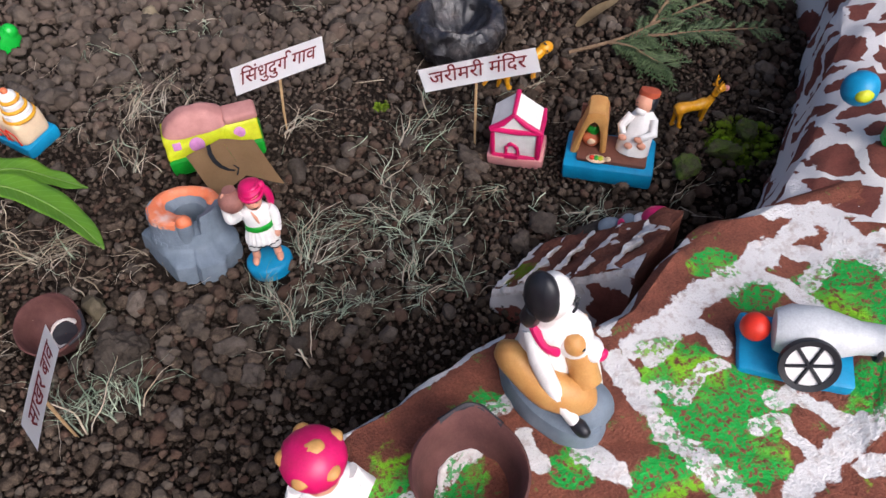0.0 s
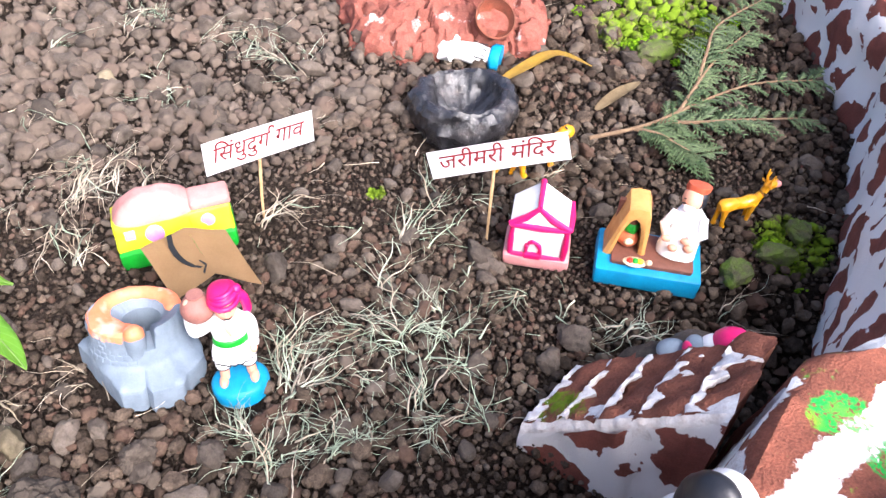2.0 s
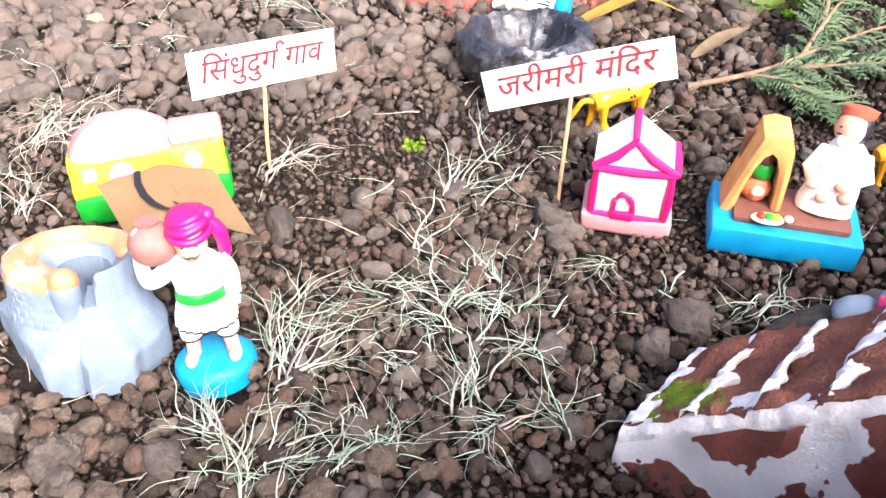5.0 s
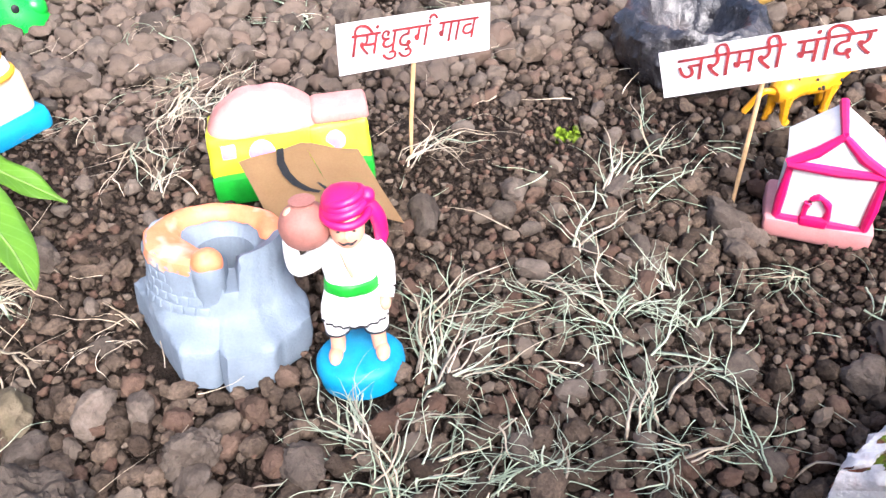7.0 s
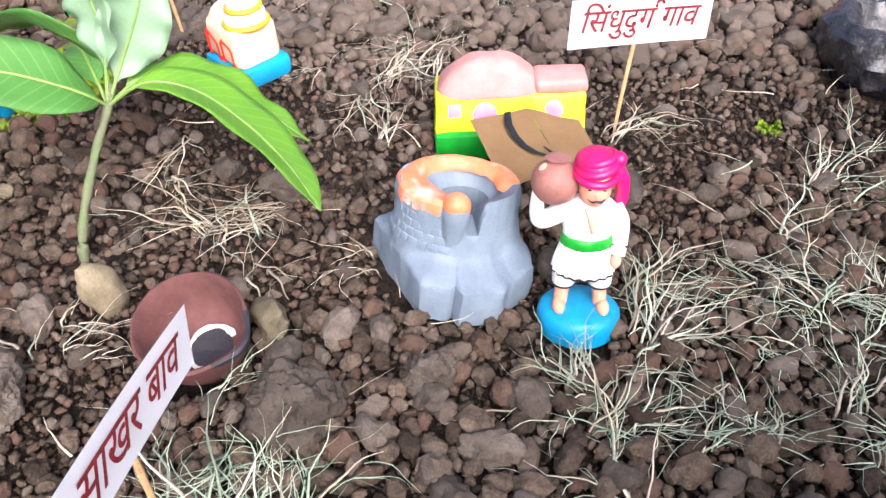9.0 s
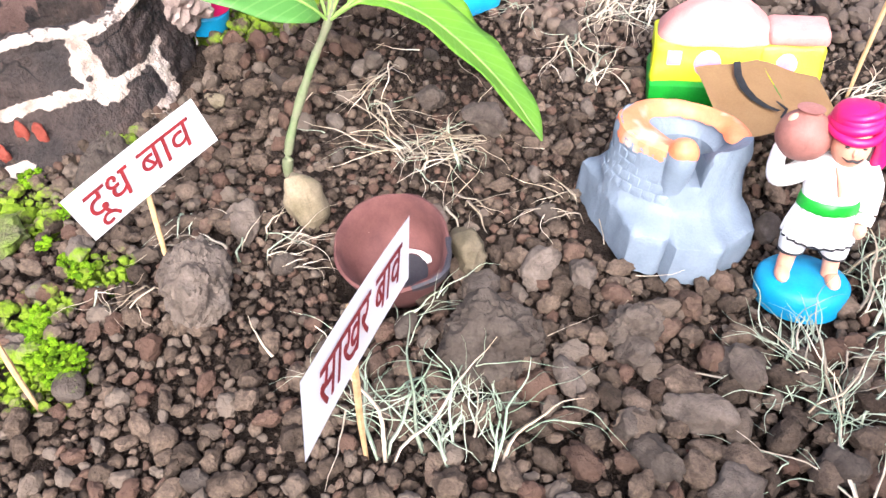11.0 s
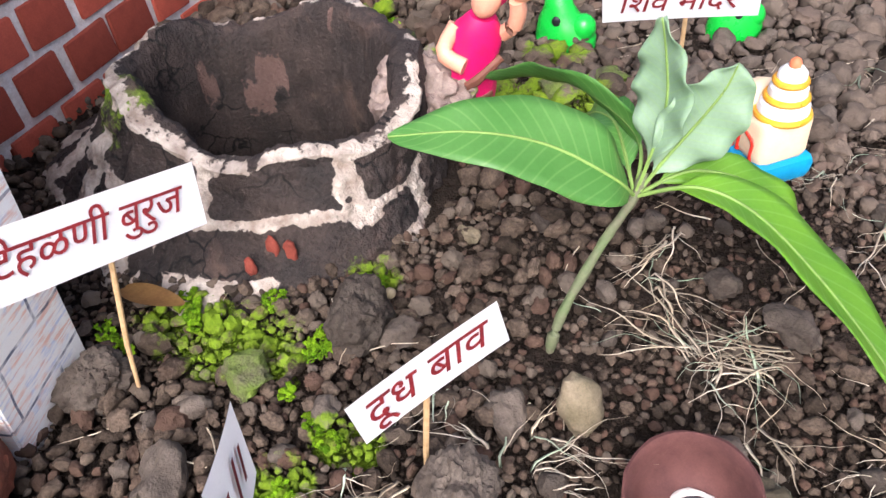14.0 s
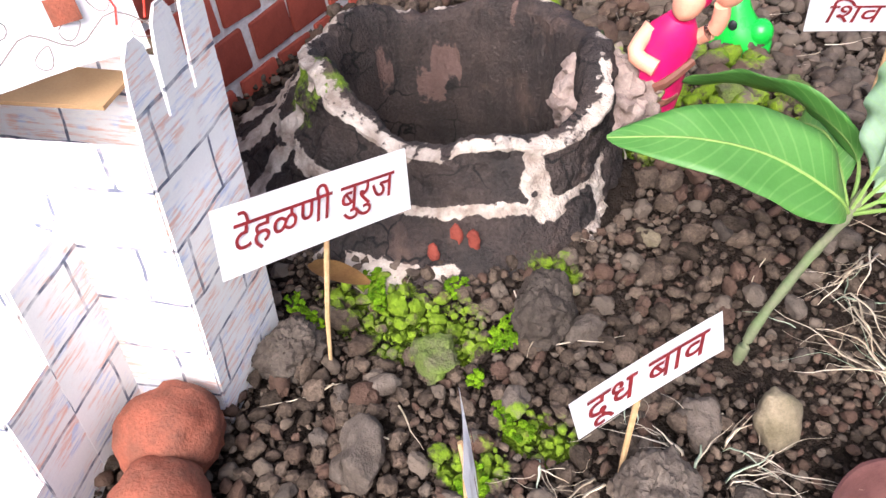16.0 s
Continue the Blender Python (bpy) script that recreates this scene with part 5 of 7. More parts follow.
    add_ball(bm, 0.0118, (-0.0200, 0.004, 0.0760), (1.15, 1, 0.95), 4, 5)
    add_loft(bm, [(0.0850, -0.0200, 0.004, 0.0060, 0.0056), (0.0868, -0.0200, 0.004, 0.0056, 0.0052), (0.0882, -0.0200, 0.004, 0.0068, 0.0064), (0.0885, -0.0200, 0.004, 0.0040, 0.0040)], 28, 5)
    # head and turban wound of folds, its tail over the shoulder
    add_ball(bm, 0.0096, (0.001, -0.001, 0.0765), (0.92, 0.95, 1.08), 4, 1)
    add_ball(bm, 0.0112, (0.0010, 0.002, 0.0872), (1.06, 1.04, 0.64), 4, 4)
    for k, (z, r) in enumerate(((0.0830, 0.0020), (0.0865, 0.0022), (0.0895, 0.0020))):
        ring = [(0.001 + 0.0112 * (1.03 - 0.10 * k) * math.cos(a), 0.0015 + 0.0112 * (1.03 - 0.10 * k) * math.sin(a), z + 0.0022 * math.sin(a + k)) for a in (2 * math.pi * i / 28 for i in range(29))]
        add_tube(bm, ring, [r] * 29, 10, 4)
    add_limb(bm, [(0.011, 0.004, 0.085), (0.0165, 0.005, 0.077), (0.0175, 0.006, 0.067), (0.0160, 0.007, 0.058)], [0.0040, 0.0042, 0.0038, 0.0015], 16, 4)
    add_ball(bm, 0.0040, (0.0125, 0.000, 0.0900), (1, 1, 0.9), 3, 4)
    for x in (-0.0030, 0.0050):
        add_ball(bm, 0.0008, (x, -0.0094, 0.0783), (1.4, 0.5, 0.7), 2, 6)
        add_limb(bm, [(x - 0.0022, -0.0093, 0.0800), (x, -0.0098, 0.0808), (x + 0.0022, -0.0092, 0.0800)], [0.0002, 0.0003, 0.0002], 8, 6)
    add_limb(bm, [(-0.0038, -0.0086, 0.0735), (-0.0012, -0.0103, 0.0726), (0.0010, -0.0106, 0.0732), (0.0032, -0.0103, 0.0726), (0.0058, -0.0086, 0.0735)], [0.0002, 0.0006, 0.0004, 0.0006, 0.0002], 8, 6)
    add_ball(bm, 0.0016, (0.0010, -0.0102, 0.0762), (0.75, 0.8, 1.3), 2, 1)
    rough_up(bm, 0.00025, 150, 2)
    solo("water_carrier_figurine", bm, mats, "white clay figurine with magenta turban carrying a pot, blue disc base", "figurine", pose(-0.1715, -0.1010, 0.0050, -12, 2, -4) @ Matrix.Diagonal((0.83, 0.95, 0.97, 1)))


water_carrier()


# ---- clay lamps ----
def clay_lamp(name, label, m, size=1.0):
    d = thing(name, label, "clay lamp")
    d.matrix_world = m @ Matrix.Diagonal((size, size, size, 1))
    N = 48

    def ring(r, z, lip=0.0):
        out = []
        for k in range(N):
            a = 2 * math.pi * k / N
            e = max(0.0, math.cos(a)) ** 10
            out.append(((r + lip * e) * math.cos(a), (r - lip * 0.15 * e) * math.sin(a), z + 0.35 * lip * e))
        return out
    bm = bmesh.new()
    rows = [ring(0.001, -0.031), ring(0.011, -0.0305), ring(0.0185, -0.022), ring(0.0250, -0.006, 0.001), ring(0.0285, 0.012, 0.004), ring(0.0289, 0.0155, 0.005),
            ring(0.0276, 0.0166, 0.005), ring(0.0262, 0.0150, 0.004), ring(0.0240, 0.002, 0.001), ring(0.0205, -0.0085), ring(0.0140, -0.0145), ring(0.006, -0.0160), ring(0.001, -0.0165)]
    add_rings(bm, rows)
    rough_up(bm, 0.0007, 90, 3)
    part("bowl", bm, TERRACOTTA, d)
    bm = bmesh.new()
    rows = []
    for k in range(17):
        a = radians(-34 + 68 * k / 16)
        e = max(0.0, math.cos(a)) ** 10
        f = 1 - abs(k - 8) / 9.0
        rows.append([((r + lip * e) * math.cos(a), (r - lip * 0.15 * e) * math.sin(a), z + 0.35 * lip * e) for r, z, lip in ((0.0262 - 0.0015 * f, 0.0150 - 0.007 * f, 0.004), (0.0268, 0.0163, 0.005), (0.0282, 0.0170, 0.005), (0.0294, 0.0158, 0.005), (0.0291 - 0.0004 * f, 0.0140 - 0.006 * f, 0.004))])
    add_rings(bm, rows, 0, False, False)
    rough_up(bm, 0.0005, 200, 3)
    part("sooty_lip", bm, SOOT_BLACK, d, "blackened pinched lip")
    # flat black disc inside the chalk ring, darker than the bowl
    bm = bmesh.new()
    add_lathe(bm, [(0.0005, -0.0150), (0.0060, -0.0145), (0.0112, -0.0135)], 30, 0, (0.004, 0, 0))
    rough_up(bm, 0.0005, 200, 8)
    part("black_bottom", bm, SOOT_BLACK, d, "black bottom of the bowl")
    bm = bmesh.new()
    pts = [(0.004 + 0.0128 * math.cos(a), 0.0128 * math.sin(a), -0.0122 + 0.0022 * math.cos(a)) for a in [0.9 + 5.3 * k / 36 for k in range(37)]]
    add_tube(bm, pts, [0.0016 + 0.0005 * math.sin(k * 0.7) for k in range(37)], 8, 0, 0.6)
    rough_up(bm, 0.0006, 260, 4)
    part("chalk_ring", bm, LIMEWASH, d, "chalky white ring")
    return d


clay_lamp("clay_lamp", "dark terracotta lamp with sooty lip, half sunk in the soil", pose(-0.3580, -0.1130, 0.0160, 14, 6, -24), 0.95)
clay_lamp("clay_lamp", "dark terracotta lamp with a chalky ring on the fort hill", pose(-0.084, -0.402, 0.172, 6, 0, 70), 1.08)


# ---- mango seedling ----
def vein_look(nt, vec, col, bsdf):
    uv = nt.nodes.new("ShaderNodeUVMap").outputs[0]
    s = nt.nodes.new("ShaderNodeSeparateXYZ")
    nt.links.new(uv, s.inputs[0])
    side = math_of(nt, "ABSOLUTE", math_of(nt, "SUBTRACT", s.outputs[1], 0.5))
    w = math_of(nt, "SINE", math_of(nt, "MULTIPLY", math_of(nt, "SUBTRACT", s.outputs[0], math_of(nt, "MULTIPLY", side, 0.22)), 118.0))
    col = mixed(nt, col, (0.30, 0.50, 0.14), ramp(nt, w, 0.76, 1.0, 0, 0.30))
    bsdf.inputs["Transmission Weight"].default_value = 0.0
    return col


LEAF = paint("mango_leaf", (0.0663, 0.2106, 0.039), (0.1014, 0.2652, 0.0585), 30, 600, 0.38, 0.2, 0.0006, spec=0.45, grain=0.1, extra=vein_look)
# brighter than LEAF: light shining through the blade is put into the colour
LEAF_BRIGHT = paint("mango_leaf_backlit", (0.1482, 0.3276, 0.0234), (0.1014, 0.2574, 0.02184), 30, 600, 0.40, 0.2, 0.0006, spec=0.45, grain=0.1, extra=vein_look)
LEAF_PALE = paint("mango_leaf_underside", (0.2808, 0.4056, 0.2808), (0.2184, 0.3432, 0.2184), 30, 600, 0.5, 0.2, 0.0006, spec=0.35, grain=0.1, extra=vein_look)
def let_light_through(m, color, share):
    """A thin blade: part of the light passes and leaves on the other side."""
    nt = m.node_tree
    tr, mx = nt.nodes.new("ShaderNodeBsdfTranslucent"), nt.nodes.new("ShaderNodeMixShader")
    tr.inputs["Color"].default_value = (*color, 1)
    mx.inputs[0].default_value = share
    nt.links.new(nt.nodes["Principled BSDF"].outputs[0], mx.inputs[1])
    nt.links.new(tr.outputs[0], mx.inputs[2])
    nt.links.new(mx.outputs[0], nt.nodes["Material Output"].inputs[0])


for m, c in ((LEAF, (0.20, 0.42, 0.04)), (LEAF_BRIGHT, (0.34, 0.58, 0.04)), (LEAF_PALE, (0.34, 0.52, 0.22))):
    let_light_through(m, c, 0.32)
STEM = paint("green_stem", (0.1008, 0.1368, 0.0576), (0.144, 0.1332, 0.09), 60, 600, 0.7, 0.4, 0.0008, spec=0.3, grain=0.15)
RIB = paint("pale_midrib", (0.2106, 0.3354, 0.078), None, 60, 600, 0.6, 0.1, 0.0004, spec=0.3, grain=0.08)


def bezier(pts, n):
    """A smooth line through a few points."""
    P4 = [Vector(p) for p in pts]
    out = []
    for k in range(n):
        t = k / (n - 1) * (len(P4) - 1)
        i = min(int(t), len(P4) - 2)
        f = t - i
        p0, p1, p2, p3 = P4[max(i - 1, 0)], P4[i], P4[i + 1], P4[min(i + 2, len(P4) - 1)]
        out.append(0.5 * ((2 * p1) + (p2 - p0) * f + (2 * p0 - 5 * p1 + 4 * p2 - p3) * f * f + (3 * p1 - p0 - 3 * p2 + p3) * f ** 3))
    return out


def leaf(parent, spine, width, up, mat, fold=0.25, wave=0.002, start=0.13, seed=0):
    spine = bezier(spine, 33)
    bm = bmesh.new()
    uvl = bm.loops.layers.uv.verify()
    grid, uvs = [], {}
    n = len(spine)
    up = Vector(up).normalized()
    ribs = []
    for i, p in enumerate(spine):
        t = i / (n - 1)
        d = (spine[min(i + 1, n - 1)] - spine[max(i - 1, 0)]).normalized()
        side = d.cross(up).normalized()
        nor = side.cross(d).normalized()
        s = max(0.0, (t - start) / (1 - start))
        w = width * 0.5 * (math.sin(math.pi * s ** 0.82) ** 0.8) if s > 0 else 0
        w = max(w, 0.0006)
        row = []
        for j in range(9):
            q = j / 4 - 1
            pt = p + side * w * q + nor * (abs(q) * w * fold + wave * math.sin(i * 0.9 + seed + (3 if q > 0 else 0)) * abs(q) ** 2 * (1 if s > 0 else 0))
            v = bm.verts.new(pt)
            uvs[v] = (t, j / 8)
            row.append(v)
        grid.append(row)
        ribs.append(p + nor * 0.0002)
    for a, b in zip(grid, grid[1:]):
        for j in range(8):
            f = bm.faces.new((a[j], a[j + 1], b[j + 1], b[j]))
            for l in f.loops:
                l[uvl].uv = uvs[l.vert]
    ob = part("leaf", bm, mat, parent)
    md = ob.modifiers.new("thickness", "SOLIDIFY")
    md.thickness = 0.0005
    bm = bmesh.new()
    add_tube(bm, ribs, [0.0009 * (1 - 0.75 * i / (n - 1)) + 0.00015 for i in range(n)], 6)
    part("midrib", bm, RIB, ob, "pale green midrib")
    return ob


def seedling():
    o = Vector((-0.438, -0.047, 0.006))
    s = thing("mango_seedling", "young mango seedling with long glossy green leaves, rooted in the soil", "seedling", o)

    def loc(*pts):
        return [Vector(p) - o for p in pts]
    fork = (-0.4143, -0.003, 0.078)
    bm = bmesh.new()
    pts = bezier(loc((-0.4385, -0.048, -0.01), (-0.438, -0.046, 0.012), (-0.433, -0.034, 0.034), (-0.423, -0.016, 0.060), fork, (-0.412, 0.004, 0.088)), 40)
    add_tube(bm, pts, [0.0027 - 0.0006 * k / 39 + 0.0002 * math.sin(k * 1.1) + (0.0006 if k in (8, 9, 34, 35) else 0) for k in range(40)], 12)
    rough_up(bm, 0.0004, 300, 1)
    part("stem", bm, STEM, s, "knotty green-grey stem")
    leaf(s, loc(fork, (-0.4236, -0.0154, 0.0965), (-0.4512, -0.0250, 0.1142), (-0.4811, -0.0400, 0.1240), (-0.5163, -0.0481, 0.1187)), 0.043, (0.05, -0.42, 1), LEAF, 0.10, 0.0008, 0.10, 1)
    leaf(s, loc(fork, (-0.388, -0.006, 0.093), (-0.3627, -0.0100, 0.0895), (-0.3344, -0.0320, 0.0830), (-0.3085, -0.0640, 0.0790), (-0.2906, -0.0957, 0.0777)), 0.031, (0.55, -0.10, 0.85), LEAF_BRIGHT, 0.26, 0.0008, 0.15, 2)
    leaf(s, loc(fork, (-0.392, 0.012, 0.088), (-0.362, 0.022, 0.078), (-0.338, 0.025, 0.052), (-0.3172, 0.0249, 0.0300)), 0.024, (0.3, -0.2, 1), LEAF_BRIGHT, 0.15, 0.002, 0.14, 3)
    leaf(s, loc(fork, (-0.410, 0.004, 0.102), (-0.4080, 0.0085, 0.124), (-0.4110, 0.0100, 0.144), (-0.4152, 0.0106, 0.1616)), 0.030, (-0.55, -1, 0.2), LEAF_PALE, 0.28, 0.0024, 0.20, 4)
    leaf(s, loc(fork, (-0.404, 0.006, 0.097), (-0.394, 0.012, 0.114), (-0.386, 0.016, 0.130), (-0.383, 0.018, 0.142)), 0.036, (0.45, -1, 0.35), LEAF_PALE, 0.22, 0.0024, 0.18, 5)
    leaf(s, loc(fork, (-0.4199, 0.0185, 0.0956), (-0.4484, 0.0250, 0.1120), (-0.480, 0.044, 0.104), (-0.5149, 0.0623, 0.0851)), 0.024, (-0.1, 0.80, 0.55), LEAF, 0.22, 0.001, 0.22, 6)
    leaf(s, loc(fork, (-0.424, 0.014, 0.088), (-0.434, 0.030, 0.094), (-0.446, 0.042, 0.090), (-0.454, 0.050, 0.080)), 0.024, (0.1, -0.6, 1), LEAF, 0.2, 0.002, 0.18, 7)


seedling()


# ---- domed temple model ----
def domed_temple():
    t = thing("domed_temple", "cream clay temple model with tiered yellow-banded spire on a blue base", "model temple", (-0.3660, 0.1070, 0.0330), turn=-47)
    t.scale = (1.06, 1.10, 1.06)
    bm = bmesh.new()
    add_box(bm, (0.044, 0.036, 0.014), (0, 0, 0.005), 0.004)
    rough_up(bm, 0.001, 100)
    part("base", bm, BLUE, t, "sky blue base")
    bm = bmesh.new()
    add_box(bm, (0.038, 0.030, 0.028), (0, 0, 0.024), 0.006, segments=3)
    rough_up(bm, 0.0014, 70, 3)
    part("hall", bm, CREAM, t, "cream painted hall")
    bm = bmesh.new()
    add_ball(bm, 0.0135, (-0.008, 0, 0.034), (0.9, 1.0, 0.9), 3)
    rough_up(bm, 0.001, 90, 3)
    part("dome", bm, CREAM, t, "rounded cream dome")
    z = 0.036
    for k, (r, hgt) in enumerate(((0.0125, 0.010), (0.0095, 0.0095), (0.0070, 0.0085))):
        bm = bmesh.new()
        add_lathe(bm, [(r * 0.85, z), (r, z + hgt * 0.3), (r * 0.95, z + hgt * 0.7), (r * 0.6, z + hgt), (0.0005, z + hgt * 1.02)], 28, 0, (0.009, 0, 0))
        tier = part("spire_tier", bm, WHITE, t, "white rounded tier")
        bm = bmesh.new()
        pts = [(0.009 + r * 1.0 * math.cos(a), r * 1.0 * math.sin(a), z + 0.001) for a in [2 * math.pi * j / 28 for j in range(29)]]
        add_tube(bm, pts, 0.0018, 8)
        part("band", bm, GOLD, tier, "golden yellow band")
        z += hgt * 0.93
    bm = bmesh.new()
    add_ball(bm, 0.0030, (0.009, 0, z + 0.002), (1, 1, 1.2), 2)
    part("finial", bm, ORANGE, t, "orange tip")
    for x, lean in ((-0.010, 0.002), (0.006, 0.0)):
        bm = bmesh.new()
        add_tube(bm, [(x - 0.0055, -0.0144, 0.013), (x - 0.0055, -0.0146, 0.026 + lean), (x - 0.004, -0.0146, 0.0275 + lean), (x + 0.0045, -0.0146, 0.0245), (x + 0.0055, -0.0146, 0.0225), (x + 0.0055, -0.0144, 0.012)], 0.0014, 8)
        part("door_line", bm, RED, t, "red painted door line")


domed_temple()


# ---- pink shrine, seated pair, toy animals ----
def pink_shrine():
    t = thing("small_shrine", "small white clay shrine outlined in magenta on a salmon base", "model temple", (0.090, -0.041, -0.012), turn=-30)
    t.scale = (1.08, 1.08, 1.1)
    bm = bmesh.new()
    add_box(bm, (0.052, 0.036, 0.013), (0, 0, 0.0055), 0.003)
    rough_up(bm, 0.001, 90)
    part("base", bm, SALMON, t, "salmon pink base")
    w, d, h0, h1, h2 = 0.0205, 0.014, 0.011, 0.043, 0.063
    bm = bmesh.new()
    add_box(bm, (2 * w, 2 * d, h1 - h0 + 0.002), (0, 0, (h0 + h1) / 2), 0.0012)
    rough_up(bm, 0.0005, 120, 2)
    body = part("wall_block", bm, WHITE, t, "white painted walls")
    bm = bmesh.new()
    a = [bm.verts.new((sx * (w + 0.002), sy * (d + 0.002), h1 + 0.0015)) for sx, sy in ((-1, -1), (1, -1), (1, 1), (-1, 1))]
    r0, r1 = bm.verts.new((-0.002, -d - 0.001, h2)), bm.verts.new((-0.002, d + 0.001, h2))
    for f in ((a[0], a[1], r0), (a[1], a[2], r1, r0), (a[2], a[3], r1), (a[3], a[0], r0, r1), (a[3], a[2], a[1], a[0])):
        bm.faces.new(f)
    part("roof", bm, WHITE, t, "white painted gable roof", False)

    def line(*pts, r=0.0016):
        bm = bmesh.new()
        add_tube(bm, pts, [r * 1.2 * (1 + 0.25 * math.sin(k * 2.1)) for k in range(len(pts))], 8)
        part("outline", bm, MAGENTA, body, "magenta brushed line")
    e = 0.0155
    line((-w - 0.002, -e - 0.0005, h1 + 0.002), (0, -e - 0.001, h1 + 0.0018), (w + 0.002, -e - 0.0005, h1 + 0.002), r=0.0019)
    line((-w - 0.002, -e, h1 + 0.002), (-0.011, -e + 0.0002, h1 + 0.010), (-0.002, -e + 0.0008, h2), r=0.0019)
    line((w + 0.002, -e, h1 + 0.002), (0.009, -e + 0.0002, h1 + 0.010), (-0.002, -e + 0.0008, h2), r=0.0019)
    line((-w, -d, h0), (-w - 0.0003, -d - 0.0003, 0.025), (-w, -d, h1), r=0.0017)
    line((w, -d, h0), (w + 0.0003, -d - 0.0003, 0.025), (w, -d, h1), r=0.0019)
    line((w + 0.002, -e, h1 + 0.002), (w + 0.0025, 0, h1 + 0.002), (w + 0.002, e, h1 + 0.002), r=0.0017)
    line((w, d, h0), (w, d, h1), r=0.0017)
    line((-w, -d - 0.0003, h0 + 0.0005), (0, -d - 0.0006, h0 + 0.0004), (w, -d - 0.0003, h0 + 0.0005), r=0.0019)
    line((w + 0.0003, -d, h0 + 0.0005), (w + 0.0005, d, h0 + 0.0005), r=0.0017)
    line((-0.002, -e + 0.001, h2), (-0.002, e, h2), r=0.0016)
    pts = bezier([(-0.008, -d - 0.0006, h0), (-0.008, -d - 0.0007, 0.022), (-0.004, -d - 0.0008, 0.0275), (0.002, -d - 0.0007, 0.022), (0.0025, -d - 0.0006, h0)], 15)
    line(*pts, r=0.0014)
    bm = bmesh.new()
    add_box(bm, (0.013, 0.004, 0.005), (-0.003, -d - 0.0018, h0 + 0.002), 0.001)
    part("threshold", bm, MAGENTA, t, "magenta step")


pink_shrine()


CAP_RED = paint("cap_red", (0.4836, 0.0936, 0.0429), None, 80, 900, 0.55, 0.2, 0.0004, spec=0.35, grain=0.1)


def scene_block():
    t = thing("blessing_scene_base", "sky blue clay block with ochre arch, brown floor and offering plate", "figurine base", (0.164, -0.094, -0.002), turn=-31)
    bm = bmesh.new()
    add_box(bm, (0.084, 0.048, 0.020), (0, 0, 0.008), 0.003)
    rough_up(bm, 0.001, 70)
    part("block", bm, BLUE, t, "sky blue block")
    bm = bmesh.new()
    add_box(bm, (0.066, 0.036, 0.006), (0.002, 0.001, 0.0195), 0.0025)
    rough_up(bm, 0.0014, 90, 2)
    part("floor_patch", bm, BROWN, t, "brown painted floor")
    bm = bmesh.new()
    N = 24
    outer = [(-0.0190, 0.016), (-0.0160, 0.030), (-0.0125, 0.045), (-0.0090, 0.060), (-0.0060, 0.070), (0.0, 0.0725), (0.0085, 0.071), (0.0115, 0.064), (0.0130, 0.048), (0.0140, 0.032), (0.0150, 0.016)]
    inner = [(-0.0118, 0.016), (-0.0102, 0.028), (-0.0085, 0.040), (-0.0060, 0.050), (-0.0030, 0.058), (0.0005, 0.0615), (0.0040, 0.058), (0.0065, 0.050), (0.0080, 0.040), (0.0088, 0.028), (0.0090, 0.016)]
    rows = []
    for y, loop in ((-0.012, inner), (-0.0135, [((a[0] + b[0]) / 2, (a[1] + b[1]) / 2) for a, b in zip(inner, outer)]), (-0.012, outer), (0.012, outer), (0.012, inner), (-0.012, inner)):
        rows.append([(-0.019 + x, 0.006 + y, z) for x, z in loop])
    add_rings(bm, rows, 0, False, False)
    rough_up(bm, 0.0007, 120, 4)
    part("arch", bm, OCHRE, t, "ochre painted arch")
    bm = bmesh.new()
    add_box(bm, (0.026, 0.004, 0.05), (-0.019, 0.014, 0.038), 0.001)
    part("arch_back", bm, BROWN, t, "brown niche back")
    bm = bmesh.new()
    add_ball(bm, 0.006, (-0.012, -0.016, 0.0235), (1.6, 0.9, 0.3), 3)
    part("plate", bm, CREAM, t, "cream offering plate")
    for k, (x, m) in enumerate(((-0.016, RED), (-0.012, GREEN), (-0.008, YELLOW), (-0.001, CREAM))):
        bm = bmesh.new()
        add_ball(bm, 0.0028, (x, -0.0165, 0.0255), (1, 1, 0.7), 2)
        part("offering", bm, m, t, "small coloured offering")
    bm = bmesh.new()
    add_ball(bm, 0.0085, (0, 0, 0.008), (1, 0.8, 1), 3, 0)
    add_ball(bm, 0.0065, (0, 0, 0.021), (1, 0.8, 1), 3, 1)
    add_ball(bm, 0.0055, (0, 0, 0.031), (1, 0.9, 1.1), 3, 2)
    add_ball(bm, 0.0035, (0, -0.006, 0.0095), (1.1, 0.6, 1), 2, 3)
    rough_up(bm, 0.0007, 200, 2)
    m = t.matrix_world
    solo("shrine_figurine", bm, [ORANGE, GREEN, BROWN, CREAM], "small orange and green seated figurine inside the ochre arch", "figurine", m @ pose(-0.019, 0.004, 0.0218))
    bm = bmesh.new()
    add_loft(bm, [(0.0, 0, 0, 0.015, 0.0135), (0.006, 0, 0, 0.0150, 0.0135), (0.014, 0.001, 0.001, 0.0138, 0.012), (0.024, 0.002, 0.002, 0.0122, 0.0105), (0.034, 0.002, 0.002, 0.0115, 0.009), (0.040, 0.001, 0.002, 0.007, 0.006)], 24, 0)
    add_tube(bm, [(-0.008, -0.002, 0.034), (-0.014, -0.007, 0.024), (-0.010, -0.012, 0.018)], [0.0045, 0.004, 0.0034], 10, 0)
    add_tube(bm, [(0.011, -0.002, 0.034), (0.015, -0.008, 0.024), (0.006, -0.013, 0.019)], [0.0045, 0.004, 0.0034], 10, 0)
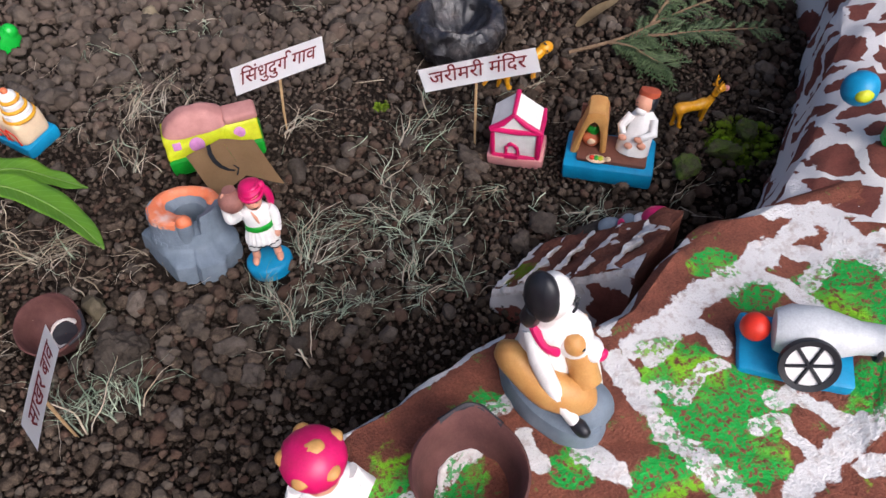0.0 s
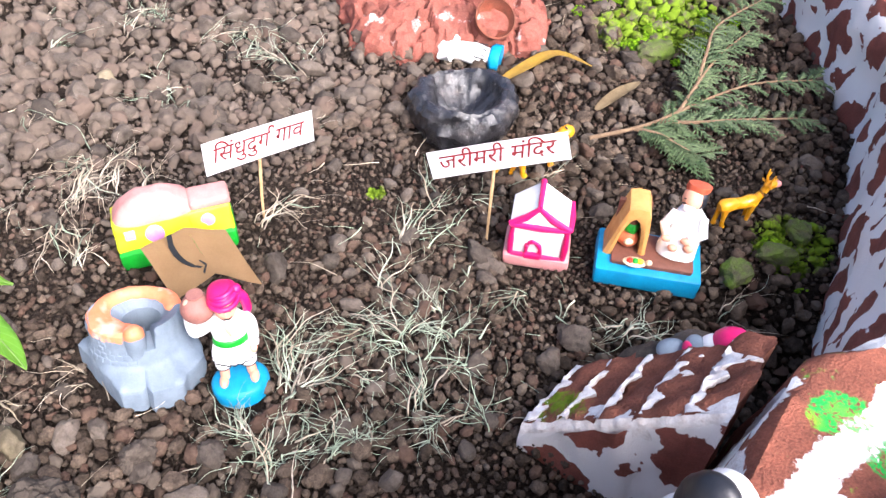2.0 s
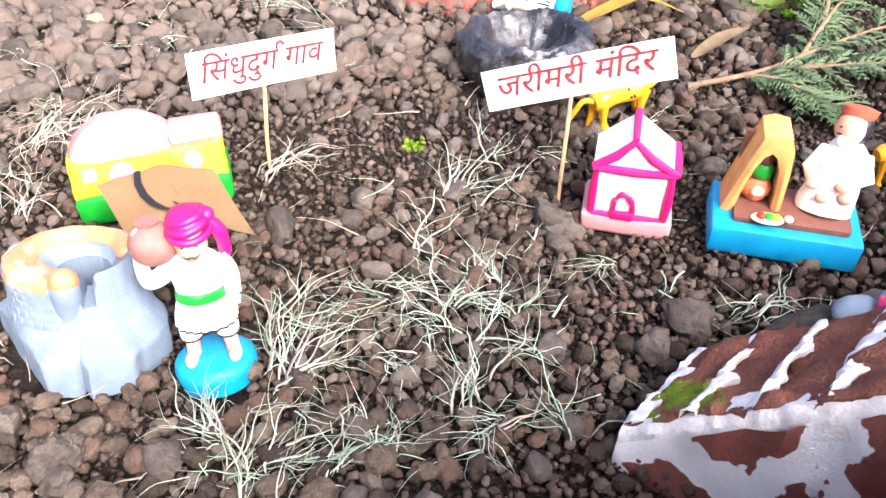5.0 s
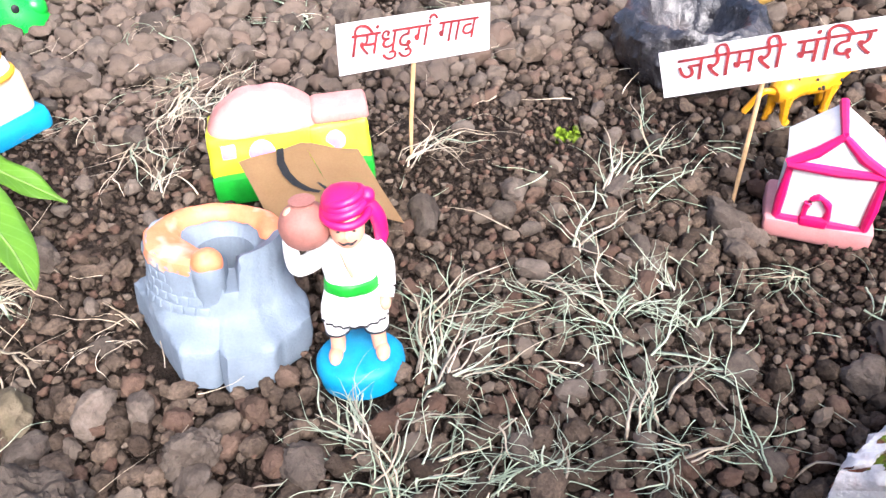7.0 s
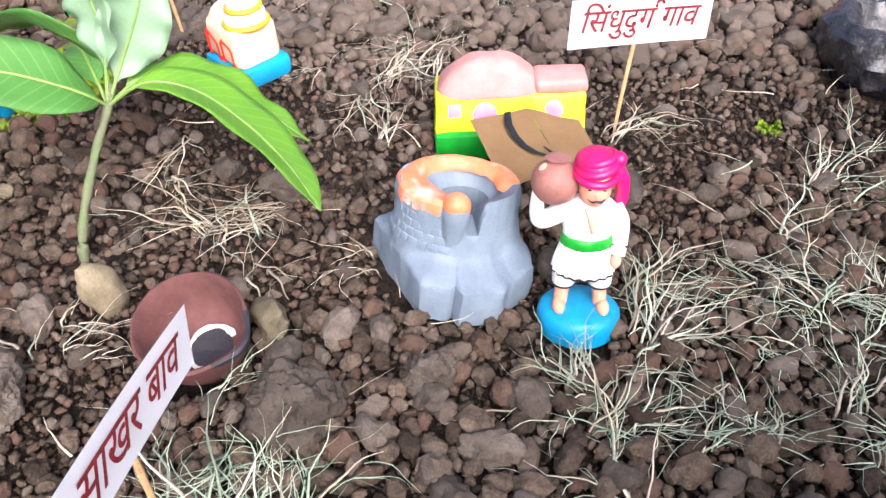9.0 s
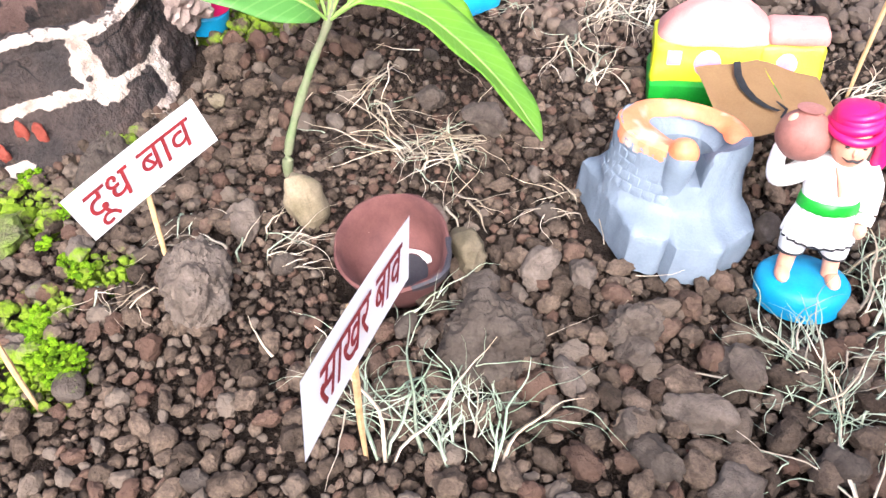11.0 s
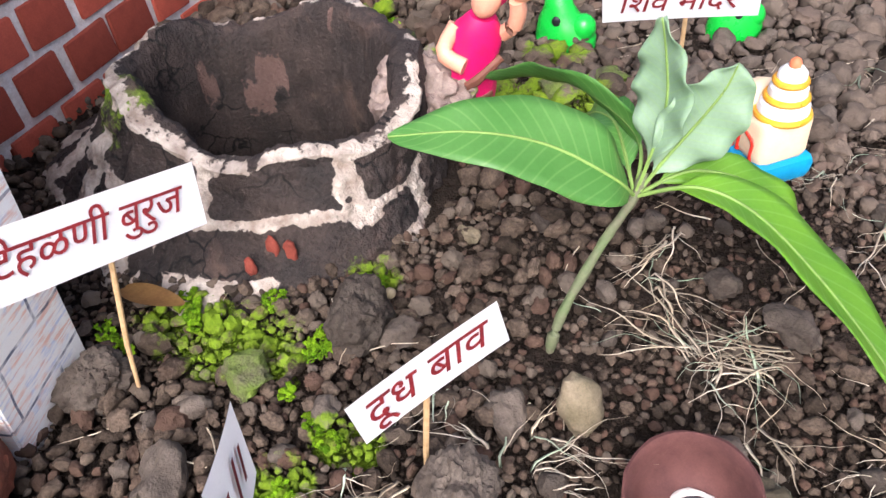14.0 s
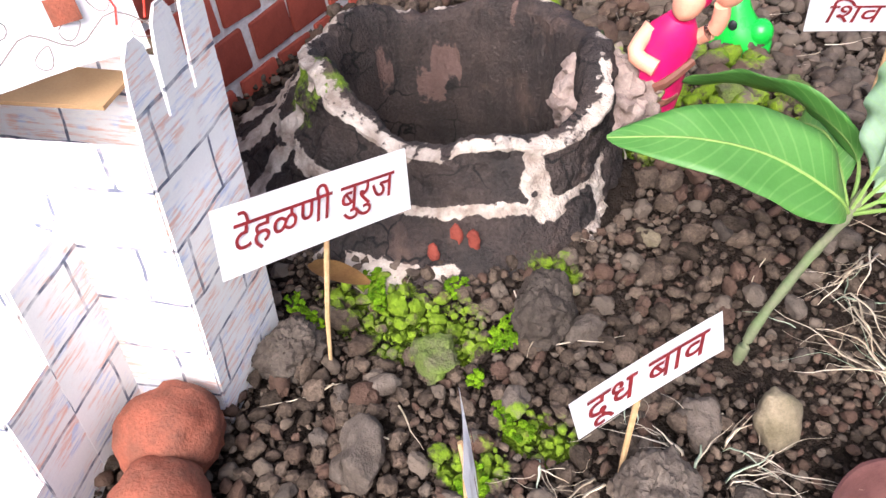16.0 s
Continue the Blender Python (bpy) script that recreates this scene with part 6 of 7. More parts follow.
    for p in ((-0.0095, -0.0135, 0.016), (0.0045, -0.0145, 0.018), (-0.003, -0.0135, 0.010), (0.008, -0.0125, 0.012)):
        add_ball(bm, 0.0034, p, (1.2, 0.7, 0.9), 2, 1)
    add_ball(bm, 0.0086, (0, 0, 0.047), (0.95, 1, 1.1), 3, 1)
    add_ball(bm, 0.0080, (0.0048, 0.0028, 0.0475), (0.75, 1, 1.05), 3, 2)
    add_ball(bm, 0.0050, (-0.001, -0.0055, 0.0405), (1, 0.7, 0.8), 2, 0)
    add_loft(bm, [(0.0525, 0.001, 0.003, 0.0082, 0.0080), (0.0545, 0.001, 0.003, 0.0092, 0.0088), (0.0580, 0.002, 0.003, 0.0088, 0.0084), (0.0590, 0.002, 0.003, 0.005, 0.005)], 20, 3)
    add_ball(bm, 0.001, (-0.0052, -0.0062, 0.0475), (1.6, 0.6, 0.8), 1, 2)
    add_ball(bm, 0.0012, (-0.0052, -0.0064, 0.0440), (1.8, 0.6, 0.6), 1, 2)
    rough_up(bm, 0.0006, 150, 6)
    solo("seated_man_figurine", bm, [WHITE, SKIN, BLACK, CAP_RED], "seated clay figurine in white robe and orange cap", "figurine", m @ pose(0.020, 0.003, 0.0205, -22, 0, -12) @ Matrix.Diagonal((1.06, 1.06, 1.06, 1)))


scene_block()


def four_legged(name, mat, label, m, length=0.04, spots=False, antlers=False, low=False):
    bm = bmesh.new()
    s = length / 0.04
    H = 0.021 if not low else 0.015
    add_tube(bm, bezier([(-0.018, 0, H), (-0.008, 0, H + 0.001), (0.004, 0, H), (0.013, 0, H + 0.002)], 12), [0.0035, 0.0052, 0.0058, 0.0055, 0.005, 0.0047, 0.0047, 0.005, 0.0053, 0.0053, 0.005, 0.0035], 12, 0)
    for x, y, dx in ((-0.014, 0.003, -0.002), (-0.014, -0.003, 0.002), (0.010, 0.003, 0.002), (0.010, -0.003, -0.001)):
        add_tube(bm, [(x, y, H), (x + dx * 0.5, y, H * 0.5), (x + dx, y, 0)], [0.0032, 0.0018, 0.0017], 8, 0)
        add_ball(bm, 0.002, (x + dx + 0.0006, y, 0.001), (1.3, 1, 0.7), 2, 0)
    if antlers:
        add_tube(bm, bezier([(0.012, 0, H), (0.017, 0, H + 0.008), (0.019, 0, H + 0.014)], 8), [0.0045, 0.0038, 0.0034, 0.0031, 0.003, 0.003, 0.003, 0.003], 10, 0)
        add_ball(bm, 0.0040, (0.0215, 0, H + 0.015), (1.5, 0.9, 0.9), 2, 0)
        add_ball(bm, 0.0032, (0.0275, 0, H + 0.0142), (1, 0.9, 0.9), 2, 1)
        for y in (-0.002, 0.002):
            add_tube(bm, [(0.019, y, H + 0.017), (0.018, y * 1.5, H + 0.022), (0.0188, y * 2, H + 0.028)], [0.0012, 0.001, 0.0005], 6, 0)
            add_tube(bm, [(0.018, y * 1.5, H + 0.022), (0.0215, y * 2, H + 0.0245)], [0.0009, 0.0004], 6, 0)
            add_ball(bm, 0.0016, (0.0175, y * 2.4, H + 0.0170), (0.7, 1.4, 0.9), 1, 0)
    else:
        add_tube(bm, [(0.011, 0, H + 0.001), (0.018, 0, H + 0.004)], [0.0042, 0.0036], 10, 0)
        add_ball(bm, 0.0046, (0.021, 0, H + 0.005), (1.2, 1, 0.95), 3, 0)
        add_tube(bm, bezier([(-0.018, 0, H + 0.001), (-0.023, 0.001, H + 0.002), (-0.026, 0.003, H - 0.004), (-0.028, 0.004, H - 0.008)], 9), 0.0014, 7, 0)
    if spots:
        rnd = random.Random(2)
        for k in range(44):
            x, a = rnd.uniform(-0.018, 0.023), rnd.uniform(0.0, 2 * math.pi)
            add_ball(bm, 0.0008, (x, 0.0050 * math.cos(a), H + 0.001 + (0.004 if x > 0.016 else 0) + 0.0050 * math.sin(a)), (1, 1, 1), 1, 1)
    bmesh.ops.scale(bm, vec=(s, s, s), verts=bm.verts)
    solo(name, bm, [mat, BLACK if spots else SALMON], label, "toy animal", m, "toy animals")


four_legged("toy_deer", AMBER, "amber plastic toy deer standing on the soil", pose(0.262, -0.074, 0.001, 0, 0, -4), 0.044, antlers=True)
four_legged("toy_leopard", AMBER, "amber plastic toy leopard with dark spots behind the shrine", pose(0.128, 0.048, -0.002, 0, 0, 12), 0.060, spots=True, low=True)


# ---- mortar stone, fallen figurine, clay rock ----
def mortar_stone():
    bm = bmesh.new()
    prof = [(0.010, -0.01), (0.040, -0.01), (0.049, 0.004), (0.0525, 0.018), (0.051, 0.030), (0.047, 0.037), (0.042, 0.0395), (0.037, 0.0375), (0.031, 0.030), (0.025, 0.021), (0.017, 0.012), (0.009, 0.007), (0.001, 0.005)]
    add_lathe(bm, prof, 56)
    bmesh.ops.subdivide_edges(bm, edges=list(bm.edges), cuts=1, use_grid_fill=True)
    rough_up(bm, 0.006, 24, 3)
    rough_up(bm, 0.0030, 110, 5)
    solo("mortar_stone", bm, GRIND, "hollowed black stone mortar, worn and shiny inside", "mortar", pose(0.088, 0.134, -0.006, -4, 3, 20))


mortar_stone()


def fallen_figurine():
    bm = bmesh.new()
    add_loft(bm, [(-0.004, 0, 0, 0.013, 0.011), (0.003, 0, 0, 0.0135, 0.0115), (0.006, 0, 0, 0.011, 0.010)], 20, 0)
    add_loft(bm, [(0.006, 0, 0, 0.008, 0.007), (0.022, 0, 0, 0.012, 0.009), (0.034, 0, 0, 0.010, 0.008), (0.052, 0, 0, 0.0125, 0.009), (0.058, 0, 0, 0.006, 0.005)], 22, 1)
    for k in range(7):
        add_tube(bm, [(-0.009 + 0.003 * k, -0.0075 + abs(k - 3) * 0.0008, 0.010), (-0.008 + 0.0026 * k, -0.0088 + abs(k - 3) * 0.0010, 0.030)], 0.0005, 5, 4)
    add_tube(bm, [(-0.011, 0, 0.053), (-0.015, -0.004, 0.042), (-0.004, -0.009, 0.038)], [0.004, 0.004, 0.003], 10, 1)
    add_tube(bm, [(0.011, 0, 0.053), (0.015, -0.004, 0.042), (0.004, -0.009, 0.040)], [0.004, 0.004, 0.003], 10, 1)
    add_ball(bm, 0.0085, (0, -0.001, 0.066), (0.9, 1, 1.05), 3, 2)
    add_ball(bm, 0.0105, (0, 0.001, 0.073), (1.05, 1, 0.7), 3, 3)
    rough_up(bm, 0.0006, 150, 6)
    head, foot = Vector((0.082, 0.258, 0.012)), Vector((0.152, 0.206, 0.010))
    d = (head - foot).normalized()
    q = d.to_track_quat("Z", "Y")
    m = Matrix.Translation(foot) @ q.to_matrix().to_4x4() @ pose(0, 0, 0, 0, 0, 165) @ Matrix.Diagonal((1.12, 1.12, 1.12, 1))
    solo("fallen_figurine", bm, [BLUE, WHITE, SKIN, RED, BLACK], "white clay figurine with red cap lying on the soil", "figurine", m)


fallen_figurine()

def whitened(nt, vec, col, bsdf):
    return mixed(nt, col, (0.66, 0.56, 0.52), ramp(nt, noise_of(nt, vec, 36, 5), 0.60, 0.68, 0, 0.85))


ROCK_CLAY = paint("red_clay_rock", (0.2808, 0.0897, 0.0663), (0.1716, 0.0624, 0.04524), 34, 500, 0.85, 0.7, 0.002, spec=0.2, grain=0.25, extra=whitened)


def clay_rock():
    bm = bmesh.new()
    out = resample([(0.020, 0.262, 0), (0.075, 0.238, 0), (0.120, 0.232, 0), (0.205, 0.205, 0), (0.235, 0.262, 0), (0.260, 0.40, 0), (0.10, 0.45, 0), (0.02, 0.38, 0)], 90)
    mid = Vector((0.135, 0.32, 0))
    rings = [[p.lerp(mid, s) + Vector((0, 0, z - 0.01)) for p in out] for s, z in ((0, 0), (0.0, 0.018), (0.03, 0.032), (0.09, 0.040), (0.2, 0.044), (0.4, 0.05), (0.7, 0.055), (0.97, 0.055))]
    add_rings(bm, rings)
    bmesh.ops.subdivide_edges(bm, edges=list(bm.edges), cuts=1, use_grid_fill=True)
    bmesh.ops.subdivide_edges(bm, edges=list(bm.edges), cuts=1, use_grid_fill=True)
    rough_up(bm, 0.008, 30, 3)
    for v in bm.verts:
        d = noise.voronoi(v.co * 26 + noise.noise_vector(v.co * 40) * 0.35)[0]
        v.co.z -= 0.012 * max(0.0, 1 - (d[1] - d[0]) / 0.16)
    rough_up(bm, 0.003, 110, 5)
    solo("clay_rock", bm, ROCK_CLAY, "red-brown clay rock with pinkish white paint", "model rock")
    b = thing("clay_bowl", "small terracotta bowl pressed into the clay rock", "bowl", (0.158, 0.232, 0.040))
    b.matrix_world = pose(0.158, 0.232, 0.040, 42, 0, 6)
    bm = bmesh.new()
    add_lathe(bm, [(0.012, -0.022), (0.019, -0.012), (0.0225, 0.004), (0.0210, 0.0048), (0.0185, -0.006), (0.012, -0.016), (0.001, -0.018)], 40)
    part("bowl", bm, BALL_CLAY, b)


clay_rock()


# ---- on the fort hill ----
def seated_drummer():
    """A big seated figure with black hair, a calf held before it."""
    bm = bmesh.new()
    add_loft(bm, [(-0.01, 0, -0.002, 0.024, 0.044), (0.008, 0, -0.002, 0.0245, 0.045), (0.014, 0, -0.002, 0.0225, 0.042), (0.017, 0, 0.002, 0.012, 0.026)], 36, 0)
    add_ball(bm, 0.019, (0.008, -0.026, 0.012), (1.0, 0.9, 0.75), 3, 0)
    # skirt, trunk and shawl
    add_loft(bm, [(0.012, 0.004, 0.006, 0.022, 0.032), (0.028, 0.006, 0.008, 0.0225, 0.026), (0.044, 0.004, 0.009, 0.020, 0.019), (0.060, 0.001, 0.009, 0.0180, 0.015), (0.076, -0.003, 0.008, 0.0145, 0.012), (0.084, -0.006, 0.007, 0.008, 0.008)], 30, 1)
    add_loft(bm, [(0.014, 0.022, -0.004, 0.010, 0.022), (0.036, 0.021, 0.000, 0.010, 0.017), (0.054, 0.016, 0.004, 0.0085, 0.011), (0.070, 0.008, 0.006, 0.006, 0.007)], 22, 1)
    # calf: rump, belly, chest, neck and head
    add_tube(bm, bezier([(-0.020, 0.024, 0.040), (-0.021, 0.012, 0.046), (-0.014, -0.008, 0.034), (-0.001, -0.022, 0.028), (0.012, -0.026, 0.026)], 14), [0.005, 0.008, 0.0095, 0.0105, 0.011, 0.0115, 0.0120, 0.0125, 0.0125, 0.0125, 0.012, 0.011, 0.009, 0.005], 16, 2)
    add_tube(bm, bezier([(0.008, -0.022, 0.034), (0.010, -0.014, 0.046), (0.009, -0.006, 0.056)], 8), [0.010, 0.0100, 0.0095, 0.009, 0.009, 0.009, 0.0085, 0.007], 14, 2)
    add_ball(bm, 0.0115, (0.010, -0.006, 0.058), (1.05, 1.0, 0.9), 3, 1)
    add_ball(bm, 0.0088, (0.006, -0.0095, 0.0615), (0.85, 0.85, 0.75), 3, 2)
    add_ball(bm, 0.0078, (0.016, -0.014, 0.053), (1.0, 1.2, 0.85), 3, 1)
    add_ball(bm, 0.0042, (0.0185, -0.0215, 0.0525), (1.1, 0.7, 0.85), 2, 3)
    for p in ((0.0065, -0.0165, 0.0625), (0.0150, -0.0130, 0.0620)):
        add_ball(bm, 0.0015, p, (1.2, 0.8, 0.8), 1, 4)
    add_ball(bm, 0.0050, (0.019, 0.000, 0.0615), (1.4, 0.6, 0.8), 2, 2)
    add_ball(bm, 0.0060, (0.004, -0.0300, 0.0290), (1.0, 0.6, 0.8), 2, 5)
    # arms, one reaching down to a black shoe
    add_tube(bm, bezier([(-0.014, 0.008, 0.074), (-0.0165, -0.006, 0.056), (-0.013, -0.020, 0.034), (-0.010, -0.032, 0.022)], 12), [0.0055, 0.0058, 0.006, 0.006, 0.0058, 0.0055, 0.0052, 0.005, 0.0048, 0.0046, 0.0044, 0.004], 12, 1)
    add_tube(bm, bezier([(0.008, 0.006, 0.074), (0.018, -0.002, 0.062), (0.018, -0.010, 0.048)], 10), 0.0056, 12, 1)
    add_ball(bm, 0.0058, (-0.009, -0.036, 0.0195), (0.9, 1.4, 0.8), 2, 4)
    add_tube(bm, bezier([(-0.0146, 0.008, 0.0830), (-0.0150, -0.004, 0.0720), (-0.0080, -0.009, 0.0650)], 9), 0.0026, 8, 3)
    # neck, head and hair
    add_loft(bm, [(0.078, -0.005, 0.007, 0.0095, 0.009), (0.088, -0.007, 0.004, 0.0080, 0.0078), (0.096, -0.008, 0.003, 0.0075, 0.0075)], 18, 1)
    add_ball(bm, 0.0112, (-0.0065, 0.0005, 0.1035), (0.94, 1.0, 1.22), 4, 1)
    add_ball(bm, 0.0120, (-0.0125, 0.0030, 0.1050), (0.74, 0.98, 1.28), 4, 4)
    add_tube(bm, bezier([(-0.0160, 0.004, 0.098), (-0.0165, 0.006, 0.090), (-0.0140, 0.009, 0.084)], 7), 0.0060, 10, 4)
    add_tube(bm, bezier([(-0.0030, -0.0110, 0.0985), (0.0020, -0.0095, 0.0980), (0.0048, -0.005, 0.099)], 6), 0.0012, 6, 4)
    add_ball(bm, 0.0011, (-0.0005, -0.0108, 0.1065), (1.5, 0.7, 0.7), 1, 4)
    rough_up(bm, 0.0008, 90, 3)
    solo("seated_figurine", bm, [GREY_BLUE, WHITE, OCHRE, MAGENTA, BLACK, SKIN], "white clay figurine with black hair and ochre animal, grey base", "figurine", pose(-0.022, -0.364, 0.158, 0, 0, 20) @ Matrix.Diagonal((0.84, 0.86, 1.09, 1)))


seated_drummer()


def cannon():
    c = thing("toy_cannon", "grey clay cannon with spoked wheel on a sky blue base", "toy cannon", (0.122, -0.388, 0.152), turn=-32)
    bm = bmesh.new()
    add_box(bm, (0.064, 0.040, 0.016), (0, 0, 0.006), 0.003)
    rough_up(bm, 0.001, 80)
    part("base", bm, BLUE, c, "sky blue base")
    GREYP = paint("silver_grey_paint", (0.66, 0.68, 0.69), (0.46, 0.48, 0.50), 60, 800, 0.4, 0.3, 0.0006, spec=0.5, grain=0.1)
    bm = bmesh.new()
    prof = [(0.001, -0.022), (0.012, -0.020), (0.0155, -0.012), (0.0155, 0.004), (0.012, 0.016), (0.0095, 0.024), (0.0085, 0.040), (0.0100, 0.043), (0.0100, 0.050), (0.0060, 0.050), (0.005, 0.044)]
    add_lathe(bm, prof, 30)
    bmesh.ops.transform(bm, matrix=pose(0.004, 0.002, 0.030, 0, 82, 0), verts=bm.verts)
    barrel = part("barrel", bm, GREYP, c, "silver-grey barrel")
    for k, (x, m) in enumerate(((0.034, BLACK), (0.042, RED), (0.047, WHITE))):
        bm = bmesh.new()
        add_lathe(bm, [(0.0101 - 0.0004 * k, -0.0015), (0.0108 - 0.0004 * k, 0.0), (0.0101 - 0.0004 * k, 0.0015)], 26)
        bmesh.ops.transform(bm, matrix=pose(x + 0.004, 0.002, 0.035 - 0.004, 0, 82, 0), verts=bm.verts)
        part("barrel_band", bm, m, barrel, "painted band")
    bm = bmesh.new()
    add_ball(bm, 0.0085, (-0.026, 0.002, 0.026), (1, 1, 1), 3)
    part("powder_ball", bm, RED, c, "red ball at the breech")
    bm = bmesh.new()
    hub = pose(0.002, -0.0185, 0.029, 58, 0, 0)
    add_lathe(bm, [(0.0125, -0.0015), (0.0160, -0.0022), (0.0165, 0.0), (0.0160, 0.0022), (0.0125, 0.0015)], 36)
    bmesh.ops.transform(bm, matrix=hub, verts=bm.verts)
    wheel = part("wheel", bm, BLACK, c, "black wheel rim")
    for k in range(6):
        bm = bmesh.new()
        a = math.pi * k / 3 + 0.2
        add_tube(bm, [(0, 0, 0.001), (0.0130 * math.cos(a), 0.0130 * math.sin(a), 0.001)], 0.0011, 6)
        bmesh.ops.transform(bm, matrix=hub, verts=bm.verts)
        part("spoke", bm, BLACK, wheel)
    bm = bmesh.new()
    add_lathe(bm, [(0.0005, -0.0012), (0.0127, -0.0010), (0.0127, 0.0004), (0.0005, 0.0004)], 30)
    bmesh.ops.transform(bm, matrix=hub, verts=bm.verts)
    part("wheel_disc", bm, WHITE, wheel, "white wheel disc")


cannon()


def turbaned_figurine():
    bm = bmesh.new()
    add_loft(bm, [(0.0, 0, 0, 0.020, 0.018), (0.020, 0, 0, 0.020, 0.015), (0.040, 0, 0, 0.019, 0.013), (0.050, 0, 0, 0.009, 0.008)], 24, 0)
    add_ball(bm, 0.0125, (0, -0.002, 0.060), (0.95, 1, 1.05), 3, 1)
    add_ball(bm, 0.0185, (0, 0.001, 0.074), (1, 1, 0.82), 3, 2)
    for a in (0.4, 1.7, 2.9, 4.1, 5.3):
        add_ball(bm, 0.006, (0.0145 * math.cos(a), 0.001 + 0.0145 * math.sin(a), 0.079), (0.9, 0.9, 0.6), 2, 3)
    add_ball(bm, 0.006, (0.002, 0.001, 0.0865), (1.2, 0.9, 0.5), 2, 3)
    for s in (-1, 1):
        add_tube(bm, [(s * 0.016, 0, 0.044), (s * 0.023, -0.004, 0.030), (s * 0.015, -0.012, 0.024)], [0.005, 0.005, 0.004], 10, 0)
    rough_up(bm, 0.0006, 120, 8)
    solo("turbaned_figurine", bm, [WHITE, SKIN, MAGENTA, OCHRE], "white clay figurine with magenta and yellow turban on the fort hill", "figurine", pose(-0.1535, -0.385, 0.158) @ Matrix.Diagonal((0.88, 0.88, 0.88, 1)))


turbaned_figurine()


def tumbled_figurine():
    bm = bmesh.new()
    add_ball(bm, 0.015, (0.020, 0, 0.003), (1.2, 0.95, 0.95), 3, 0)
    add_ball(bm, 0.012, (0.004, 0, 0.0), (0.9, 0.9, 0.8), 3, 1)
    add_ball(bm, 0.011, (-0.010, 0, 0.0), (0.9, 0.9, 0.8), 3, 2)
    add_ball(bm, 0.0105, (-0.030, 0, -0.004), (1.3, 1, 0.8), 3, 2)
    add_ball(bm, 0.0065, (-0.017, -0.004, 0.003), (0.8, 1, 1), 2, 0)
    add_tube(bm, [(-0.005, -0.011, -0.004), (0.010, -0.012, -0.002), (0.022, -0.010, 0.002)], [0.004, 0.004, 0.003], 9, 1)
    rough_up(bm, 0.0007, 120, 2)
    solo("tumbled_figurine", bm, [MAGENTA, WHITE, GREY_BLUE], "magenta, white and grey clay figurine fallen behind the steps", "figurine", pose(0.121, -0.219, 0.078, 0, -14, -28) @ Matrix.Diagonal((0.74, 0.8, 0.8, 1)))
    for x, y, z in ((0.105, -0.205, 0.03), (0.130, -0.212, 0.036)):
        bm = bmesh.new()
        add_ball(bm, 0.030, (0, 0, 0), (1, 0.8, 1), 3)
        rough_up(bm, 0.008, 40, x * 30)
        solo("stone", bm, STONE, "rough brown stone wedged behind the clay steps", "stone", pose(x, y, z), "stones behind the steps")


tumbled_figurine()


# ---- beside the clay tower ----
def pink_lady():
    bm = bmesh.new()
    add_loft(bm, [(-0.004, 0, 0, 0.016, 0.014), (0.006, 0, 0, 0.0165, 0.0145), (0.010, 0, 0, 0.013, 0.011)], 22, 0)
    add_loft(bm, [(0.008, 0, 0, 0.0175, 0.014), (0.030, 0, 0, 0.0160, 0.0125), (0.046, 0, 0, 0.0125, 0.010), (0.060, 0, 0, 0.013, 0.010), (0.068, 0, 0, 0.007, 0.006)], 22, 1)
    add_ball(bm, 0.0085, (0, -0.001, 0.077), (0.9, 1, 1.1), 3, 2)
    add_ball(bm, 0.0095, (0.002, 0.003, 0.080), (0.95, 0.9, 1.0), 3, 1)
    add_tube(bm, bezier([(-0.012, 0, 0.060), (-0.016, -0.006, 0.048), (-0.004, -0.012, 0.046)], 8), 0.0042, 10, 2)
    add_tube(bm, bezier([(0.012, 0, 0.060), (0.017, -0.004, 0.070), (0.014, -0.006, 0.082)], 8), 0.0042, 10, 2)
    add_ball(bm, 0.0085, (0.015, -0.004, 0.090), (0.9, 0.9, 1.2), 3, 2)
    add_tube(bm, bezier([(-0.014, -0.004, 0.030), (0.0, -0.0125, 0.036), (0.014, -0.004, 0.050)], 9), 0.0026, 8, 3)
    add_tube(bm, bezier([(-0.012, -0.006, 0.022), (0.002, -0.0125, 0.026), (0.013, -0.005, 0.030)], 9), 0.0026, 8, 3)
    rough_up(bm, 0.0006, 120, 8)
    solo("pink_sari_figurine", bm, [BLUE, MAGENTA, SKIN, BROWN], "clay figurine in magenta sari on a blue base", "figurine", pose(-0.552, 0.100, 0.020, 8, 13, 20) @ Matrix.Diagonal((1.15, 1.15, 1.30, 1)))


pink_lady()


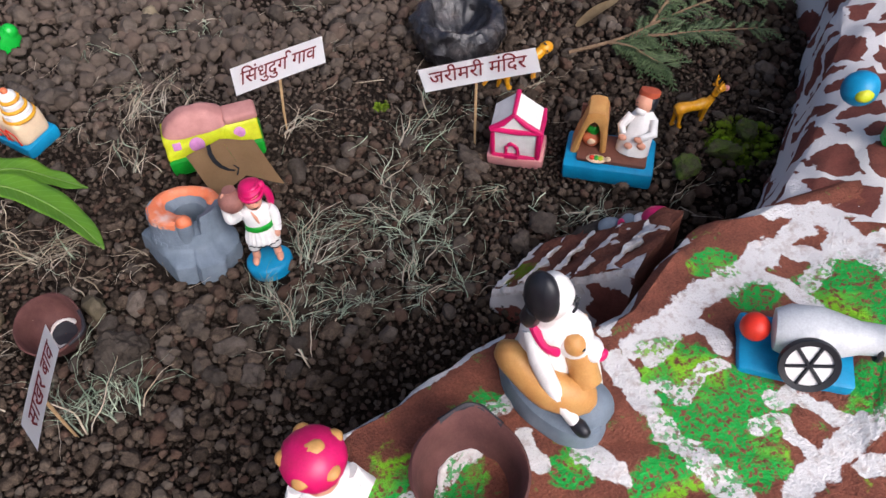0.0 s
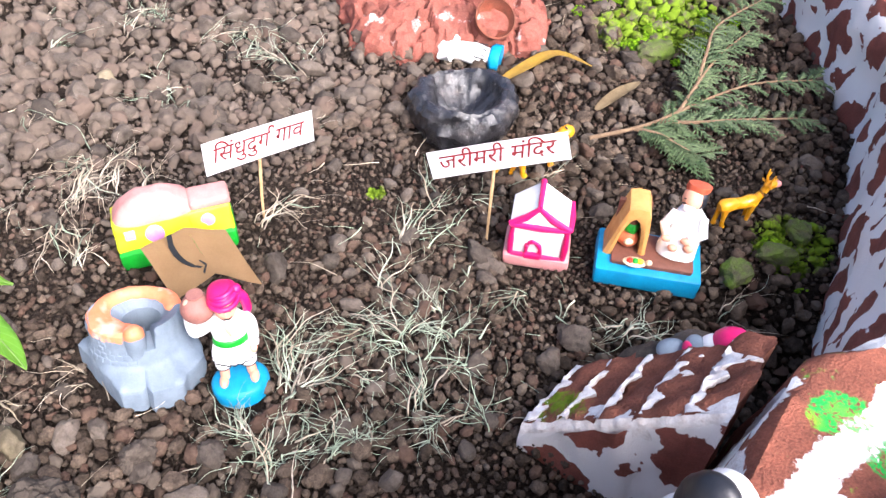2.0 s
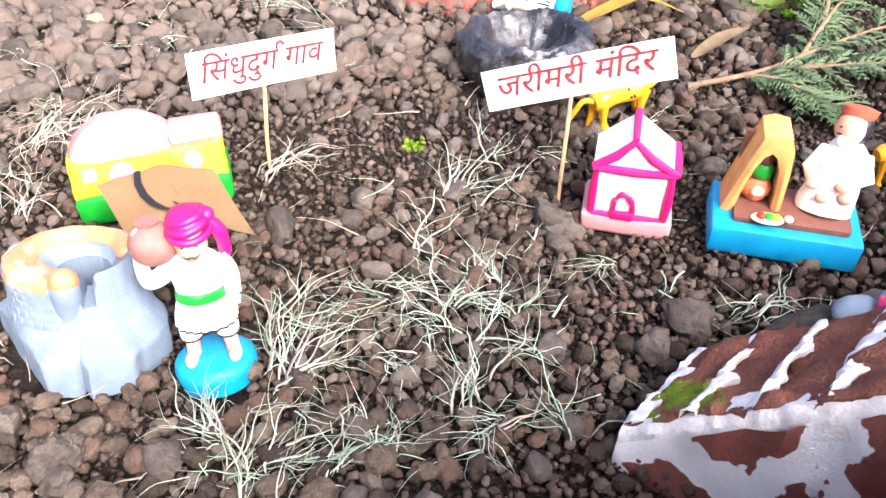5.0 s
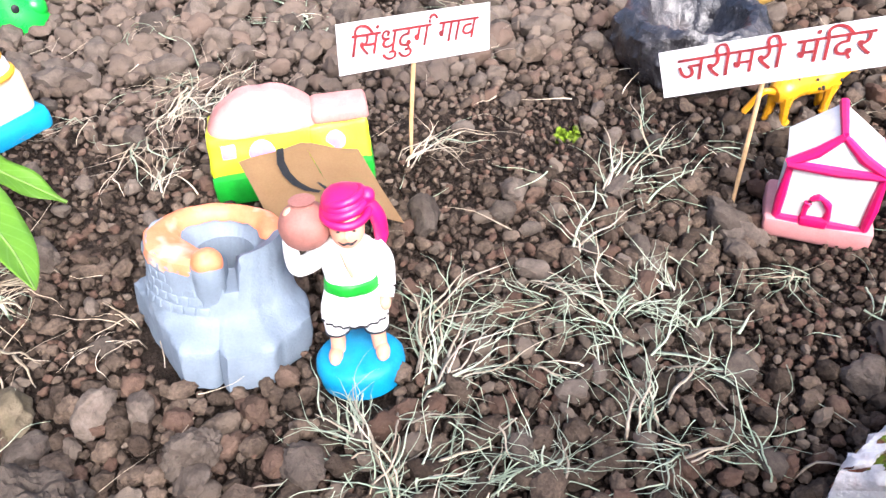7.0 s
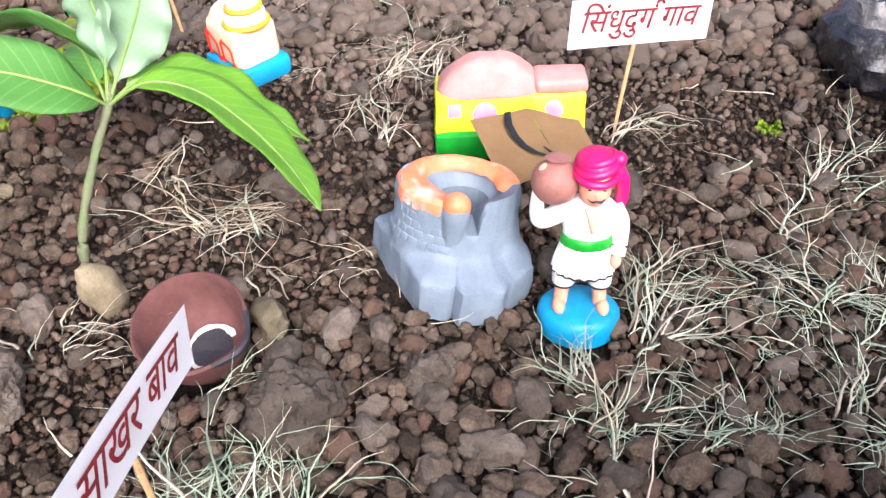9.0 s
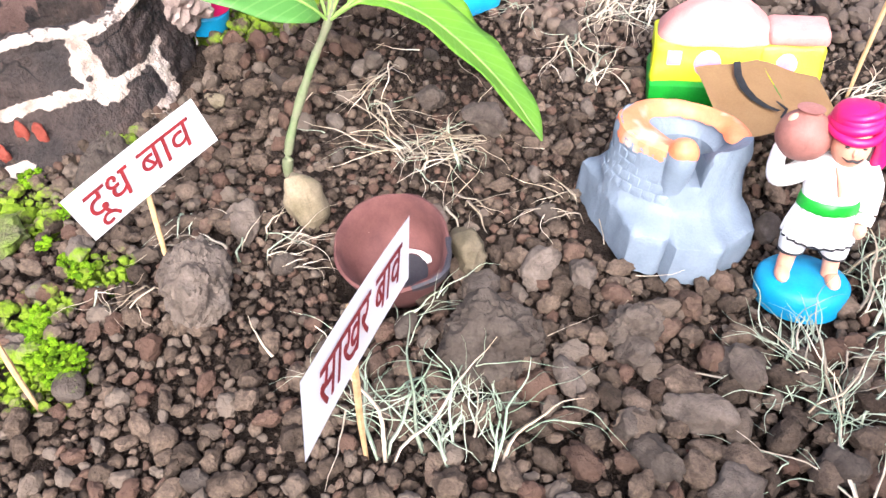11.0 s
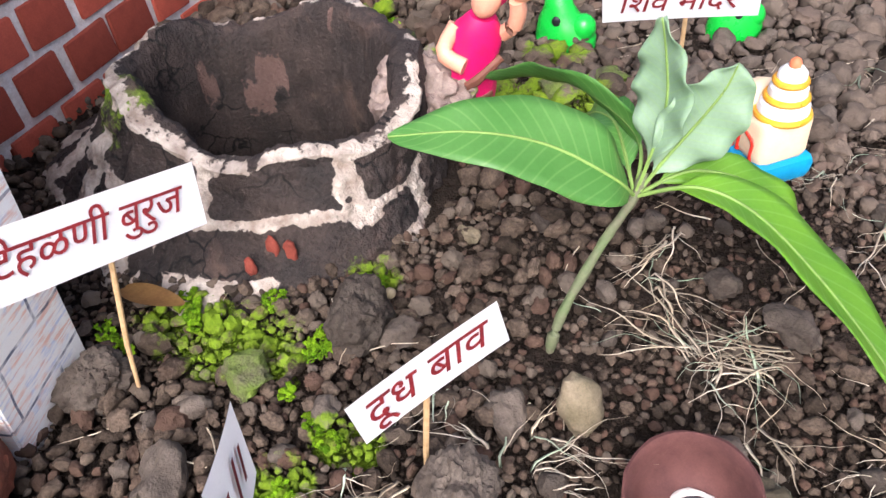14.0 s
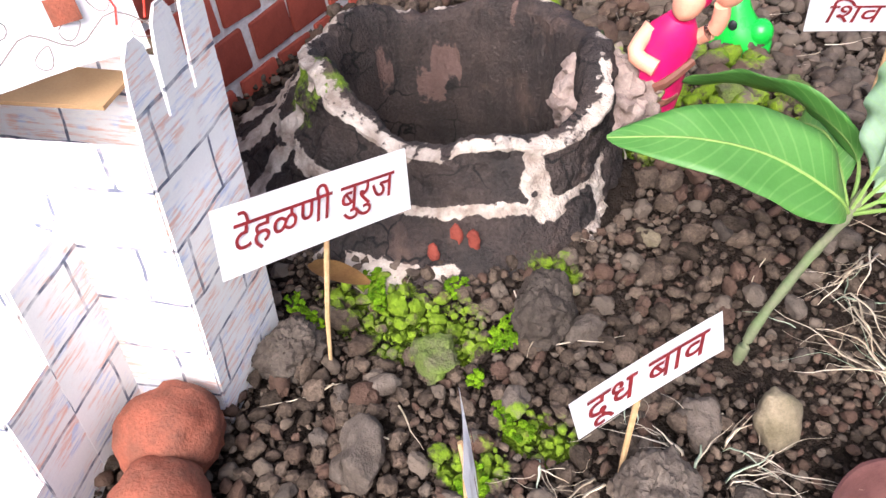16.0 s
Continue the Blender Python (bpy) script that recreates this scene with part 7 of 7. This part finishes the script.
def green_toys():
    for k, (x, y, s) in enumerate(((-0.524, 0.250, 1.0), (-0.405, 0.300, 0.9))):
        bm = bmesh.new()
        add_loft(bm, [(-0.004, 0, 0, 0.024, 0.018), (0.004, 0, 0, 0.024, 0.018), (0.016, -0.004, 0, 0.018, 0.014), (0.026, -0.006, 0, 0.012, 0.010), (0.036, -0.008, 0, 0.009, 0.008), (0.042, -0.008, 0, 0.003, 0.003)], 24, 0)
        add_ball(bm, 0.010, (0.014, -0.002, 0.012), (1, 1, 1.1), 3, 0)
        add_ball(bm, 0.0035, (-0.004, -0.014, 0.020), (1, 0.5, 1.2), 2, 1)
        bmesh.ops.scale(bm, vec=(s, s, s), verts=bm.verts)
        solo("green_toy", bm, [BRIGHT_GREEN, BLACK], "bright green plastic toy with a black spot on the soil", "toy", pose(x, y, gz(x, y) + 0.002, 0, 0, 30 * k), "green toys")
    bm = bmesh.new()
    add_ball(bm, 0.013, (0, 0, 0), (1, 1, 1), 3, 0)
    add_ball(bm, 0.007, (-0.0036, -0.0083, 0.0024), (1, 0.8, 0.8), 3, 1)
    rough_up(bm, 0.0007, 90, 1)
    solo("painted_ball", bm, [BLUE, YELLOW], "sky blue clay ball with a lime patch on the rampart", "ball", pose(0.272, -0.228, 0.178))
    bm = bmesh.new()
    add_loft(bm, [(-0.02, 0, 0, 0.014, 0.012), (0.0, 0, 0, 0.014, 0.012), (0.012, 0.002, 0, 0.010, 0.009), (0.020, 0.003, 0, 0.011, 0.010), (0.028, 0.003, 0, 0.004, 0.004)], 20, 0)
    for q in ((0.012, 0.004, 0.012), (-0.012, 0.002, 0.010), (0.002, -0.012, 0.006)):
        add_ball(bm, 0.007, q, (1, 1, 0.8), 2, 0)
    rough_up(bm, 0.001, 90, 3)
    solo("green_toy", bm, [BRIGHT_GREEN], "bright green plastic toy on the rampart", "toy", pose(0.292, -0.262, 0.172), "green toys")


green_toys()


# ---- loose stones ----
STONES = [(-0.152, 0.236, 0.011), (-0.288, 0.262, 0.010), (-0.015, 0.272, 0.009), (-0.070, 0.013, 0.0085), (-0.125, 0.004, 0.0115), (-0.004, -0.137, 0.009),
          (-0.201, -0.151, 0.0115), (-0.290, -0.107, 0.0100), (-0.269, -0.110, 0.0085), (0.036, -0.060, 0.0075), (0.160, -0.024, 0.009), (0.370, -0.039, 0.012),
          (0.289, 0.147, 0.011), (0.050, -0.152, 0.011), (-0.218, -0.177, 0.0115), (-0.235, -0.200, 0.0095), (-0.206, -0.209, 0.0105), (-0.174, -0.211, 0.0085), (-0.316, -0.122, 0.009), (-0.081, -0.004, 0.008), (-0.340, 0.170, 0.012),
          (-0.366, 0.014, 0.0092), (-0.027, 0.165, 0.010), (-0.569, -0.187, 0.014), (-0.510, -0.072, 0.0095), (-0.332, -0.003, 0.012), (-0.292, 0.098, 0.009), (-0.437, 0.101, 0.013),
          (-0.521, -0.129, 0.008), (0.045, -0.048, 0.009), (0.040, -0.033, 0.011), (0.077, -0.141, 0.0135), (-0.245, -0.150, 0.009), (-0.245, -0.187, 0.0085), (-0.165, -0.189, 0.0085), (-0.441, -0.099, 0.011)]
CLODS = [(-0.306, -0.158, 0.021), (-0.638, -0.153, 0.017), (-0.445, -0.149, 0.020), (-0.533, -0.071, 0.019), (-0.245, -0.138, 0.012)]
PALE = [(-0.238, 0.285, 0.014), (-0.4125, -0.084, 0.0115), (-0.326, -0.099, 0.012), (-0.507, 0.013, 0.0065)]
MOSSY = [(-0.570, -0.122, 0.013), (0.231, -0.127, 0.014), (0.273, -0.120, 0.014), (0.323, 0.169, 0.017), (0.310, -0.105, 0.012), (-0.505, 0.165, 0.012), (-0.47, 0.19, 0.010)]


def lump(name, x, y, r, mat, label, rnd, rough, group, tall=0.8, sub=4, wide=(1.0, 1.35), cut=(0.62, 0.9), grit=0.0, uneven=0.28):
    bm = bmesh.new()
    bmesh.ops.create_icosphere(bm, subdivisions=sub, radius=1)
    off = Vector((x * 91, y * 77, r * 500))
    sx, sy = rnd.uniform(*wide), rnd.uniform(0.75, 0.95)
    cuts = [(Vector((rnd.gauss(0, 1), rnd.gauss(0, 1), rnd.gauss(0, 1))).normalized(), rnd.uniform(*cut)) for _ in range(8)]
    for v in bm.verts:
        n = noise.fractal(v.co * 1.0 + off, 0.8, 2.1, 3) * uneven + noise.fractal(v.co * 4 + off, 0.7, 2.1, 3) * rough + noise.fractal(v.co * 13 + off, 0.6, 2.1, 3) * grit
        f = 1 + n
        for nn, dd in cuts:
            over = v.co.dot(nn) - dd
            if over > 0:
                v.co -= nn * over * 0.85
        v.co = Vector((v.co.x * f * sx, v.co.y * f * sy, v.co.z * f * tall)) * r
    solo(name, bm, mat, label, "stone", pose(x, y, gz(x, y) + r * tall * 0.45, rnd.uniform(-15, 15), rnd.uniform(-15, 15), rnd.uniform(0, 360)), group)


def stones():
    rnd = random.Random(12)
    for x, y, r in STONES:
        lump("stone", x, y, r, STONE, "rounded brown stone half sunk in the soil", rnd, 0.06, "loose stones")
    for x, y, r in CLODS:
        lump("soil_clod", x, y, r, STONE, "large rough soil clod", rnd, 0.09, "large clods", 0.95, 5, (0.95, 1.12), (0.88, 1.0), 0.055)
    for x, y, r in PALE:
        lump("pale_stone", x, y, r, PALE_STONE, "smooth pale tan stone on the soil", rnd, 0.03, "pale stones", *((1.60, 4, (0.80, 0.86), (0.92, 1.0), 0.03, 0.17) if r == 0.0115 else (0.8, 4)))
    for x, y, r in MOSSY:
        lump("mossy_stone", x, y, r, MOSS_STONE, "dark stone grown over with green moss", rnd, 0.12, "mossy stones")
    for k in range(330):
        x, y = rnd.uniform(-0.95, 0.45), rnd.uniform(-0.24, 0.42)
        if k > 280:
            x, y = rnd.uniform(-0.42, 0.0), rnd.uniform(0.17, 0.42)
        if (x + 0.655) ** 2 / 0.03 + (y - 0.04) ** 2 / 0.018 < 1 or (x < -0.63 and y < -0.13) or (x > 0.0 and y < -0.12):
            continue
        if any(((x - cx) / (rx + 0.012)) ** 2 + ((y - cy) / (ry + 0.012)) ** 2 < 1 for cx, cy, rx, ry in KEEP_CLEAR):
            continue
        lump("stone", x, y, rnd.uniform(0.0045, 0.0085) * (1.55 if y > 0.16 else 1.0), STONE, "rounded brown stone half sunk in the soil", rnd, 0.08, "loose stones", sub=3)
    bm = bmesh.new()
    add_ball(bm, 0.0032, (0, 0, 0), (1, 1, 0.9), 3)
    solo("white_pebble", bm, PALE_STONE, "small white round pebble by the mossy clod", "pebble", pose(-0.524, -0.054, 0.022))


stones()


# ---- grass, straw, moss ----
# each clump: foot x, y and where its tips lie x, y
CLUMPS = [(-0.140, -0.118, -0.139, -0.072), (-0.140, -0.118, -0.098, -0.084), (-0.048, -0.093, -0.046, -0.045), (-0.048, -0.095, -0.007, -0.081), (-0.053, -0.047, 0.003, 0.007), (-0.012, -0.110, 0.005, -0.084),
          (-0.043, -0.125, -0.008, -0.107), (-0.051, -0.156, -0.056, -0.129), (-0.046, -0.180, -0.014, -0.183), (-0.047, -0.176, -0.071, -0.182), (0.061, -0.088, 0.036, -0.089), (0.062, -0.083, 0.060, -0.110)]
CLUMPS += [(-0.170, -0.146, -0.185, -0.139), (-0.157, -0.165, -0.130, -0.182), (-0.164, -0.135, -0.147, -0.162), (-0.011, -0.190, 0.009, -0.148), (-0.103, -0.175, -0.092, -0.153), (-0.143, -0.079, -0.089, -0.070),
           (-0.078, -0.064, -0.060, -0.104), (-0.135, -0.123, -0.102, -0.072), (-0.046, -0.111, -0.055, -0.081), (-0.056, -0.161, -0.046, -0.132), (-0.092, -0.124, -0.076, -0.142), (-0.072, -0.079, -0.106, -0.087)]
CLUMPS += [(-0.113, -0.150, -0.137, -0.165), (-0.071, -0.126, -0.089, -0.107), (-0.179, -0.144, -0.180, -0.119), (-0.172, -0.165, -0.146, -0.162), (-0.012, -0.085, -0.023, -0.068), (0.122, -0.142, 0.104, -0.149),
           (0.120, -0.146, 0.159, -0.149), (-0.357, -0.152, -0.333, -0.145), (-0.337, -0.184, -0.320, -0.205), (-0.331, -0.178, -0.350, -0.200), (-0.091, 0.298, -0.06, 0.30), (-0.289, 0.416, -0.26, 0.43)]
CLUMPS += [(-0.336, -0.215, -0.345, -0.154), (-0.311, -0.212, -0.323, -0.172), (-0.293, -0.214, -0.279, -0.165), (-0.321, -0.210, -0.341, -0.160), (-0.163, -0.169, -0.183, -0.132), (-0.157, -0.203, -0.186, -0.157), (-0.133, -0.179, -0.098, -0.167)]
# dry straw, the same way
STRAWS = [(-0.252, 0.170, -0.353, 0.192), (-0.261, 0.163, -0.277, 0.055), (-0.291, 0.101, -0.283, 0.022), (-0.276, 0.120, -0.244, 0.168), (-0.349, 0.101, -0.367, 0.117), (-0.325, -0.022, -0.384, -0.047),
          (-0.397, 0.041, -0.400, -0.005), (-0.339, -0.039, -0.377, -0.022), (-0.357, -0.024, -0.327, -0.036), (-0.368, -0.031, -0.427, -0.034), (-0.362, -0.049, -0.333, -0.039), (-0.400, 0.010, -0.352, -0.015)]
STRAWS += [(-0.337, -0.068, -0.315, -0.085), (-0.127, 0.055, -0.082, 0.075), (-0.110, 0.074, -0.084, 0.046), (-0.426, -0.102, -0.402, -0.098), (-0.481, -0.094, -0.467, -0.111), (-0.500, -0.150, -0.487, -0.160),
           (-0.471, -0.144, -0.481, -0.153), (-0.437, -0.119, -0.459, -0.109), (-0.418, -0.123, -0.397, -0.111), (-0.320, 0.123, -0.345, 0.094), (-0.276, -0.059, -0.300, -0.049), (0.209, -0.151, 0.240, -0.155)]

CLUMPS += [(-0.140, 0.342, -0.085, 0.335), (-0.063, 0.285, -0.112, 0.295), (-0.287, 0.345, -0.241, 0.364), (-0.085, 0.359, -0.059, 0.309), (-0.164, 0.276, -0.218, 0.246), (-0.047, 0.249, -0.079, 0.303), (-0.209, 0.398, -0.155, 0.387), (-0.019, -0.002, 0.025, 0.046), (0.028, 0.023, 0.014, 0.072), (-0.177, 0.266, -0.217, 0.302), (-0.214, 0.365, -0.162, 0.382)]
STRAWS += [(-0.316, 0.259, -0.258, 0.232), (0.122, 0.029, 0.170, 0.037), (-0.062, 0.167, -0.032, 0.194), (-0.258, 0.175, -0.303, 0.166), (-0.274, 0.152, -0.235, 0.120), (-0.279, 0.039, -0.272, 0.085), (-0.251, 0.134, -0.215, 0.199), (-0.225, 0.122, -0.199, 0.145)]


def strands(name, spots, mat, label, per, length, seed, flat, radius, width=0.0007):
    """Thin bent blades, three-sided, from the tufts."""
    rng = random.Random(seed)
    V, F = [], []
    for cx, cy in spots:
        lean0, fan = rng.uniform(0, 6.28), rng.uniform(0.8, 3.1)
        for k in range(per):
            a = lean0 + rng.uniform(-fan, fan)
            x, y = cx + rng.gauss(0, radius), cy + rng.gauss(0, radius)
            z = gz(x, y) + 0.001
            L = length * rng.uniform(0.4, 1.25)
            up = rng.uniform(0.05, 0.9) * flat
            d = Vector((math.cos(a), math.sin(a), up)).normalized()
            bend = Vector((rng.gauss(0, 0.38), rng.gauss(0, 0.38), -0.75 * up - 0.1))
            p = Vector((x, y, z))
            w = width * (0.55 + 1.3 * rng.random() ** 2)
            base = len(V)
            S, kink = 7, rng.randrange(2, 7)
            for s in range(S + 1):
                t = s / S
                r = w * (1 - 0.85 * t)
                side = d.cross(Vector((0, 0, 1))).normalized()
                g = gz(p.x, p.y) + 0.0025 + r
                if p.z < g:
                    p.z = g
                V += [p + side * r, p - side * r, p + Vector((0, 0, r * 0.8))]
                if s:
                    b0, b1 = base + 3 * (s - 1), base + 3 * s
                    for i in range(3):
                        j = (i + 1) % 3
                        F.append((b0 + i, b0 + j, b1 + j, b1 + i))
                p = p + d * (L / S)
                d = (d + bend * (0.9 / S) + Vector((rng.gauss(0, 0.11), rng.gauss(0, 0.11), rng.gauss(0, 0.09))) * (1.9 if s == kink else 1.0)).normalized()
    me = bpy.data.meshes.new(name)
    me.from_pydata([tuple(v) for v in V], [], F)
    me.materials.append(mat)
    for p in me.polygons:
        p.use_smooth = True
    tagged(new(name, me), label, "grass", kind="stuff")


def grass_clumps(spots, seed, dry, lots):
    """Clumps of wavy stems that lean one way and carry thin curling blades at their joints."""
    rng = random.Random(seed)

    def blade(lot, p, d, L, w, droop, curl):
        V, F = lot
        base, S, path = len(V), 10, []
        turn = Vector((rng.gauss(0, curl), rng.gauss(0, curl), -droop))
        wave, ph = rng.uniform(0.10, 0.30), rng.uniform(0, 6.28)
        for s in range(S + 1):
            r = w * (1.0 - 0.85 * (s / S) ** 1.6)
            p.z = max(p.z, gz(p.x, p.y) + 0.0035 + r) if s else p.z - 0.004
            side = d.cross(Vector((0, 0, 1)))
            side = side.normalized() if side.length > 1e-4 else Vector((1, 0, 0))
            V += [p + side * r, p - side * r, p + d.cross(side).normalized() * r * 0.7]
            path.append((p.copy(), d.copy()))
            if s:
                b0, b1 = base + 3 * (s - 1), base + 3 * s
                for i in range(3):
                    F.append((b0 + i, b0 + (i + 1) % 3, b1 + (i + 1) % 3, b1 + i))
            p = p + d * (L / S)
            d = (d + turn / S + side * wave * math.sin(ph + s * 1.1) + Vector((rng.gauss(0, 0.09), rng.gauss(0, 0.09), rng.gauss(0, 0.07))) * (3.0 if rng.random() < 0.12 else 0.8)).normalized()
        return path

    for bx, by, tx, ty in spots:
        a0, reach = math.atan2(ty - by, tx - bx), max(0.022, min(0.060, math.hypot(tx - bx, ty - by)))
        for k in range((1 + int(reach / 0.012)) if dry else rng.randint(1, 2) + int(reach / 0.018)):
            a = a0 + rng.gauss(0, 0.42)
            x, y = bx + rng.gauss(0, 0.0042), by + rng.gauss(0, 0.0042)
            up = rng.uniform(0.05, 0.35) if dry else rng.uniform(0.15, 0.75)
            stem = blade(lots[1] if rng.random() < (0.85 if dry else 0.55) else lots[0], Vector((x, y, gz(x, y) + 0.002)), Vector((math.cos(a), math.sin(a), up)).normalized(), reach * rng.uniform(0.65, 1.15), rng.uniform(0.00045, 0.0009), 0.6, 0.40)
            for j in range(rng.randint(2, 3) if dry else rng.randint(3, 7)):
                q, d = rng.choice(stem[1:9])
                b = rng.choice((-1, 1)) * rng.uniform(0.2, 0.9)
                d2 = Vector((d.x * math.cos(b) - d.y * math.sin(b), d.x * math.sin(b) + d.y * math.cos(b), abs(d.z) * 0.5 + rng.uniform(0.0, 0.5))).normalized()
                blade(lots[1] if dry and rng.random() < 0.8 else lots[0], q.copy(), d2, rng.uniform(0.012, 0.042), rng.uniform(0.00016, 0.00038), rng.uniform(0.2, 1.1), 0.8)


def grass():
    lots = ([], []), ([], [])
    grass_clumps(CLUMPS, 4, False, lots)
    grass_clumps(STRAWS, 6, True, lots)
    for name, (V, F), mat, label in (("dry_grass", lots[0], GRASS, "tufts of dry pale green grass on the soil"), ("dead_grass", lots[1], STRAW, "dead straw-coloured stems among the grass tufts")):
        me = bpy.data.meshes.new(name)
        me.from_pydata([tuple(v) for v in V], [], F)
        me.materials.append(mat)
        for p in me.polygons:
            p.use_smooth = True
        tagged(new(name, me), label, "grass", kind="stuff")


grass()
_r = random.Random(31)
strands("stray_roots", [(_r.uniform(-0.75, 0.35), _r.uniform(-0.2, 0.4)) for _ in range(150)], STRAW, "single dry rootlets scattered on the soil", 1, 0.036, 9, 0.3, 0.01, 0.0004)
strands("stray_grass", [(_r.uniform(-0.16, 0.12), _r.uniform(-0.20, 0.05)) for _ in range(30)], GRASS, "loose dry grass blades on the soil", 2, 0.030, 10, 0.4, 0.01, 0.0005)


def moss():
    """Low velvety mats that spread over lumps and gaps."""
    rnd = random.Random(17)
    shapes = pebble_shapes(12, 1, 77, 0.9, (0.34, 0.50), (0.7, 0.95))
    spots, sizes = [], []
    for cx, cy, rx, ry in MOSS:
        thin = 0.22 if cy > -0.05 and -0.6 < cx < 0.05 else 0.0
        for _ in range(int(330000 * rx * ry * 3.1)):
            a, q = rnd.uniform(0, 6.28), math.sqrt(rnd.random())
            x, y = cx + rx * q * math.cos(a) * 0.95, cy + ry * q * math.sin(a) * 0.95
            if noise.noise((x * 34, y * 34, 4)) > 0.15 + 0.28 * q + thin:
                spots.append((x, y))
                sizes.append(rnd.uniform(0.0009, 0.0022))
    scatter("moss", shapes, spots, sizes, "bright green velvety moss on damp soil", "moss", MOSS_MAT, 8, -1.3, True)


moss()


# ---- conifer twig and fallen leaves ----
THUJA = paint("conifer_green", (0.0432, 0.0756, 0.02736), (0.1008, 0.1368, 0.0612), 60, 700, 0.6, 0.2, 0.0005, "island", spec=0.3, grain=0.2)
TWIG = paint("twig_bark", (0.216, 0.144, 0.0864), (0.144, 0.0936, 0.0576), 90, 700, 0.85, 0.4, 0.0008, spec=0.2, grain=0.2)
YELLOW_LEAF = paint("yellow_leaf", (0.4836, 0.312, 0.0468), (0.3744, 0.234, 0.0546), 90, 700, 0.7, 0.3, 0.0008, spec=0.3, grain=0.15)
TAN_LEAF = paint("tan_leaf", (0.312, 0.234, 0.1326), (0.2184, 0.156, 0.0858), 90, 700, 0.75, 0.3, 0.0008, spec=0.25, grain=0.15)
DRY_LEAF = paint("dry_leaf", (0.3276, 0.1872, 0.0624), (0.234, 0.1248, 0.0468), 60, 700, 0.8, 0.3, 0.0008, spec=0.25, grain=0.15)


def conifer_twig():
    t = thing("conifer_twig", "cut green conifer twig with feathery sprays lying on the soil", "twig", (0.19, 0.082, 0.0))
    o = Vector((0.19, 0.082, 0.0))
    rnd = random.Random(6)
    limbs = [[(0.190, 0.062, 0.006), (0.250, 0.056, 0.012), (0.310, 0.062, 0.020), (0.370, 0.064, 0.026), (0.430, 0.050, 0.026)],
             [(0.285, 0.060, 0.016), (0.320, 0.085, 0.026), (0.360, 0.112, 0.030), (0.410, 0.135, 0.034)],
             [(0.310, 0.075, 0.020), (0.345, 0.115, 0.034), (0.380, 0.150, 0.038), (0.450, 0.175, 0.040)],
             [(0.260, 0.056, 0.012), (0.290, 0.038, 0.018), (0.330, 0.026, 0.020), (0.385, 0.010, 0.020)],
             [(0.235, 0.056, 0.010), (0.250, 0.038, 0.014), (0.262, 0.018, 0.012), (0.275, 0.004, 0.008)]]
    for k, pts in enumerate(limbs):
        path = bezier([Vector(p) - o for p in pts], 26)
        bm = bmesh.new()
        add_tube(bm, path, [0.0022 * (1 - 0.7 * i / 25) for i in range(26)], 8)
        part("twig", bm, TWIG, t, "brown woody twig")
        for i in range(8 if k == 0 else 2, 26):
            for s in (-1, 1):
                if rnd.random() < 0.18:
                    continue
                p = path[i]
                d = (path[min(i + 1, 25)] - path[i - 1]).normalized()
                side = (d.cross(Vector((0, 0, 1))).normalized() * s + d * 0.9 + Vector((0, 0, rnd.uniform(-0.1, 0.5)))).normalized()
                L = rnd.uniform(0.016, 0.032)
                bm = bmesh.new()
                q = [p + side * L * j / 6 + Vector((0, 0, -0.25 * L * (j / 6) ** 2)) for j in range(7)]
                add_tube(bm, q, [0.0009, 0.0009, 0.0008, 0.0008, 0.0007, 0.0006, 0.0003], 5)
                for j in range(1, 7):
                    for w in (-1, 1):
                        l2 = L * 0.42 * (1 - 0.09 * j) * rnd.uniform(0.6, 1.1)
                        e = (side.cross(Vector((0, 0, 1))).normalized() * w * 0.8 + side + Vector((0, 0, rnd.uniform(-0.3, 0.3)))).normalized()
                        add_tube(bm, [q[j], q[j] + e * l2 * 0.5, q[j] + e * l2 + Vector((0, 0, -0.001))], [0.0008, 0.0009, 0.0003], 4)
                part("spray", bm, THUJA, t)


conifer_twig()


def fallen_leaf(pts, width, label, mat, up=(0.2, 0.1, 1)):
    o = Vector(pts[0])
    sp = bezier([Vector(p) - o for p in pts], 17)
    bm = bmesh.new()
    rows = []
    for i, p in enumerate(sp):
        d = (sp[min(i + 1, 16)] - sp[max(i - 1, 0)]).normalized()
        side = d.cross(Vector(up)).normalized()
        w = width * (math.sin(math.pi * min(0.97, 0.06 + i / 17)) ** 0.7)
        rows.append([p - side * w + Vector((0, 0, 0.25 * w)), p, p + side * w + Vector((0, 0, 0.3 * w))])
    add_rings(bm, rows, 0, False, False)
    bmesh.ops.solidify(bm, geom=list(bm.faces), thickness=0.0005)
    solo("fallen_leaf", bm, mat, label, "leaf", pose(*o), "fallen leaves")


fallen_leaf([(0.135, 0.164, 0.010), (0.167, 0.172, 0.016), (0.210, 0.182, 0.018), (0.240, 0.158, 0.012)], 0.0075, "narrow yellow dry leaf on the soil", YELLOW_LEAF)
fallen_leaf([(0.215, 0.098, 0.006), (0.245, 0.108, 0.012), (0.275, 0.118, 0.012)], 0.007, "curled tan dry leaf on the soil", TAN_LEAF)
fallen_leaf([(-0.668, -0.098, 0.016), (-0.650, -0.100, 0.018), (-0.628, -0.096, 0.016)], 0.008, "brown dry leaf beside the clay tower", DRY_LEAF)
